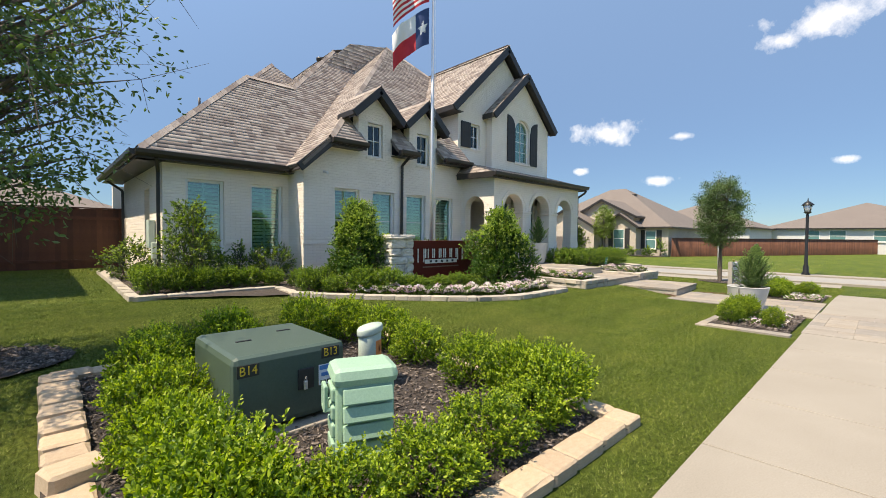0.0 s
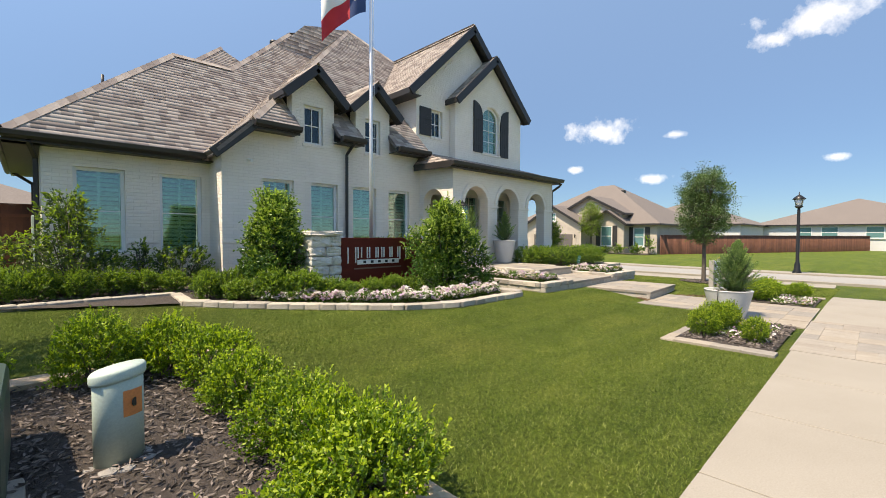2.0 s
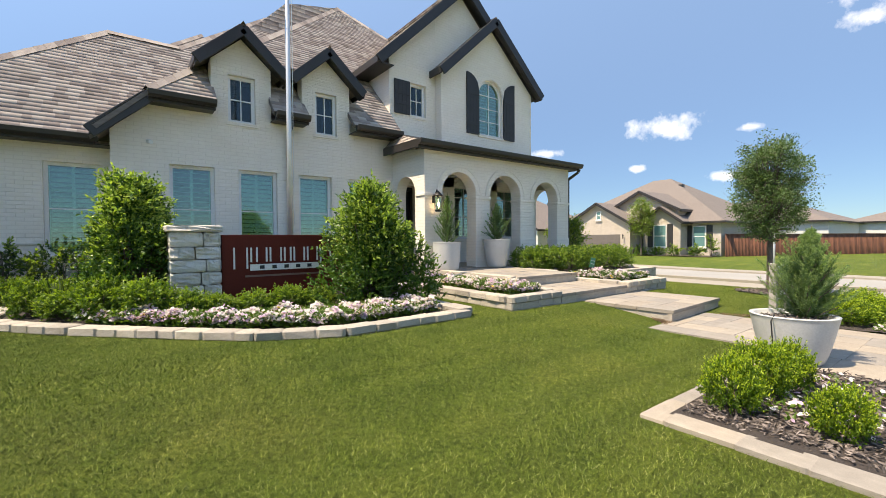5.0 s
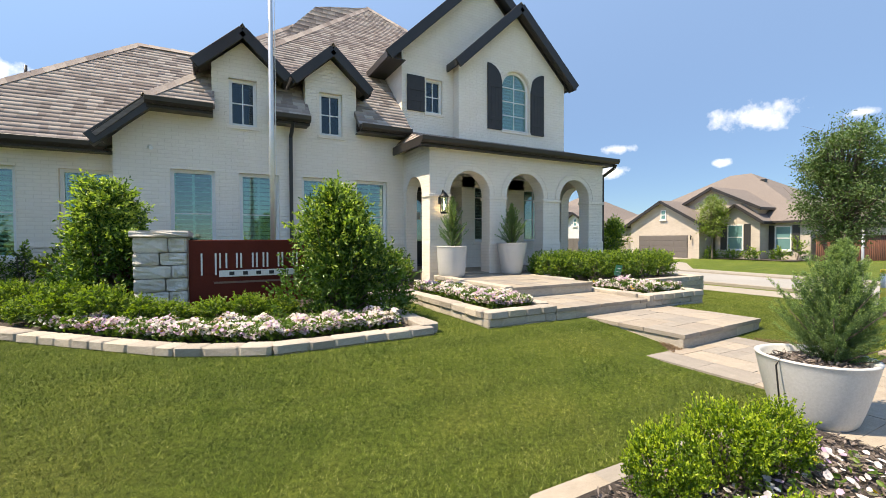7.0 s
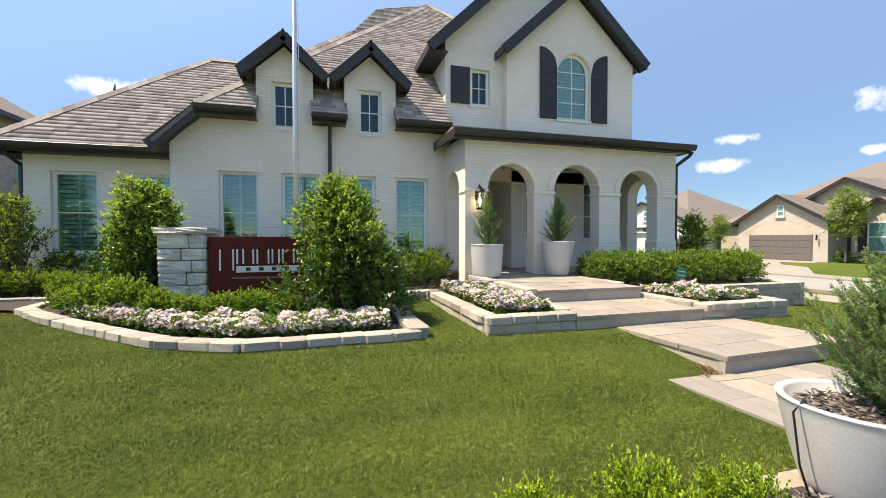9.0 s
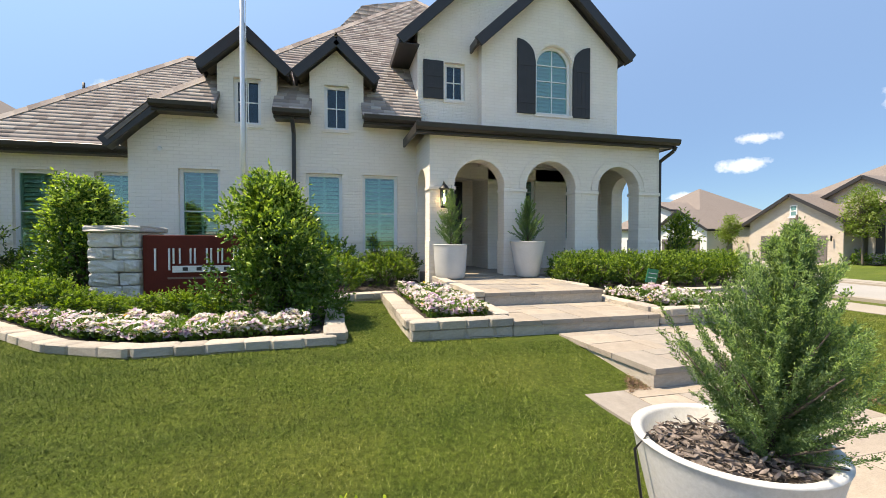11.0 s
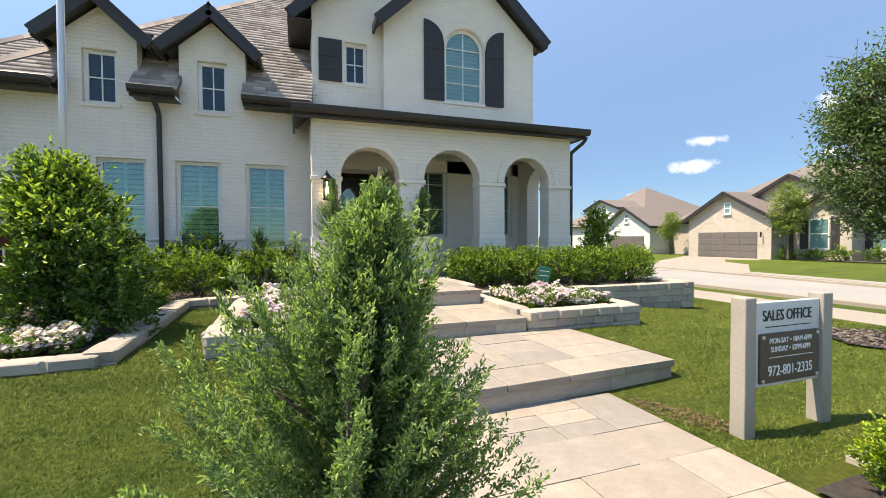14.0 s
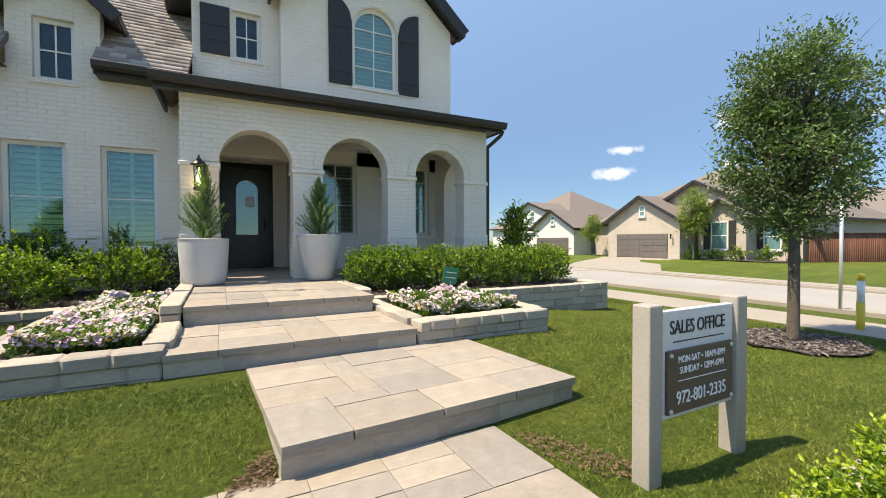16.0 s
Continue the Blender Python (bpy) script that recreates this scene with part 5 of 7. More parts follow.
def pave_area(parent, x0, x1, y0, y1, top, thick=0.06, cell=0.19):
    """Random ashlar of stone pavers on a grid of cells, with open joints."""
    nx_, ny_ = max(1, round((x1 - x0) / cell)), max(1, round((y1 - y0) / cell))
    cx, cy = (x1 - x0) / nx_, (y1 - y0) / ny_
    used = np.zeros((nx_, ny_), bool)
    for j in range(ny_):
        for i in range(nx_):
            if used[i, j]:
                continue
            for w, h in [[(3, 2), (2, 2), (2, 3), (2, 1), (3, 2)][k] for k in rng.permutation(5)] + [(2, 1), (1, 2), (1, 1)]:
                if i + w <= nx_ and j + h <= ny_ and not used[i:i + w, j:j + h].any():
                    break
            used[i:i + w, j:j + h] = True
            xa, xb, ya, yb = x0 + i * cx, x0 + (i + w) * cx, y0 + j * cy, y0 + (j + h) * cy
            xm, ym = (xa + xb) / 2, (ya + yb) / 2
            t = top(xm, ym) if callable(top) else top
            lay(parent, "paver", PAVER_SET, xm, ym, t - thick / 2 + rng.uniform(-0.002, 0.002), xb - xa - 0.005, yb - ya - 0.005, thick, 0)


def step_block(name, x0, x1, y0, y1, top, low, label):
    """A stone landing: core, riser blocks on its front and sides, and pavers on top."""
    ob = thing(name, ((x0 + x1) / 2, y0, low), label, "step")
    bm = bmesh.new()
    box(bm, x0 + 0.03, x1 - 0.03, y0 + 0.03, y1 - 0.01, low - 0.15, top - 0.008)
    part("core", bm, EDGE_STONE, ob)
    h = top - 0.05 - low
    stone_row(ob, RISER_SET, [(x0 + 0.02, y0 + 0.06), (x1 - 0.02, y0 + 0.06)], low - 0.02, h + 0.02, 0.08, 0.42, "riser", rise=False)
    stone_row(ob, RISER_SET, [(x0 + 0.06, y0 + 0.1), (x0 + 0.06, y1)], low - 0.02, h + 0.02, 0.08, 0.42, "riser", rise=False)
    stone_row(ob, RISER_SET, [(x1 - 0.06, y0 + 0.1), (x1 - 0.06, y1)], low - 0.02, h + 0.02, 0.08, 0.42, "riser", rise=False)
    pave_area(ob, x0, x1, y0, y1, top, 0.055)
    return ob


step_block("stone_step", 11.50, 13.47, 6.36, PF, 0.555, 0.35, "tan stone top landing leading to the porch")
step_block("stone_step", 11.44, 13.52, 5.21, 6.40, 0.36, 0.17, "tan stone middle step between the flower beds")
low_step = step_block("stone_step", 12.09, 14.15, 3.72, 5.22, 0.20, 0.03, "wide tan stone step set in the lawn")
low_step.rotation_euler = (0, 0, radians(3.2))
walkway = thing("stone_walkway", (12.3, 2.3, 0.0), "tan stone paver walk from the pavement to the steps", "walkway", kind="structure")


def walk_top(x, y):
    return 0.024


pave_area(walkway, 11.43, 13.38, 0.88, 3.72, walk_top)
pave_area(walkway, 10.78, 11.42, 0.88, 2.24, walk_top)
pave_area(walkway, 9.0, 11.72, -0.72, 0.87, lambda x, y: 0.014)
bm = bmesh.new()
box(bm, 11.45, 13.36, 0.9, 3.70, -0.1, 0.017)
box(bm, 10.8, 11.44, 0.9, 2.22, -0.1, 0.0165)
box(bm, 9.02, 11.70, -0.7, 0.88, -0.1, 0.006)
part("bedding", bm, SOIL_PALE, walkway)

# ---- planters ----


def planter(at, r_top, r_low, high, belly, label):
    ob = thing("planter_pot", at, label, "planter", "white planters")
    bm = bmesh.new()
    prof = []
    for i in range(13):
        s = i / 12
        prof.append((r_low + (r_top - r_low) * (s ** belly), high * s))
    t = 0.045
    prof[0] = (r_low * 0.92, 0.0)
    prof.insert(1, (r_low, 0.02))
    prof += [(r_top + 0.006, high + 0.008), (r_top - t * 0.5, high + 0.014), (r_top - t, high), (r_top - t - 0.01, high - 0.14), (0.02, high - 0.14)]
    lathe(bm, prof, 40, at)
    part("pot", bm, POT_WHITE, ob)
    bm = bmesh.new()
    lathe(bm, [(r_top - t - 0.012, high - 0.15), (r_top - t - 0.012, high - 0.09), (r_top * 0.5, high - 0.07), (0.01, high - 0.065)], 24, at)
    part("potting_soil", bm, MULCH_DARK, ob)
    return ob


planter((10.98, 1.96, 0.005), 0.37, 0.235, 0.495, 0.75, "large white conical planter holding a juniper beside the walk")
planter((11.62, 8.70, 0.56), 0.335, 0.27, 0.67, 0.45, "white straight-sided planter on the porch landing")
planter((13.30, 8.72, 0.56), 0.365, 0.23, 0.73, 0.85, "white tapered planter on the porch landing")
chips("bark_mulch_planter", [(10.98 + 0.30 * math.cos(a), 1.96 + 0.30 * math.sin(a)) for a in np.linspace(0, 6.0, 14)], 900, lambda x, y: 0.445, "dark bark mulch in the white planter", 0.05)
bm = bmesh.new()
tube(bm, [(10.70, 2.02, 0.45), (10.64, 2.03, 0.53), (10.585, 2.04, 0.47), (10.62, 2.03, 0.2), (10.68, 2.02, 0.03)], 0.006, 6)
single("drip_tube", bm, LAMP_BLACK, "thin black irrigation tube over the planter rim", "tube")


def juniper(at, high, r, sprays, label, lean=(0, 0), fine=0.02, dense=1.0, set_=9, sweep=0.0):
    """An upright juniper: a stem and many feathery plumes that point up and out, each set with short side twigs of scale leaves."""
    ob = thing("juniper", at, label, "shrub", "junipers")
    bm = bmesh.new()
    tube(bm, [(0, 0, 0), (lean[0] * 0.5, lean[1] * 0.5, high * 0.5), (lean[0], lean[1], high * 0.97)], [0.022, 0.014, 0.004], 6)
    pts, ways, far = [], [], []
    for k in range(sprays):
        s = ((k + rng.random()) / sprays) ** 0.95
        a = k * 2.39996 + rng.normal() * 0.3
        fat = (1 - s) ** 1.25 * min(1.0, 0.85 + 2.4 * s)
        reach = r * fat * rng.uniform(0.45, 1.12) + 0.015
        base = np.array([lean[0] * s, lean[1] * s, high * s * 0.88])
        d = np.array([math.cos(a), math.sin(a), rng.uniform(0.3, 1.2) + 1.3 * s])
        if sweep and rng.random() < sweep and s < 0.7:
            d, reach = np.array([1.0, -0.45 + 0.5 * rng.normal(), rng.uniform(0.45, 0.95)]), reach * rng.uniform(0.85, 1.15)
        d /= np.linalg.norm(d)
        ln = min(reach / max(0.35, math.hypot(d[0], d[1])), (high * 1.0 - base[2]) / max(d[2], 0.2) + 0.03)
        twigs = max(4, int(ln / 0.016 * dense))
        for q in range(twigs):
            u = (q + 1) / twigs
            root = base + d * ln * u + np.array([0, 0, 0.12 * ln * u * u])
            td = unit((d * 1.3 + (0, 0, 0.5) + 0.5 * rng.normal(size=3))[None])[0]
            tl = 0.062 * (1.2 - 0.75 * u) * rng.uniform(0.7, 1.3)
            m = set_
            w = np.linspace(0.1, 1, m)[:, None]
            pts.append(root + td * tl * w + rng.normal(size=(m, 3)) * 0.0045)
            ways.append(np.tile(td, (m, 1)))
            far.append(np.full(m, 0.3 + 0.7 * u) * w[:, 0] ** 0.3)
        if k % 5 == 0:
            tube(bm, [tuple(base), tuple(base + d * ln * 0.8)], [0.008, 0.003], 4)
    st = new("stem", mesh_of(bm, "juniper_stem", BARK))
    st.parent = ob
    crown_parts(ob, "juniper", np.concatenate(pts), np.concatenate(ways), np.concatenate(far), fine, JUNIPER_LEAF, JUNIPER_FRESH, 0.34, 0.72)
    return ob


juniper((11.10, 1.90, 0.40), 1.06, 0.41, 460, "feathery green juniper in the white planter by the walk", (0.10, -0.03), 0.012, 1.5, 15, 0.22)
juniper((11.62, 8.70, 1.14), 1.32, 0.36, 130, "upright juniper in a white planter on the porch", (0.03, 0), 0.021, 1.1)
juniper((13.30, 8.72, 1.20), 1.12, 0.38, 130, "broad juniper in a white planter on the porch", (0, 0), 0.021, 1.1)

# ---- shrubs ----
box_kinds = [shrub("box_shrub", (0.72, 1.85 + 0.0 * k, 0.05), 0.36 + 0.03 * k, 0.36, 0.24 + 0.02 * k, 8400, 0.027, BOX_LEAF, "bright green clipped box shrub round the utility boxes", 16, 0.9, fresh=BOX_FRESH, group="box shrubs round the utility boxes") for k in range(3)]
BOX_AT = [(1.25, 1.80), (1.8, 1.78), (2.35, 1.82), (2.9, 1.85), (3.3, 2.25), (3.28, 2.8), (3.26, 3.6), (3.22, 4.2), (0.75, 2.45), (0.72, 3.0), (0.78, 3.6), (0.82, 4.2), (1.0, 4.68), (1.6, 4.72), (2.45, 4.7), (2.95, 4.66)]
box_kinds[1].location = (3.3, 1.9, 0.05)
box_kinds[2].location = (0.70, 2.0, 0.05)
for i, (x, y) in enumerate(BOX_AT):
    c = copy_thing(box_kinds[i % 3], pose(x, y, ground_z(x, y) + 0.03, 0, 0, 70 * i))
    c.scale = (0.85, 0.85, rng.uniform(0.66, 0.8) if y < 2.0 else rng.uniform(0.85, 1.08))
deep_kinds = [shrub("hedge_shrub", (5.2, 7.72, 0.28), 0.29 + 0.02 * k, 0.28, 0.26, 4200, 0.040, HEDGE_LEAF, "small dense green shrub in the planting bed", 18, 1.0, group="low shrubs in the beds") for k in range(2)]
deep_kinds[1].location = (5.65, 7.4, 0.27)
for i, (x, y) in enumerate([(6.08, 7.25), (6.45, 7.2), (6.95, 7.1), (7.38, 7.0), (7.8, 6.9), (4.75, 8.15), (4.4, 8.6), (1.75, 9.85), (2.2, 9.95), (2.7, 9.9), (3.2, 9.95), (3.65, 9.95), (4.1, 9.8), (4.55, 9.35), (4.95, 8.9), (1.8, 10.6), (1.8, 11.4), (8.9, 7.4), (9.0, 8.0), (2.5, 10.4)]):
    c = copy_thing(deep_kinds[i % 2], pose(x, y, ground_z(x, y) + 0.04, 0, 0, 50 * i))
    c.scale = (rng.uniform(0.72, 0.9),) * 2 + (rng.uniform(0.58, 0.74) if y < 8.3 else rng.uniform(0.75, 1.0),)
for i, (x, y, s) in enumerate([(9.0, 1.84, 0.82), (9.5, 1.80, 0.86), (9.86, 1.72, 0.74), (9.02, 1.24, 0.7)]):
    c = copy_thing(box_kinds[i % 3], pose(x, y, 0.03, 0, 0, 80 * i))
    c.scale = (s * 0.70, s * 0.70, s)
for i, (x, y, s) in enumerate([(13.85, 2.0, 1.0), (14.4, 1.95, 1.05), (14.95, 2.0, 1.0), (15.1, 1.4, 0.9)]):
    c = copy_thing(box_kinds[i % 3], pose(x, y, 0.02, 0, 0, 80 * i))
    c.scale = (s * 0.9, s * 0.9, s * 0.78)


def cone_shrub(name, at, r, high, leaves, size, mat, label, fresh=None, open_=1.0):
    """A tall leafy shrub of uneven outline: many limbs, each with a loose head of leafy shoots."""
    ob = thing(name, at, label, "shrub")
    bm = bmesh.new()
    pts, ways, far = [], [], []
    heads = 34
    for k in range(heads):
        s = (k + 0.5) / heads
        a = k * 2.39996 + 0.5 * rng.normal()
        rr = r * (1 - s ** 1.5) ** 0.6 * rng.uniform(0.25, 0.9)
        c = np.array([rr * math.cos(a), rr * math.sin(a), 0.10 + high * 0.84 * s])
        cr_ = 0.20 * (1 - 0.3 * s) * rng.uniform(0.7, 1.5) * (r / 0.62) * open_
        p, w, u = shoots(leaves // heads // 10, 10, cr_, cr_, cr_ * 1.1, size * 3.2, 0.75, 5)
        pts.append(p + c)
        ways.append(w + unit(np.array([c[0], c[1], 0.01])[None])[0] * 0.25)
        far.append(u)
        tube(bm, [(0.1 * c[0], 0.1 * c[1], 0), (0.6 * c[0], 0.6 * c[1], c[2] * 0.6), tuple(c)], [0.016, 0.012, 0.004], 5)
    st = new("stem", mesh_of(bm, name + "_stem", BARK))
    st.parent = ob
    # glossy shrubs: lighter leaves start higher, a bright sunlit top put into colour
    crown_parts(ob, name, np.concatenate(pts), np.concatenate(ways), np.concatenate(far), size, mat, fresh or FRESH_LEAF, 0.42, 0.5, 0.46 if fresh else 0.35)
    return ob


cone_shrub("tall_shrub", (8.60, 6.74, 0.25), 0.90, 1.92, 30000, 0.060, MAGNOLIA_LEAF, "tall glossy broadleaf shrub in front of the sign", MAGNOLIA_FRESH_LIT)
cone_shrub("tall_shrub", (5.56, 8.46, 0.28), 0.74, 2.0, 26000, 0.060, MAGNOLIA_LEAF, "tall glossy broadleaf shrub beside the stone pier", MAGNOLIA_FRESH_LIT)
cone_shrub("tall_shrub", (2.62, 10.6, 0.35), 0.80, 1.85, 6000, 0.065, VIBURNUM_LEAF, "loose olive-green shrub in front of the windows")
cone_shrub("tall_shrub", (18.25, 9.9, 0.1), 0.55, 1.95, 5500, 0.07, HEDGE_LEAF, "dark broadleaf shrub at the porch corner")
shrub("shrub", (1.75, 12.6, 0.35), 0.55, 0.6, 0.50, 2900, 0.055, VIBURNUM_LEAF, "rounded olive shrub at the house corner", 14, 0.6)
shrub("shrub", (4.55, 11.0, 0.35), 0.62, 0.42, 0.45, 2800, 0.055, VIBURNUM_LEAF, "dark rounded shrub under the window", 14, 0.6)
shrub("shrub", (3.2, 11.2, 0.35), 0.4, 0.35, 0.42, 1700, 0.055, HEDGE_LEAF, "dark rounded shrub under the window", 14, 0.6)
shrub("shrub", (9.25, 10.1, 0.35), 0.75, 0.45, 0.50, 3600, 0.06, MAGNOLIA_LEAF, "variegated broadleaf shrub below the windows", 14, 0.6)
shrub("shrub", (7.6, 10.1, 0.35), 0.9, 0.4, 0.48, 3600, 0.06, VIBURNUM_LEAF, "olive shrub below the windows", 14, 0.6)
shrub("shrub", (10.85, 10.25, 0.35), 0.45, 0.3, 0.40, 1800, 0.05, VIBURNUM_LEAF, "dark wispy shrub beside the porch", 14, 0.8)
shrub("hedge_shrub", (10.45, 9.65, 0.38), 0.62, 0.48, 0.36, 4600, 0.045, HEDGE_LEAF, "rounded clipped shrub beside the porch", 16, 0.9)
shrub("hedge_shrub", (9.45, 9.0, 0.35), 0.62, 0.5, 0.36, 4600, 0.045, HEDGE_LEAF, "rounded clipped shrub in the house bed", 16, 0.9)
shrub("hedge_shrub", (8.75, 8.5, 0.35), 0.45, 0.5, 0.38, 3600, 0.05, MAGNOLIA_LEAF, "leafy shrub in the house bed", 16, 0.9)
for x, y in ((3.78, 11.15), (10.28, 10.4), (6.75, 9.9)):
    shrub("columnar_shrub", (x, y, 0.35), 0.13, 0.13, 0.55 if y > 10 else 0.52, 750, 0.05, VIBURNUM_LEAF, "narrow upright dark shrub against the wall", 8, 2.0)
HEDGE_SPOTS = [(14.05, 8.35), (14.65, 8.25), (15.25, 8.2), (15.85, 8.15), (16.45, 8.1), (17.05, 8.0), (17.5, 7.9), (14.3, 7.75), (15.0, 7.65), (15.7, 7.6), (16.4, 7.55), (17.05, 7.5)]
hedge_one = shrub("hedge_shrub", (13.95, 7.9, 0.44), 0.42, 0.42, 0.32, 3000, 0.045, HEDGE_LEAF, "clipped green hedge plant in front of the porch", 16, 1.0, group="porch hedge")
for i, (x, y) in enumerate(HEDGE_SPOTS):
    copy_thing(hedge_one, pose(x, y, 0.44 + rng.uniform(-0.03, 0.02), 0, 0, 60 * i))
# strappy clump
clump = thing("strappy_clump", (4.75, 8.75, 0.28), "strappy blue-green grass clump in the bed", "plant")
n = 260
a = rng.random(n) * math.tau
me = leaf_cloud("strappy_leaves", np.column_stack([0.08 * np.cos(a), 0.08 * np.sin(a), np.zeros(n)]), np.column_stack([np.cos(a) * 0.7, np.sin(a) * 0.7, np.ones(n)]), 0.46, VIBURNUM_LEAF, 0.06, 0.02, 0.25)
o = new("leaves", me)
o.parent = clump


def flowers(name, poly, n, z, label, high=0.19):
    """Bedding pansies: green foliage and many small round blossoms, in low mounds."""
    ob = thing(name, (sum(p[0] for p in poly) / len(poly), sum(p[1] for p in poly) / len(poly), z(*poly[0])), label, "flowers", kind="stuff")
    o_ = np.array(origin_of(ob))
    base = scatter(poly, n)
    hz = np.array([high * (0.62 + 0.55 * noise.noise(Vector((x * 5, y * 5, 0)))) for x, y in base])
    zz = np.array([z(x, y) for x, y in base])
    k = rng.random(len(base))
    tone = np.array([noise.noise(Vector((x * 1.7, y * 1.7, 3))) for x, y in base])
    for pname, sel, mat in (("white_blossoms", (k < 0.72) & (tone < 0.22) | (k < 0.4), PETAL), ("lilac_blossoms", (k > 0.72) & (k < 0.985) | (tone > 0.22) & (k > 0.4) & (k < 0.9), PETAL_PINK), ("yellow_blossoms", k > 0.985, PETAL_YELLOW)):
        b, hh, gz = base[sel], hz[sel], zz[sel]
        v, f = [], []
        m = len(b)
        if not m:
            continue
        nor = unit(np.column_stack([0.5 * rng.normal(size=m), -0.35 + 0.5 * rng.normal(size=m), np.ones(m)]))
        s1 = unit(np.cross(nor, rng.normal(size=(m, 3))))
        s2 = np.cross(nor, s1)
        r = rng.uniform(0.014, 0.027, m)[:, None]
        c = np.column_stack([b, gz + hh * rng.uniform(0.55, 1.25, m)])
        ring = [c + r * (math.cos(i * math.tau / 6) * s1 + math.sin(i * math.tau / 6) * s2) * (1.0 if i % 2 else 0.85) + nor * r * 0.25 for i in range(6)]
        vv = np.stack([c] + ring, 1).reshape(-1, 3) - o_
        ix = np.arange(m)[:, None] * 7
        ff = np.concatenate([ix + [[0, i + 1, (i + 1) % 6 + 1]] for i in range(6)])
        q = new(pname, raw_mesh(pname, vv, ff, mat))
        q.parent = ob
        tagged(q, kind="stuff")
    g = scatter(poly, n)
    gz = np.array([z(x, y) for x, y in g])
    p = np.column_stack([g, gz + high * 0.78 * rng.random(len(g))]) - o_
    q = new("foliage", leaf_cloud(name + "_foliage", p, np.column_stack([rng.normal(size=(len(g), 2)), np.ones(len(g))]), 0.045, HEDGE_LEAF, 0.6))
    q.parent = ob
    tagged(q, kind="stuff")
    return ob


flowers("pansy_bed", [(4.95, 7.6), (6.0, 6.55), (6.68, 5.95), (7.45, 5.52), (9.1, 5.58), (9.1, 6.2), (7.55, 6.3), (6.9, 6.5), (6.2, 6.85), (5.3, 7.6)], 15000, lambda x, y: ground_z(x, y) + 0.07, "low white and lilac pansies along the sign bed")
flowers("pansy_bed", [(10.5, 5.52), (11.26, 5.52), (11.26, 8.3), (10.5, 8.3)], 10000, lambda x, y: 0.37, "low white and lilac pansies beside the steps")
flowers("pansy_bed", [(13.75, 5.5), (14.94, 5.5), (14.94, 6.75), (13.75, 6.75)], 7500, lambda x, y: 0.38, "low white and pink pansies beside the steps")
flowers("pansy_bed", [(13.5, 1.02), (14.6, 1.02), (14.6, 1.7), (13.5, 1.7)], 700, lambda x, y: 0.02, "white pansies in the bed by the walk", 0.1)
flowers("pansy_bed", [(9.0, 1.1), (10.4, 1.1), (10.4, 1.75), (9.0, 1.75)], 200, lambda x, y: 0.02, "few white pansies by the planter", 0.1)

# ---- monument sign ----
sign = thing("monument_sign", (7.0, 7.8, 0.25), "rust-brown monument sign with a white limestone pier", "sign")
pier = thing("stone_pier", (6.28, 8.2, 0.2), "white chopped limestone pier with a flat cap beside the sign", "pier")
z = 0.15
while z < 1.42:
    h = rng.uniform(0.13, 0.2)
    h = min(h, 1.44 - z)
    if 1.44 - z - h < 0.08:
        h = 1.44 - z
    cut = rng.uniform(0.2, 0.5)
    for a, b in ((5.95, 5.95 + cut), (5.95 + cut, 6.61)):
        lay(pier, "stone", LIME_SET, (a + b) / 2, 8.20, z + h / 2, b - a - 0.004, 1.0, h - 0.004, 0)
    z += h
lay(pier, "cap", LIME_SET, 6.28, 8.20, 1.49, 0.74, 1.08, 0.10, 0)
bm = bmesh.new()
box(bm, 6.625, 8.85, 7.78, 7.90, 0.42, 1.40, 0.008)
part("panel", bm, SIGN_WOOD, sign)
bm = bmesh.new()
box(bm, 5.42, 5.935, 8.52, 8.64, 0.42, 1.40, 0.008)
part("panel", bm, SIGN_WOOD, sign)
# the maker's name as plain raised blocks
x = 6.78
for wd, tall in ((0.21, 0.34), (0.05, 0.24), (0.17, 0.24), (0.19, 0.24), (0.12, 0.24), (0.19, 0.24), (0.19, 0.24), (0.20, 0.30)):
    for u in (x, x + wd - 0.024) if wd > 0.1 else (x,):
        bm = bmesh.new()
        box(bm, u, u + 0.024, 7.755, 7.779, 1.21 - tall, 1.20, 0.003)
        part("raised_bar", bm, LETTER, sign, "plain pale raised bar")
    x += wd + 0.035
bm = bmesh.new()
box(bm, 7.02, 8.12, 7.757, 7.779, 0.835, 0.935, 0.004)
part("name_bar", bm, LETTER, sign, "plain pale bar")
for k in range(5):
    bm = bmesh.new()
    u = 7.16 + 0.19 * k
    box(bm, u, u + 0.07, 7.752, 7.758, 0.86, 0.915)
    part("dark_block", bm, LABEL_BLACK, sign)
bm = bmesh.new()
box(bm, 6.95, 8.2, 7.772, 7.779, 0.735, 0.765)
part("tagline_bar", bm, TAGLINE, sign)
bm = bmesh.new()
tube(bm, [(6.75, 7.45, 0.25), (6.75, 7.45, 0.36)], 0.02)
tube(bm, [(6.75, 7.4, 0.36), (6.75, 7.53, 0.42)], [0.05, 0.06])
single("spotlight", bm, LAMP_BLACK, "small black ground spotlight below the sign", "lamp")

# ---- flagpole and flags ----
pole = thing("flagpole", (7.88, 8.50, 0.3), "tall brushed aluminium flagpole behind the sign", "flagpole")
bm = bmesh.new()
tube(bm, [(7.88, 8.5, 0.25), (7.88, 8.5, 3.5), (7.88, 8.5, 9.8)], [0.048, 0.044, 0.028], 14)
part("shaft", bm, METAL_POLE, pole)
bm = bmesh.new()
lathe(bm, [(0.10, 0.0), (0.10, 0.05), (0.05, 0.09)], 16, (7.88, 8.5, 0.3))
part("collar", bm, METAL_POLE, pole)
bm = bmesh.new()
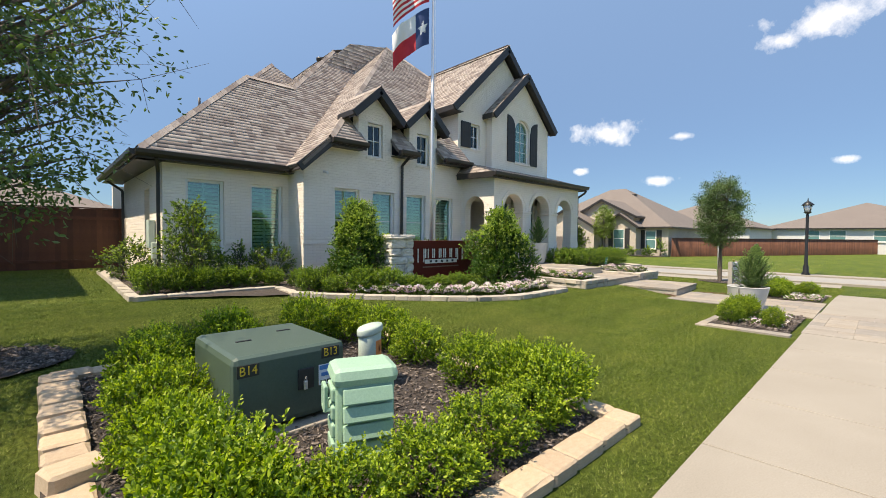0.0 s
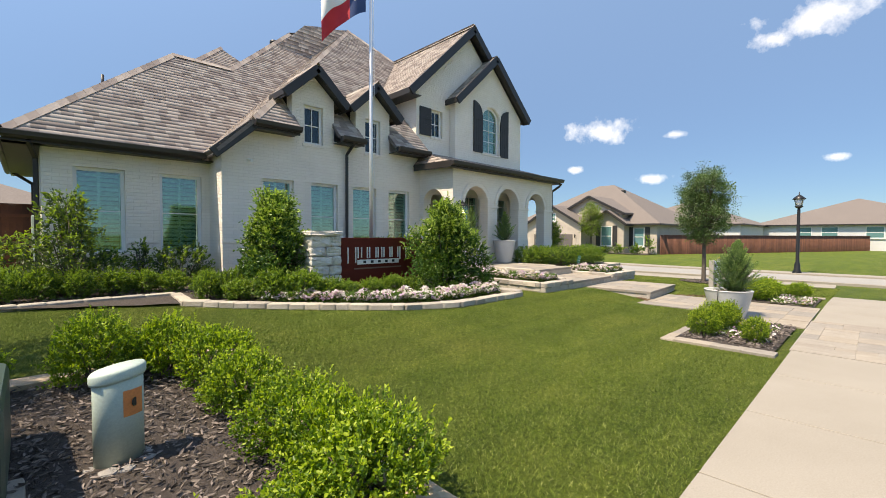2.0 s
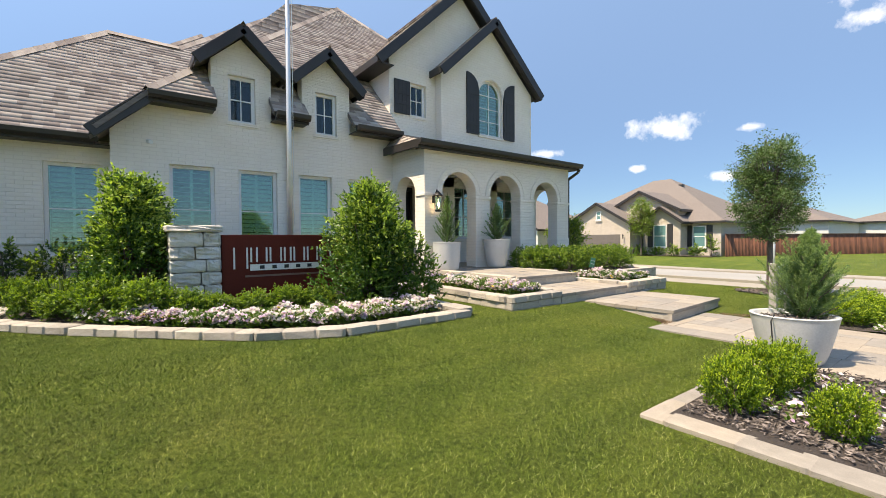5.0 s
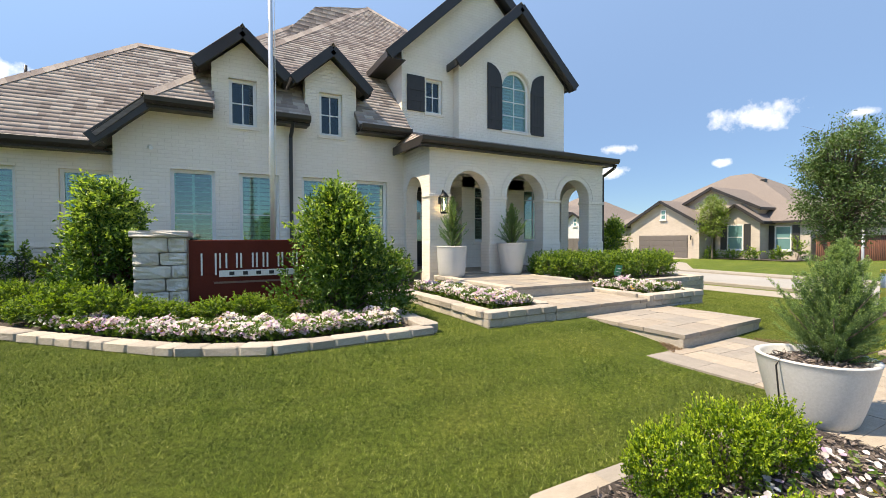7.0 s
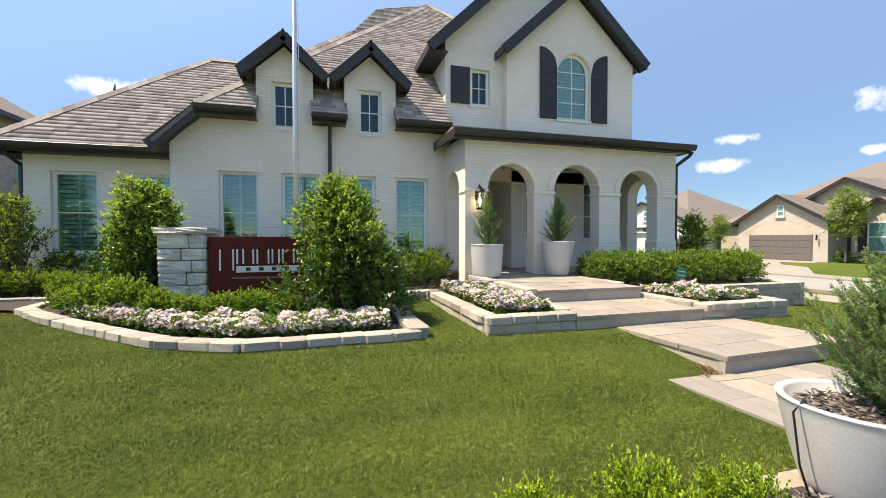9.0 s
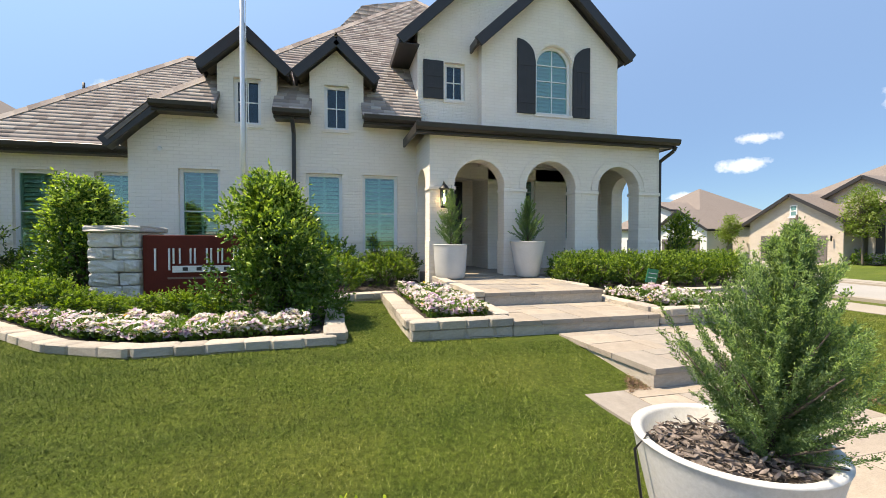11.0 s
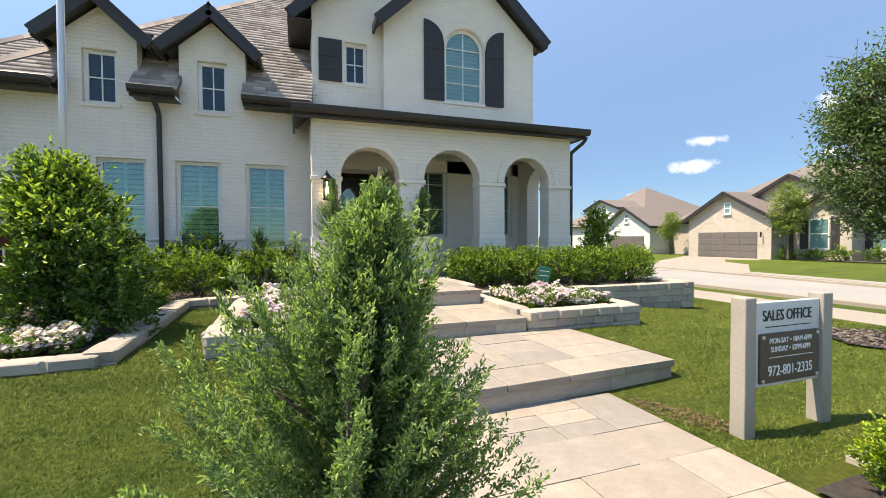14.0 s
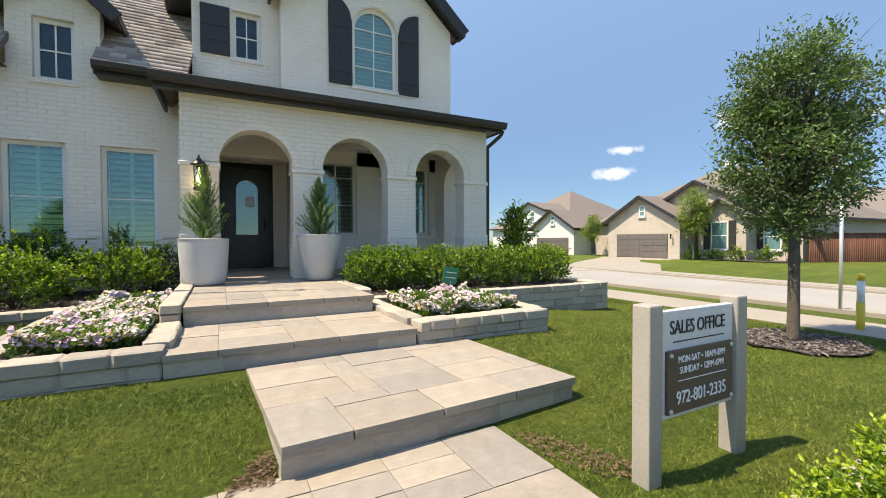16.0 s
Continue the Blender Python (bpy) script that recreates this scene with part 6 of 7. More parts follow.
bmesh.ops.create_uvsphere(bm, u_segments=14, v_segments=8, radius=0.07, matrix=pose(7.88, 8.5, 9.86))
part("ball", bm, METAL_POLE, pole, smooth=True)
bm = bmesh.new()
tube(bm, [(7.94, 8.47, 1.6), (7.945, 8.465, 5.0), (7.92, 8.48, 9.7)], 0.006, 5)
part("halyard", bm, LABEL_WHITE, pole)


def cloth(name, hoist_z, high, fly, colour_of, mats, label, way, droop):
    """A waving flag: u along the fly, v up the hoist."""
    ob = thing(name, (7.88, 8.5, hoist_z - high), label, "flag")
    bm = bmesh.new()
    nu, nv = 42, 26
    grid = []
    for j in range(nv + 1):
        row = []
        for i in range(nu + 1):
            u, v = i / nu, j / nv
            wave = 0.10 * math.sin(7.5 * u + 1.6 * v) * u ** 0.6 + 0.05 * math.sin(13 * u - 2.5 * v) * u
            s = fly * (u - 0.13 * u * u)
            x = 7.88 - 0.14 + way[0] * s - way[1] * wave
            y = 8.5 + way[1] * s + way[0] * wave
            zz = hoist_z - high * (1 - v) - droop * u ** 1.5 - 0.05 * math.sin(5 * u)
            row.append(bm.verts.new((x, y, zz)))
        grid.append(row)
    for j in range(nv):
        for i in range(nu):
            f = bm.faces.new((grid[j][i], grid[j][i + 1], grid[j + 1][i + 1], grid[j + 1][i]))
            f.smooth = True
            f.material_index = colour_of((i + 0.5) / nu, (j + 0.5) / nv)
    part("cloth", bm, mats, ob)
    return ob


def lone(u, v):
    if u < 0.33:
        du, dv = (u - 0.165) * 1.5, v - 0.5
        r, a = math.hypot(du, dv), math.atan2(dv, du)
        k = abs(((a - math.pi / 2) / (math.tau / 5) + 0.5) % 1 - 0.5) * 2
        return 0 if r < 0.20 - 0.115 * k ** 0.8 else 2
    return 0 if v > 0.5 else 1


cloth("state_flag", 7.55, 0.95, 1.15, lone, [FLAG_WHITE, FLAG_RED, FLAG_BLUE], "red, white and blue one-star flag drooping from the pole", (-0.93, 0.37), 0.95)
cloth("striped_flag", 8.65, 0.95, 1.15, lambda u, v: (2 if u < 0.4 and v > 0.46 else (1 if int(v * 13) % 2 == 0 else 0)), [FLAG_WHITE, FLAG_RED, FLAG_BLUE], "red and white striped flag drooping above the other", (-0.93, 0.37), 0.95)

# ---- utility boxes ----
tr = thing("utility_transformer", (1.75, 3.8, 0.05), "dark green pad transformer with yellow-lettered labels, among box shrubs", "transformer")
bm = bmesh.new()
box(bm, 1.25, 2.25, 3.12, 4.45, 0.0, 0.075, 0.01)
part("pad", bm, CONCRETE, tr)
bm = bmesh.new()
box(bm, 1.33, 2.17, 3.55, 4.35, 0.07, 0.55, 0.035)
part("tank", bm, UTIL_DARK, tr)
bm = bmesh.new()
box(bm, 1.315, 2.185, 3.22, 4.30, 0.10, 0.585, 0.045)
part("hood", bm, UTIL_DARK, tr)
for x, y in ((1.55, 3.75), (1.95, 3.95)):
    bm = bmesh.new()
    box(bm, x - 0.06, x + 0.06, y - 0.012, y + 0.012, 0.583, 0.592, 0.003)
    part("lifting_tab", bm, LABEL_BLACK, tr)
bm = bmesh.new()
box(bm, 1.78, 1.91, 3.205, 3.225, 0.30, 0.44, 0.006)
lk = part("latch_recess", bm, LABEL_BLACK, tr)
bm = bmesh.new()
box(bm, 1.82, 1.85, 3.19, 3.21, 0.30, 0.36, 0.006)
tube(bm, [(1.825, 3.2, 0.36), (1.835, 3.19, 0.39), (1.845, 3.2, 0.36)], 0.005, 6)
part("padlock", bm, METAL_POLE, lk)
for text, u, v in (("B14", 1.42, 0.50), ("B13", 2.05, 0.52)):
    bm = bmesh.new()
    box(bm, u - 0.075, u + 0.075, 3.211, 3.219, v - 0.038, v + 0.038)
    lb = part("label_plate", bm, LABEL_BLACK, tr)
    writing("label_lettering", text, 0.08, (u, 3.209, v), LABEL_YELLOW, lb, deep=0.001)
for u0, u1, v0, v1, m in ((1.95, 2.14, 0.30, 0.44, LABEL_WHITE), (2.07, 2.15, 0.14, 0.21, LABEL_WHITE)):
    bm = bmesh.new()
    box(bm, u0, u1, 3.212, 3.219, v0, v1)
    wl_ = part("notice", bm, m, tr)
    bm = bmesh.new()
    if u1 - u0 > 0.15:
        box(bm, u0 + 0.005, u1 - 0.005, 3.209, 3.213, v1 - 0.035, v1 - 0.005)
        box(bm, u0 + 0.02, u1 - 0.06, 3.209, 3.213, v0 + 0.06, v0 + 0.085)
        part("notice_band", bm, LABEL_BLUE, wl_)
        bm = bmesh.new()
        box(bm, u0 + 0.10, u1 - 0.005, 3.2085, 3.2125, v1 - 0.005, v1 + 0.012)
        part("notice_stripe", bm, LABEL_ORANGE, wl_)
    for k in range(3):
        bmx = bmesh.new()
        w_ = (u1 - u0) / 4
        box(bmx, u0 + 0.012 + k * w_ * 1.2, u0 + 0.012 + k * w_ * 1.2 + w_, 3.209, 3.2125, v0 + 0.012, v0 + 0.032)
        part("text_bar", bmx, LABEL_BLACK, wl_)

tr.location += Vector((-0.215, -0.27, 0.0))
tr.scale = (1.0, 0.9, 1.13)

ug = thing("utility_pedestal", (1.97, 2.61, 0.04), "pale green ribbed plastic utility box in bark mulch", "utility box")
bm = bmesh.new()
m_ug = pose(1.97, 2.61, 0, 0, 0, -22)
box(bm, -0.19, 0.19, -0.14, 0.14, 0.02, 0.53, 0.035, m_ug)
part("body", bm, UTIL_PALE, ug)
for k in range(4):
    bm = bmesh.new()
    zz = 0.10 + 0.105 * k
    vs = box(bm, -0.15, 0.17, -0.165, -0.13, zz, zz + 0.085, 0.008)
    for v in bm.verts:
        if v.co.z < zz + 0.03:
            v.co.y -= 0.022
    bmesh.ops.transform(bm, matrix=m_ug, verts=bm.verts)
    part("rib", bm, UTIL_PALE, ug)
    bm = bmesh.new()
    box(bm, -0.215, -0.17, -0.10, 0.10, zz, zz + 0.08, 0.012, m_ug)
    part("rib", bm, UTIL_PALE, ug)
bm = bmesh.new()
for s0, s1 in (((-0.21, -0.05, 0.36), (-0.245, -0.05, 0.36)), ((-0.245, -0.05, 0.35), (-0.245, -0.05, 0.50)), ((-0.245, 0.05, 0.35), (-0.245, 0.05, 0.50)), ((-0.245, -0.06, 0.49), (-0.245, 0.06, 0.49)), ((-0.245, -0.06, 0.36), (-0.245, 0.06, 0.36))):
    bar(bm, m_ug @ Vector(s0), m_ug @ Vector(s1), 0.025, 0.025, (0.2, 0.1, 1) if s0[2] == s1[2] else (1, 0, 0), 0.006)
part("grip", bm, UTIL_PALE, ug)
bm = bmesh.new()
box(bm, -0.215, 0.215, -0.165, 0.165, 0.50, 0.60, 0.05, m_ug)
for v in bm.verts:
    if v.co.z > 0.575:
        v.co.z += 0.012
part("lid", bm, UTIL_PALE, ug)

ug.location += Vector((-0.254, -0.25, 0.0))
ug.scale = (1.0, 1.0, 1.1)

up = thing("utility_post", (2.36, 3.26, 0.04), "pale grey-green round utility post with an orange sticker", "utility box")
UP_AT = pose(2.36, 3.26, 0.04, 0, 0, 12) @ Matrix.Diagonal((1.22, 0.74, 1, 1))


def slanted(bm, low):
    """Tilt the top of the oval post and set it at its place."""
    for v in bm.verts:
        if v.co.z > low:
            v.co.z += 0.14 * v.co.x
    bmesh.ops.transform(bm, matrix=UP_AT, verts=bm.verts)


bm = bmesh.new()
lathe(bm, [(0.108, 0), (0.108, 0.54), (0.10, 0.55)], 32)
slanted(bm, 0.4)
part("body", bm, UTIL_GREY, up)
bm = bmesh.new()
lathe(bm, [(0.118, 0.535), (0.122, 0.55), (0.122, 0.59), (0.112, 0.605), (0.02, 0.61)], 32)
slanted(bm, 0.4)
part("cap", bm, UTIL_GREY, up)
bm = bmesh.new()
box(bm, -0.17, 0.17, -0.17, 0.17, -0.01, 0.022, 0.008, UP_AT)
part("foot_plate", bm, UTIL_GREY, up)
bm = bmesh.new()
n = 6
for i in range(n):
    a0, a1 = radians(-92 + 9 * i), radians(-92 + 9 * (i + 1))
    bm.faces.new([bm.verts.new(UP_AT @ Vector((0.1105 * math.cos(q), 0.1105 * math.sin(q), w))) for q, w in ((a0, 0.31), (a1, 0.31), (a1, 0.47), (a0, 0.47))])
st_ = part("sticker", bm, LABEL_ORANGE, up, "orange warning sticker")
bm = bmesh.new()
aa = radians(-65)
tube(bm, [UP_AT @ Vector((q * math.cos(aa), q * math.sin(aa), 0.39)) for q in (0.111, 0.115)], 0.026, 16)
part("dark_disc", bm, LABEL_BLACK, st_)
bm = bmesh.new()
for k in range(9):
    a = k * 2.4
    bmesh.ops.create_icosphere(bm, subdivisions=1, radius=rng.uniform(0.03, 0.055), matrix=pose(2.45 + 0.15 * math.cos(a), 3.36 + 0.15 * math.sin(a), 0.06) @ Matrix.Diagonal((1.2, 1, 0.6, 1)))
tagged(part("gravel", bm, SOIL_PALE, None), "pale stones round the foot of the post", "gravel", kind="stuff")

up.location += Vector((0.09, 0.10, 0.0))

# ---- sales sign ----
ss = thing("sales_sign", (14.05, 2.75, 0.0), "two-post sign with grey and brown panels on the lawn", "sign")
for x in (13.70, 14.44):
    bm = bmesh.new()
    box(bm, x - 0.05, x + 0.05, 2.70, 2.80, -0.1, 0.925, 0.008)
    part("post", bm, POST_TAUPE, ss)
bm = bmesh.new()
box(bm, 13.752, 14.388, 2.725, 2.765, 0.34, 0.885, 0.004)
bk = part("back_panel", bm, SIGN_GREY, ss)
bm = bmesh.new()
box(bm, 13.80, 14.36, 2.71, 2.728, 0.365, 0.685, 0.003)
br_ = part("brown_panel", bm, SIGN_BROWN, ss)
writing("panel_lettering", "SALES OFFICE", 0.10, (14.07, 2.722, 0.795), LABEL_BLACK, bk, deep=0.002, wide=0.78)
bm = bmesh.new()
box(bm, 13.86, 14.30, 2.7215, 2.7245, 0.722, 0.727)
part("underline", bm, LABEL_BLACK, bk)
writing("panel_lettering", "MON-SAT • 10AM-6PM", 0.05, (14.08, 2.707, 0.635), LABEL_WHITE, br_, deep=0.002, wide=0.82)
writing("panel_lettering", "SUNDAY • 12PM-6PM", 0.05, (14.08, 2.707, 0.58), LABEL_WHITE, br_, deep=0.002, wide=0.82)
writing("panel_lettering", "972-801-2335", 0.095, (14.08, 2.707, 0.44), LABEL_WHITE, br_, deep=0.002, wide=0.80)
bm = bmesh.new()
box(bm, 13.88, 14.30, 2.7065, 2.7095, 0.527, 0.531)
part("rule", bm, LABEL_WHITE, br_)
for x in (13.82, 14.34):
    for v in (0.385, 0.665):
        bm = bmesh.new()
        tube(bm, [(x, 2.709, v), (x, 2.70, v)], 0.011, 10)
        part("bolt", bm, METAL_POLE, br_)

ss.location += Vector((0.0, 0.11, -0.035))

tag = thing("lawn_tag", (14.78, 6.85, 0.38), "small green tag on a wire in the flower bed", "sign")
bm = bmesh.new()
tube(bm, [(14.78, 6.85, 0.3), (14.76, 6.84, 0.62)], 0.006, 6)
part("wire", bm, METAL_POLE, tag)
bm = bmesh.new()
box(bm, -0.13, 0.13, -0.004, 0.004, -0.12, 0.12, 0, pose(14.76, 6.83, 0.70, 8, 8, 10))
tp = part("plate", bm, GREEN_TAG, tag)
bm = bmesh.new()
for v in (0.045, -0.03):
    box(bm, -0.10, 0.10, -0.007, -0.004, v - 0.006, v + 0.006, 0, pose(14.76, 6.83, 0.70, 8, 8, 10))
part("white_line", bm, LABEL_WHITE, tp)

for line in ([(11.80, 3.62), (11.95, 3.68), (12.08, 3.66), (12.08, 4.0), (11.98, 3.90)], [(13.42, 3.30), (13.56, 2.98), (13.74, 2.86), (13.80, 3.02), (13.70, 3.30), (13.52, 3.56), (13.42, 3.6)]):
    chips("bare_soil", line, 700, 0.004, "worn patch of bare brown soil in the lawn", 0.026, SOIL_BROWN)

# ---- trees ----


def tree(name, at, trunk_r, fork, centre, radii, clumps, per, size, mat, label, bare=0, seed=1, clump_r=0.3, lean=(0, 0)):
    """A tree: tapered trunk, limbs that fork into branches, and leaves in many loose clumps with gaps between."""
    r_ = np.random.default_rng(seed)
    ob = thing(name, at, label, "tree")
    bm = bmesh.new()
    top = (lean[0], lean[1], centre[2] + radii[2] * 0.75)
    tube(bm, [(0, 0, -0.1), (0, 0, 0.12), (lean[0] * 0.3, lean[1] * 0.3, fork), (lean[0] * 0.7, lean[1] * 0.7, (fork + top[2]) / 2), top], [trunk_r * 1.5, trunk_r * 1.08, trunk_r * 0.9, trunk_r * 0.5, 0.01], 10)
    pts, ways = [], []
    for k in range(clumps):
        d = unit(r_.normal(size=(1, 3)))[0]
        rad = r_.random() ** 0.42
        c = np.array(centre) + d * rad * np.array(radii)
        s = np.clip((c[2] - fork) / (top[2] - fork), 0.0, 0.9) * 0.75
        root = np.array([lean[0] * s, lean[1] * s, fork + (top[2] - fork) * s * 0.8])
        mid = root * 0.5 + c * 0.5 + (0, 0, -0.06) + 0.06 * r_.normal(size=3)
        tube(bm, [tuple(root), tuple(mid), tuple(c)], [trunk_r * 0.28 + 0.004, trunk_r * 0.15 + 0.003, 0.003], 5, False)
        n = int(per * r_.uniform(0.5, 1.4))
        cl = clump_r * r_.uniform(0.6, 1.3)
        q = np.clip(r_.normal(size=(n, 3)), -1.5, 1.5) * (cl * 0.55, cl * 0.55, cl * 0.42)
        pts.append(c + q)
        ways.append(q + d * 0.15 + (0, 0, 0.02))
        for _ in range(3):
            e = c + r_.normal(size=3) * cl * 0.8
            tube(bm, [tuple(c), tuple(e)], [0.004, 0.0015], 4, False)
    for k in range(bare):
        a = r_.uniform(-1.2, 1.0)
        base = np.array(centre) + (radii[0] * 0.3 * math.cos(a), radii[1] * 0.3 * math.sin(a), r_.uniform(-0.2, 0.9) * radii[2])
        d = np.array([math.cos(a), math.sin(a), r_.uniform(-0.1, 0.5)])
        p = [base]
        for j in range(6):
            d = unit((d + 0.25 * r_.normal(size=3))[None])[0]
            p.append(p[-1] + d * radii[0] * 0.17)
            e = p[-1] + unit((d + 0.9 * r_.normal(size=3))[None])[0] * radii[0] * 0.22
            tube(bm, [tuple(p[-1]), tuple(e)], [0.005, 0.0015], 4, False)
            q = p[-1] + r_.normal(size=(3, 3)) * 0.05
            pts.append(q)
            ways.append(r_.normal(size=(3, 3)))
        tube(bm, [tuple(v) for v in p], [0.012, 0.010, 0.008, 0.006, 0.005, 0.003, 0.002], 5, False)
    tk = new("trunk", mesh_of(bm, name + "_trunk", BARK))
    tk.parent = ob
    cr = new("crown", leaf_cloud(name + "_crown", np.concatenate(pts), np.concatenate(ways), size, mat, 0.42, 0.12, 0.7))
    cr.parent = ob
    return ob


tree("live_oak", (18.2, 4.15, ground_z(18.2, 4.15)), 0.065, 1.25, (0, 0, 2.62), (0.78, 0.78, 1.30), 210, 150, 0.052, OAK_LEAF, "young live oak with an oval crown in a mulch ring", 0, 3, 0.24)
tree("live_oak", (-0.68, 6.0, 0.16), 0.12, 1.5, (0, 0, 3.4), (1.75, 1.75, 2.1), 200, 85, 0.068, OAK_LEAF, "spreading live oak with sparse bare twigs on the lawn", 16, 11, 0.42)
tree("sapling", (40.4, 19.2, -0.22), 0.06, 1.3, (0, 0, 3.2), (1.0, 1.0, 1.6), 90, 42, 0.16, SAPLING_LEAF, "thin young tree on the lawn across the street", 0, 5, 0.4)
tree("sapling", (41.2, 29.0, -0.22), 0.05, 1.0, (0, 0, 2.4), (0.8, 0.8, 1.3), 60, 36, 0.16, SAPLING_LEAF, "thin young tree beside the white house", 0, 6, 0.4)

# ---- street furniture ----
lp = thing("street_lamp", (29.7, 2.9, ground_z(29.7, 2.9)), "black post-top street lamp beside the far kerb", "street lamp")
b0 = ground_z(29.7, 2.9)
bm = bmesh.new()
lathe(bm, [(0.19, -0.1), (0.19, 0.1), (0.13, 0.22), (0.12, 0.5), (0.075, 0.62), (0.065, 3.2), (0.05, 3.3)], 16, (29.7, 2.9, b0))
part("post", bm, LAMP_BLACK, lp)
bm = bmesh.new()
lathe(bm, [(0.05, 3.28), (0.16, 3.36), (0.17, 3.40), (0.10, 3.41)], 8, (29.7, 2.9, b0))
lathe(bm, [(0.27, 3.74), (0.27, 3.77), (0.12, 3.92), (0.03, 3.97), (0.015, 4.12)], 8, (29.7, 2.9, b0))
for k in range(4):
    a = math.pi / 4 + k * math.pi / 2
    tube(bm, [(29.7 + 0.15 * math.cos(a), 2.9 + 0.15 * math.sin(a), b0 + 3.4), (29.7 + 0.24 * math.cos(a), 2.9 + 0.24 * math.sin(a), b0 + 3.75)], 0.015, 5)
lt = part("lantern", bm, LAMP_BLACK, lp)
bm = bmesh.new()
lathe(bm, [(0.12, 3.41), (0.21, 3.74)], 8, (29.7, 2.9, b0))
part("lantern_glass", bm, LABEL_WHITE, lt)
bo = thing("marker_post", (20.1, 4.13, ground_z(20.1, 4.13)), "yellow utility marker post beside the pavement", "post")
b0 = ground_z(20.1, 4.13)
bm = bmesh.new()
lathe(bm, [(0.05, -0.1), (0.05, 0.42)], 14, (20.1, 4.13, b0))
part("base", bm, YELLOW, bo)
bm = bmesh.new()
lathe(bm, [(0.045, 0.42), (0.045, 0.74)], 14, (20.1, 4.13, b0))
part("sleeve", bm, LABEL_WHITE, bo)
bm = bmesh.new()
lathe(bm, [(0.05, 0.74), (0.05, 0.82), (0.03, 0.84)], 14, (20.1, 4.13, b0))
part("cap", bm, YELLOW, bo)
bm = bmesh.new()
b0 = ground_z(22.8, 5.3)
tube(bm, [(22.8, 5.3, b0 - 0.1), (22.8, 5.3, b0 + 2.3)], 0.032, 10)
single("signpost", bm, METAL_POLE, "plain galvanised sign post beside the kerb", "post")

# ---- fences ----


def fence(line, high, label, mat, near, group="", wide=0.14):
    """A board fence: pickets side by side with a rail and cap, following the ground."""
    ob = thing("wooden_fence", (line[0][0], line[0][1], ground_z(*line[0])), label, "fence")
    o_ = origin_of(ob)
    verts, faces = [], []
    for (xa, ya), (xb, yb) in zip(line, line[1:]):
        span = math.hypot(xb - xa, yb - ya)
        n_ = max(1, int(span / wide))
        d = Vector(((xb - xa) / span, (yb - ya) / span, 0))
        s = Vector((-d.y, d.x, 0))
        if near:
            bm = bmesh.new()
            box(bm, -wide / 2 - 0.004, wide / 2 + 0.004, -0.01, 0.01, -0.05, high, 0.004)
            pm = mesh_of(bm, "picket", mat)
        for i in range(n_):
            p = Vector((xa, ya, 0)) + d * (i + 0.5) * span / n_
            gz = ground_z(p.x, p.y) + rng.uniform(-0.012, 0.012)
            if near:
                q = new("picket", pm)
                q.parent = ob
                q.location = Vector((p.x, p.y, gz)) - o_
                q.rotation_euler = (0, 0, math.atan2(d.y, d.x))
            else:
                k = len(verts)
                for du, dn, dz in ((-1, -1, 0), (1, -1, 0), (1, 1, 0), (-1, 1, 0), (-1, -1, 1), (1, -1, 1), (1, 1, 1), (-1, 1, 1)):
                    v = p + d * du * (wide / 2 - 0.006) + s * dn * 0.012 - o_
                    verts.append((v.x, v.y, gz - o_.z + dz * high))
                faces += [(k, k + 1, k + 5, k + 4), (k + 1, k + 2, k + 6, k + 5), (k + 2, k + 3, k + 7, k + 6), (k + 3, k, k + 4, k + 7), (k + 4, k + 5, k + 6, k + 7)]
        za, zb = ground_z(xa, ya), ground_z(xb, yb)
        bm = bmesh.new()
        bar(bm, (xa, ya, za + high + 0.02), (xb, yb, zb + high + 0.02), 0.10, 0.035)
        part("cap_rail", bm, mat, ob)
        for v in (0.25, high - 0.3):
            bm = bmesh.new()
            bar(bm, Vector((xa, ya, za + v)) + s * 0.03, Vector((xb, yb, zb + v)) + s * 0.03, 0.04, 0.09)
            part("rail", bm, mat, ob)
    if not near:
        q = new("picket_rest", raw_mesh("picket_rest", verts, faces, mat))
        q.parent = ob
        tagged(q, kind="stuff")
    return ob


fence([(2.25, 17.5), (-2.45, 17.55)], 1.9, "dark stained board fence between two houses", FENCE_WOOD, True)
fence([(43.2, 13.9), (67.0, 3.6), (95, -8)], 1.75, "red-brown cedar board fence behind the far lawn", FENCE_FAR, False)

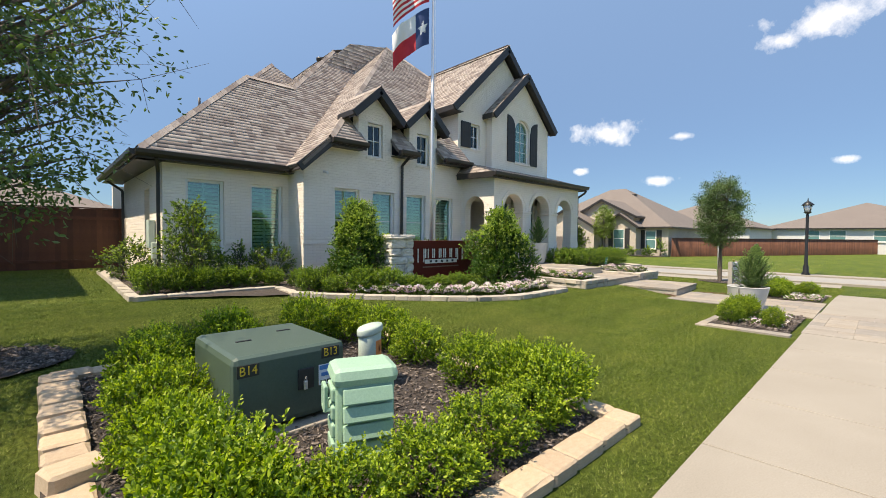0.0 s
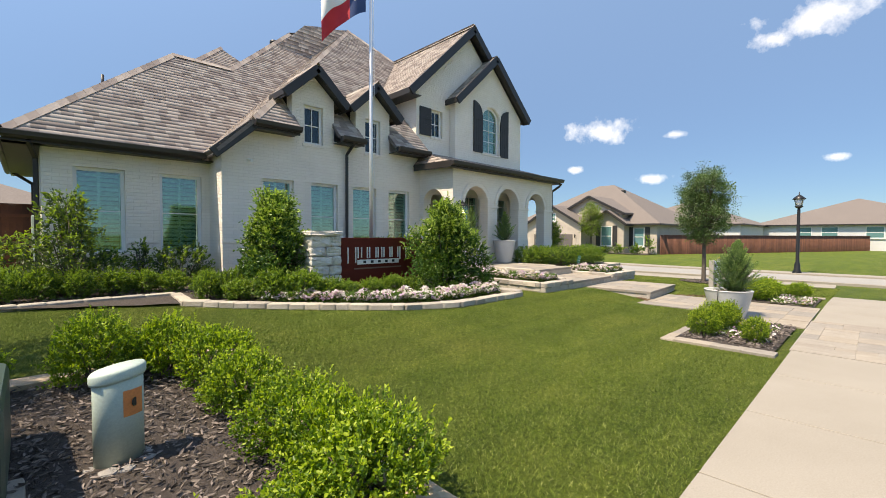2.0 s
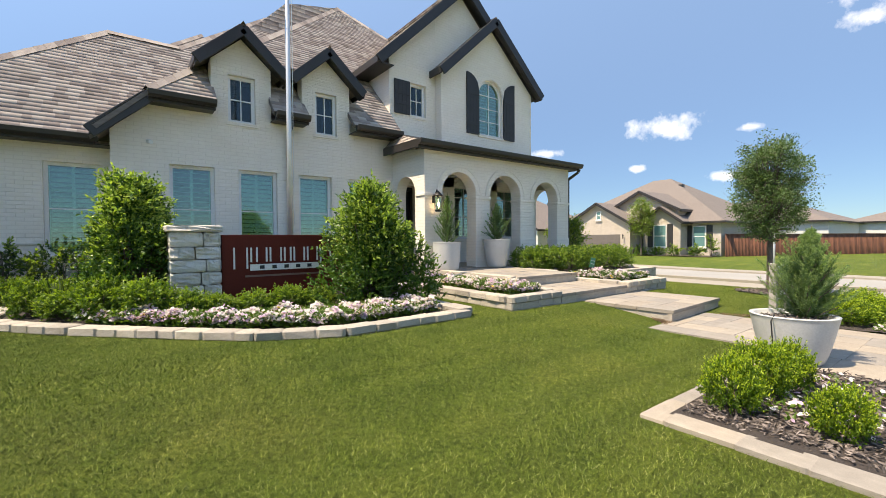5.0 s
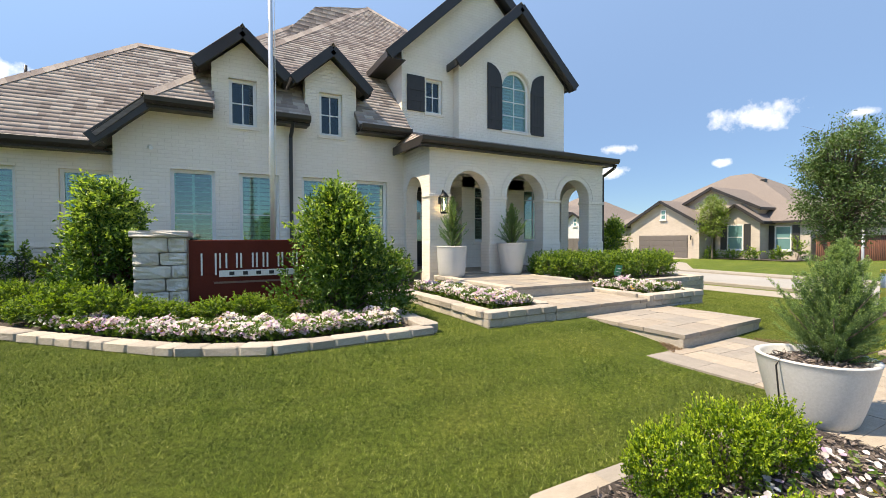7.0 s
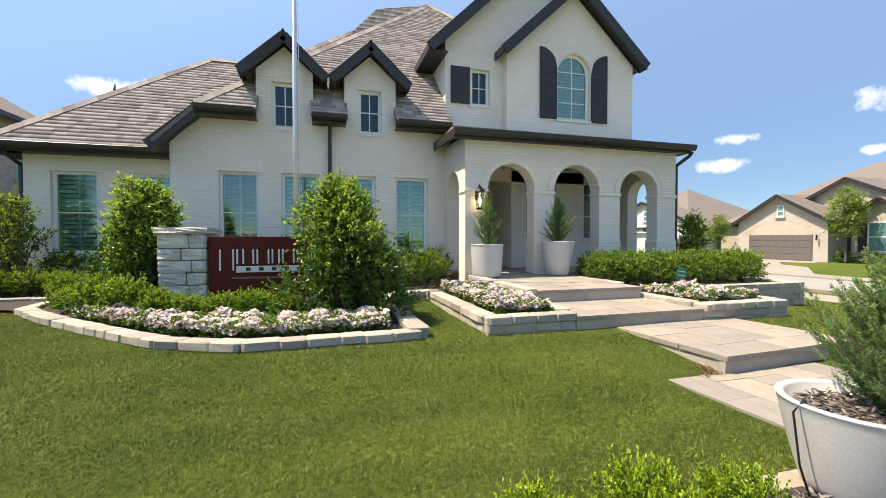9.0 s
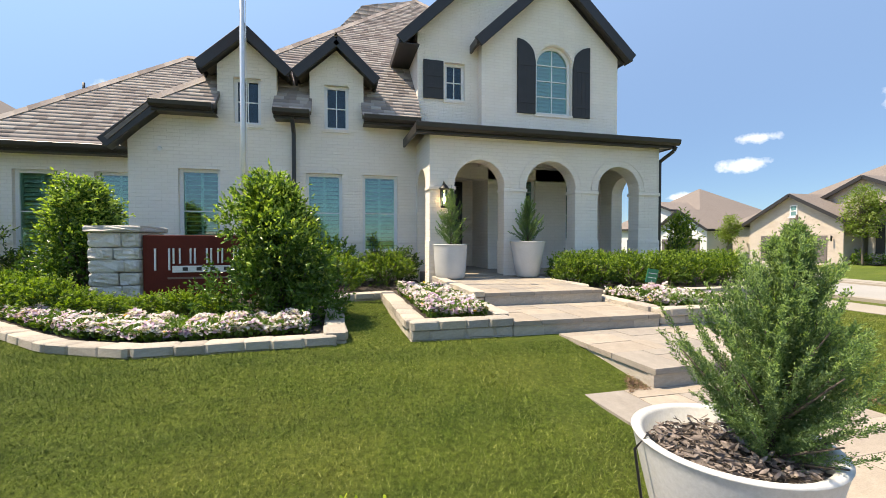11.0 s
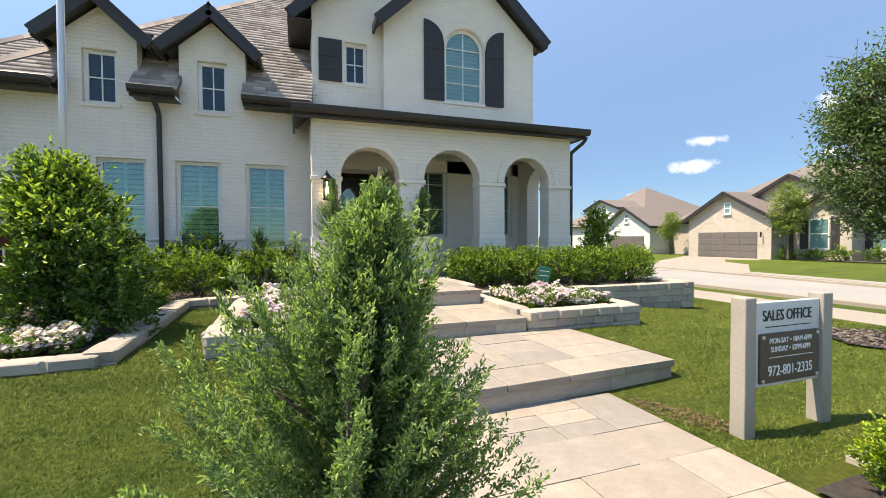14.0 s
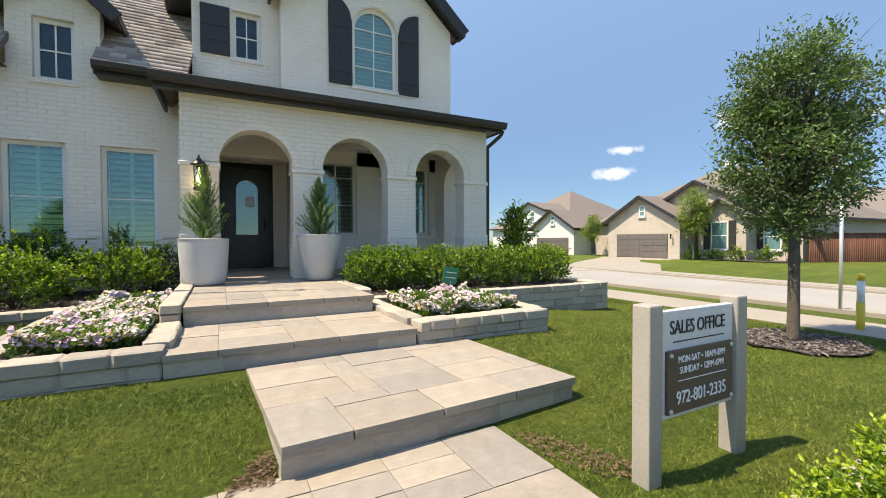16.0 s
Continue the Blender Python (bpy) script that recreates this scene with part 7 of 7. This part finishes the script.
# ---- neighbouring houses ----


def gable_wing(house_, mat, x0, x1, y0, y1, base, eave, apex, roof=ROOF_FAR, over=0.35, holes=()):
    """A wing whose gable end looks along -x, from y0 to y1, reaching back to x1."""
    ym = (y0 + y1) / 2
    bm = bmesh.new()
    sheet(bm, [[(y0, base), (y1, base), (y1, eave), (ym, apex), (y0, eave)]] + [rect(*h) for h in holes], facing_x(x0), 0.25)
    part("wall", bm, mat, house_)
    for y in (y0, y1 - 0.2):
        bm = bmesh.new()
        box(bm, x0 + 0.25, x1, y, y + 0.2, base, eave)
        part("wall", bm, mat, house_)
    k = (apex - eave) / (ym - y0)
    for sgn, ye in ((-1, y0 - over), (1, y1 + over)):
        ze = eave - k * over
        bm = bmesh.new()
        q = [(x0 - over, ye, ze), (x0 - over, ym, apex), (x1, ym, apex), (x1, ye, ze)]
        hi = [bm.verts.new((a, b, c + 0.12)) for a, b, c in q]
        lo = [bm.verts.new((a, b, c - 0.02)) for a, b, c in q]
        bm.faces.new(hi)
        bm.faces.new(lo[::-1])
        for i in range(4):
            bm.faces.new((lo[i], lo[(i + 1) % 4], hi[(i + 1) % 4], hi[i]))
        bmesh.ops.recalc_face_normals(bm, faces=bm.faces)
        part("roof", bm, roof, house_)
        bm = bmesh.new()
        bar(bm, (x0 - over - 0.02, ye, ze), (x0 - over - 0.02, ym, apex), 0.06, 0.22)
        part("bargeboard", bm, TRIM_DARK, house_)
        bm = bmesh.new()
        bar(bm, (x0 - over, ye, ze - 0.02), (x1, ye, ze - 0.02), 0.1, 0.16)
        part("gutter", bm, TRIM_DARK, house_)


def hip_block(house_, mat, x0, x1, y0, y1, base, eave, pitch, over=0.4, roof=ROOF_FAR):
    """A block under a hipped roof."""
    bm = bmesh.new()
    box(bm, x0, x1, y0, y1, base, eave)
    part("wall", bm, mat, house_)
    a0, a1, b0_, b1 = x0 - over, x1 + over, y0 - over, y1 + over
    half = min(a1 - a0, b1 - b0_) / 2
    top = eave + half * pitch
    bm = bmesh.new()
    e = [bm.verts.new(p) for p in ((a0, b0_, eave), (a1, b0_, eave), (a1, b1, eave), (a0, b1, eave))]
    if a1 - a0 > b1 - b0_:
        r = [bm.verts.new((a0 + half, (b0_ + b1) / 2, top)), bm.verts.new((a1 - half, (b0_ + b1) / 2, top))]
        fs = [(e[0], e[1], r[1], r[0]), (e[1], e[2], r[1]), (e[2], e[3], r[0], r[1]), (e[3], e[0], r[0])]
    else:
        r = [bm.verts.new(((a0 + a1) / 2, b0_ + half, top)), bm.verts.new(((a0 + a1) / 2, b1 - half + 0.001, top))]
        fs = [(e[0], e[1], r[0]), (e[1], e[2], r[1], r[0]), (e[2], e[3], r[1]), (e[3], e[0], r[0], r[1])]
    for f in fs:
        bm.faces.new(f)
    bm.faces.new(e[::-1])
    bmesh.ops.recalc_face_normals(bm, faces=bm.faces)
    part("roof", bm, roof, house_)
    for p, q in ((0, 1), (1, 2), (2, 3), (3, 0)):
        c = [(a0, b0_), (a1, b0_), (a1, b1), (a0, b1)]
        bm = bmesh.new()
        bar(bm, (*c[p], eave - 0.06), (*c[q], eave - 0.06), 0.1, 0.16)
        part("gutter", bm, TRIM_DARK, house_)


def far_window(house_, x, y0, y1, z0, z1, shutters=True):
    bm = bmesh.new()
    sheet(bm, [rect(y0, y1, z0, z1), rect(y0 + 0.07, y1 - 0.07, z0 + 0.07, z1 - 0.07)[::-1]], facing_x(x - 0.05), 0.06)
    w = part("window", bm, TRIM_WHITE, house_)
    bm = bmesh.new()
    box(bm, x - 0.03, x - 0.02, y0 + 0.07, y1 - 0.07, z0 + 0.07, z1 - 0.07)
    part("pane", bm, FAR_PANE, w, "teal reflecting pane")
    bm = bmesh.new()
    box(bm, x - 0.045, x - 0.015, y0 + 0.07, y1 - 0.07, (z0 + z1) / 2 - 0.03, (z0 + z1) / 2 + 0.03)
    part("sash_bar", bm, TRIM_WHITE, w)
    bm = bmesh.new()
    box(bm, x - 0.12, x, y0 - 0.08, y1 + 0.08, z0 - 0.1, z0)
    part("sill", bm, LIGHT_SIDING, w)
    if shutters:
        for a, b in ((y0 - 0.5, y0 - 0.06), (y1 + 0.06, y1 + 0.5)):
            bm = bmesh.new()
            box(bm, x - 0.06, x, a, b, z0 - 0.02, z1 + 0.05, 0.01)
            part("shutter", bm, SHUTTER_DARK, house_, "charcoal shutter")


def garage_door(house_, x, y0, y1, z0, z1):
    bm = bmesh.new()
    box(bm, x - 0.03, x + 0.02, y0, y1, z0, z1)
    g = part("garage_door", bm, GARAGE_GREY, house_, "grey-brown panelled garage door")
    for k in range(4):
        for j in range(4):
            bm = bmesh.new()
            a, b = y0 + (y1 - y0) * j / 4 + 0.08, y0 + (y1 - y0) * (j + 1) / 4 - 0.08
            c, d = z0 + (z1 - z0) * k / 4 + 0.06, z0 + (z1 - z0) * (k + 1) / 4 - 0.06
            box(bm, x - 0.045, x - 0.028, a, b, c, d, 0.01)
            part("panel", bm, GARAGE_GREY, g)


ZB = -0.22
h2 = thing("neighbour_house", (43, 16, ZB), "pale brick one-storey house with a garage across the street", "house")
gable_wing(h2, PALE_BRICK, 40.4, 48, 20.2, 26.4, ZB - 0.3, 2.65, 4.45)
garage_door(h2, 40.38, 21.1, 25.5, ZB, 1.62)
far_window(h2, 40.4, 22.95, 23.45, 2.95, 3.75, False)
hip_block(h2, PALE_BRICK, 43.2, 57.6, 14.2, 30.4, ZB - 0.3, 2.6, 0.62)
gable_wing(h2, PALE_BRICK, 42.6, 50, 17.2, 23.6, ZB - 0.3, 3.75, 5.4)
gable_wing(h2, PALE_BRICK, 41.9, 48, 16.7, 19.8, ZB - 0.3, 2.75, 3.85)
far_window(h2, 41.9, 17.8, 18.9, 0.5, 2.4)
far_window(h2, 43.2, 15.3, 16.3, 0.5, 2.25)
bm = bmesh.new()
box(bm, 42.52, 42.62, 19.85, 20.6, ZB, 1.9)
part("door", bm, GARAGE_GREY, h2)
bm = bmesh.new()
tube(bm, [(40.3, 20.75, 1.5), (40.2, 20.75, 1.6), (40.2, 20.75, 1.25)], 0.05)
part("wall_lantern", bm, LAMP_BLACK, h2)
for x, y, z in ((48.9, 19.6, 6.15), (50.2, 17.3, 4.3)):
    bm = bmesh.new()
    box(bm, x, x + 0.4, y, y + 0.4, z, z + 0.35, 0.03)
    part("roof_vent", bm, TRIM_DARK, h2)
bm = bmesh.new()
strip(bm, [(29.0, 16.6), (34.0, 20.2), (40.4, 23.6)], 5.0, 0.04)
single("driveway", bm, CONCRETE, "pale concrete driveway across the street", "driveway", "structure")
fill("planting_bed_far", [(40.8, 14.2), (40.6, 20.0), (42.5, 20.0), (43.2, 14.2)], 0.06, MULCH_DARK, "mulched bed in front of the brick house", 0.6)
for x, y, r, hh in ((41.4, 17.0, 0.3, 0.3), (41.4, 18.4, 0.3, 0.25), (42.3, 14.6, 0.4, 0.85), (42.0, 15.7, 0.3, 0.3), (40.9, 19.6, 0.5, 0.3)):
    shrub("far_shrub", (x, y, ZB), r, r, hh, 420, 0.13, HEDGE_LEAF, "small green shrub before the brick house", 8, 0.8)

h4 = thing("neighbour_house", (44, 36, ZB), "white and grey two-storey house with a garage further along the street", "house")
gable_wing(h4, LIGHT_SIDING, 41.0, 50, 30.9, 36.7, ZB - 0.4, 2.4, 4.1)
garage_door(h4, 40.98, 31.6, 36.1, ZB - 0.1, 1.4)
hip_block(h4, LIGHT_SIDING, 43.6, 57.4, 34.2, 48, ZB - 0.4, 2.6, 0.64)
gable_wing(h4, LIGHT_SIDING, 43.3, 50, 37.5, 42.5, 2.0, 4.5, 5.4)
far_window(h4, 43.3, 39.2, 40.0, 3.3, 4.4, False)
far_window(h4, 41.0, 33.5, 34.0, 2.7, 3.5, False)
bm = bmesh.new()
box(bm, 45.0, 45.4, 30.65, 30.9, 0.4, 1.1, 0.02)
box(bm, 45.7, 46.0, 30.7, 30.9, 0.5, 1.4, 0.02)
part("meter_box", bm, UTIL_GREY, h4)

h3 = thing("neighbour_house", (75, 8, ZB), "long low house with a grey roof behind the fence", "house")
hip_block(h3, LIGHT_SIDING, 60, 78, 11, 26, ZB - 0.5, 2.9, 0.42)
hip_block(h3, LIGHT_SIDING, 74, 96, -8, 12, ZB - 0.5, 3.0, 0.36)
for y in (-3.0, -0.5, 3.5, 6.0):
    far_window(h3, 74.0, y, y + 1.6, 1.3, 2.7, False)
hb = thing("neighbour_house", (3, 48, 0.4), "low house with a brown roof behind the fence", "house")
hip_block(hb, PALE_BRICK, -9, 6, 42, 56, 0.2, 3.0, 0.40)
hd = thing("neighbour_house", (30, 48, 0), "white one-storey house further back", "house")
hip_block(hd, LIGHT_SIDING, 24, 34, 44, 56, -0.5, 2.9, 0.6)

hl = thing("neighbour_house", (-7, 18, 0.3), "two-storey grey-brown brick house beyond the fence", "house")
HLW = [(14.3, 15.3), (16.1, 17.1), (18.2, 19.1), (20.0, 20.9)]
bm = bmesh.new()
sheet(bm, [rect(12.0, 23.4, 0.0, 5.75)] + [rect(a, b, 3.55, 5.0) for a, b in HLW] + [rect(a, b, 1.6, 2.8) for a, b in HLW], facing_x(-2.5), -0.25)
part("wall", bm, GREY_BRICK, hl)
for lo_, hi_ in ((3.55, 5.0), (1.6, 2.8)):
    for a, b in HLW:
        bm = bmesh.new()
        box(bm, -2.62, -2.60, a, b, lo_, hi_)
        w = part("window", bm, FAR_PANE, hl, "teal reflecting window")
        bm = bmesh.new()
        sheet(bm, [rect(a, b, lo_, hi_), rect(a + 0.05, b - 0.05, lo_ + 0.05, hi_ - 0.05)[::-1]], facing_x(-2.58), -0.03)
        part("frame", bm, TRIM_DARK, w)
        bm = bmesh.new()
        box(bm, -2.52, -2.46, a - 0.05, b + 0.05, lo_ - 0.08, lo_)
        part("sill", bm, GREY_BRICK, w)
hip_block(hl, GREY_BRICK, -13, -2.9, 12.1, 23.3, 0.0, 5.75, 0.7, 0.85)

# ---- grass ----


def on_lawn(x, y):
    k = np.ones(len(x), bool)
    for poly in (TBED, house_bed, PBED, QBED, TREE_RING, OAK_RING):
        k &= ~inside(x, y, poly)
    for x0, x1, y0, y1 in ((10.2, 11.5, 5.2, 9.5), (11.4, 13.55, 4.98, 9.5), (12.05, 14.22, 3.64, 5.2), (11.40, 13.41, -1, 3.76), (10.7, 11.45, -1, 2.26), (8.4, 10.95, -1, 2.26), (13.3, 15.56, -1, 2.46), (13.45, 15.24, 5.2, 7.1), (13.5, 18.05, 6.84, 9.6), (2.2, 20, 9.6, 25), (9.2, 10.4, 8.3, 11), (9.24, 9.54, 5.3, 8.4), (0.1, 3.7, 1.25, 5.12)):
        k &= ~((x > x0) & (x < x1) & (y > y0) & (y < y1))
    k &= ~((x > 19.6) & (x < 20.9))
    return k


def blades(name, x0, x1, y0, y1, n, high, wide, label):
    x, y = rng.uniform(x0, x1, n), rng.uniform(y0, y1, n)
    k = on_lawn(x, y)
    x, y = x[k], y[k]
    m = len(x)
    ss = lambda t: (lambda q: q * q * (3 - 2 * q))(np.clip(t, 0, 1))
    late = 0.7 * ss((x - 10.6) / 0.9) * ss((14.6 - x) / 0.9)
    zz = (0.19 * ss((y - 2.7 - late) / (2.7 - late)) + 0.20 * ss((y - 5.5) / 9)) * (1 - ss((x - 14.5) / 5)) - 0.12 * ss((x - 14) / 5) - 0.30 * ss((x - 19) / 7)
    p = np.column_stack([x, y, zz - 0.004])
    a = rng.random(m) * math.tau
    s = np.column_stack([np.cos(a), np.sin(a), np.zeros(m)]) * (wide * rng.uniform(0.7, 1.3, m) / 2)[:, None]
    lean = np.column_stack([rng.normal(size=(m, 2)) * 0.85, np.ones(m)]) * (high * rng.uniform(0.5, 1.25, m))[:, None]
    v = np.stack([p - s, p + s, p + lean], 1).reshape(-1, 3)
    f = np.arange(m * 3).reshape(-1, 3)
    return tagged(new(name, raw_mesh(name, v, f, BLADE)), label, "grass", kind="stuff")


blades("grass_near", -6.0, 12.0, 0.87, 9.6, 1300000, 0.025, 0.0046, "short mown green grass blades on the front lawn")
blades("grass_walk", 12.0, 19.6, 0.87, 8.8, 380000, 0.025, 0.0046, "short mown green grass blades beside the walk")
blades("grass_left", -6.0, 2.3, 9.6, 17.4, 90000, 0.036, 0.007, "short mown green grass blades beside the house")
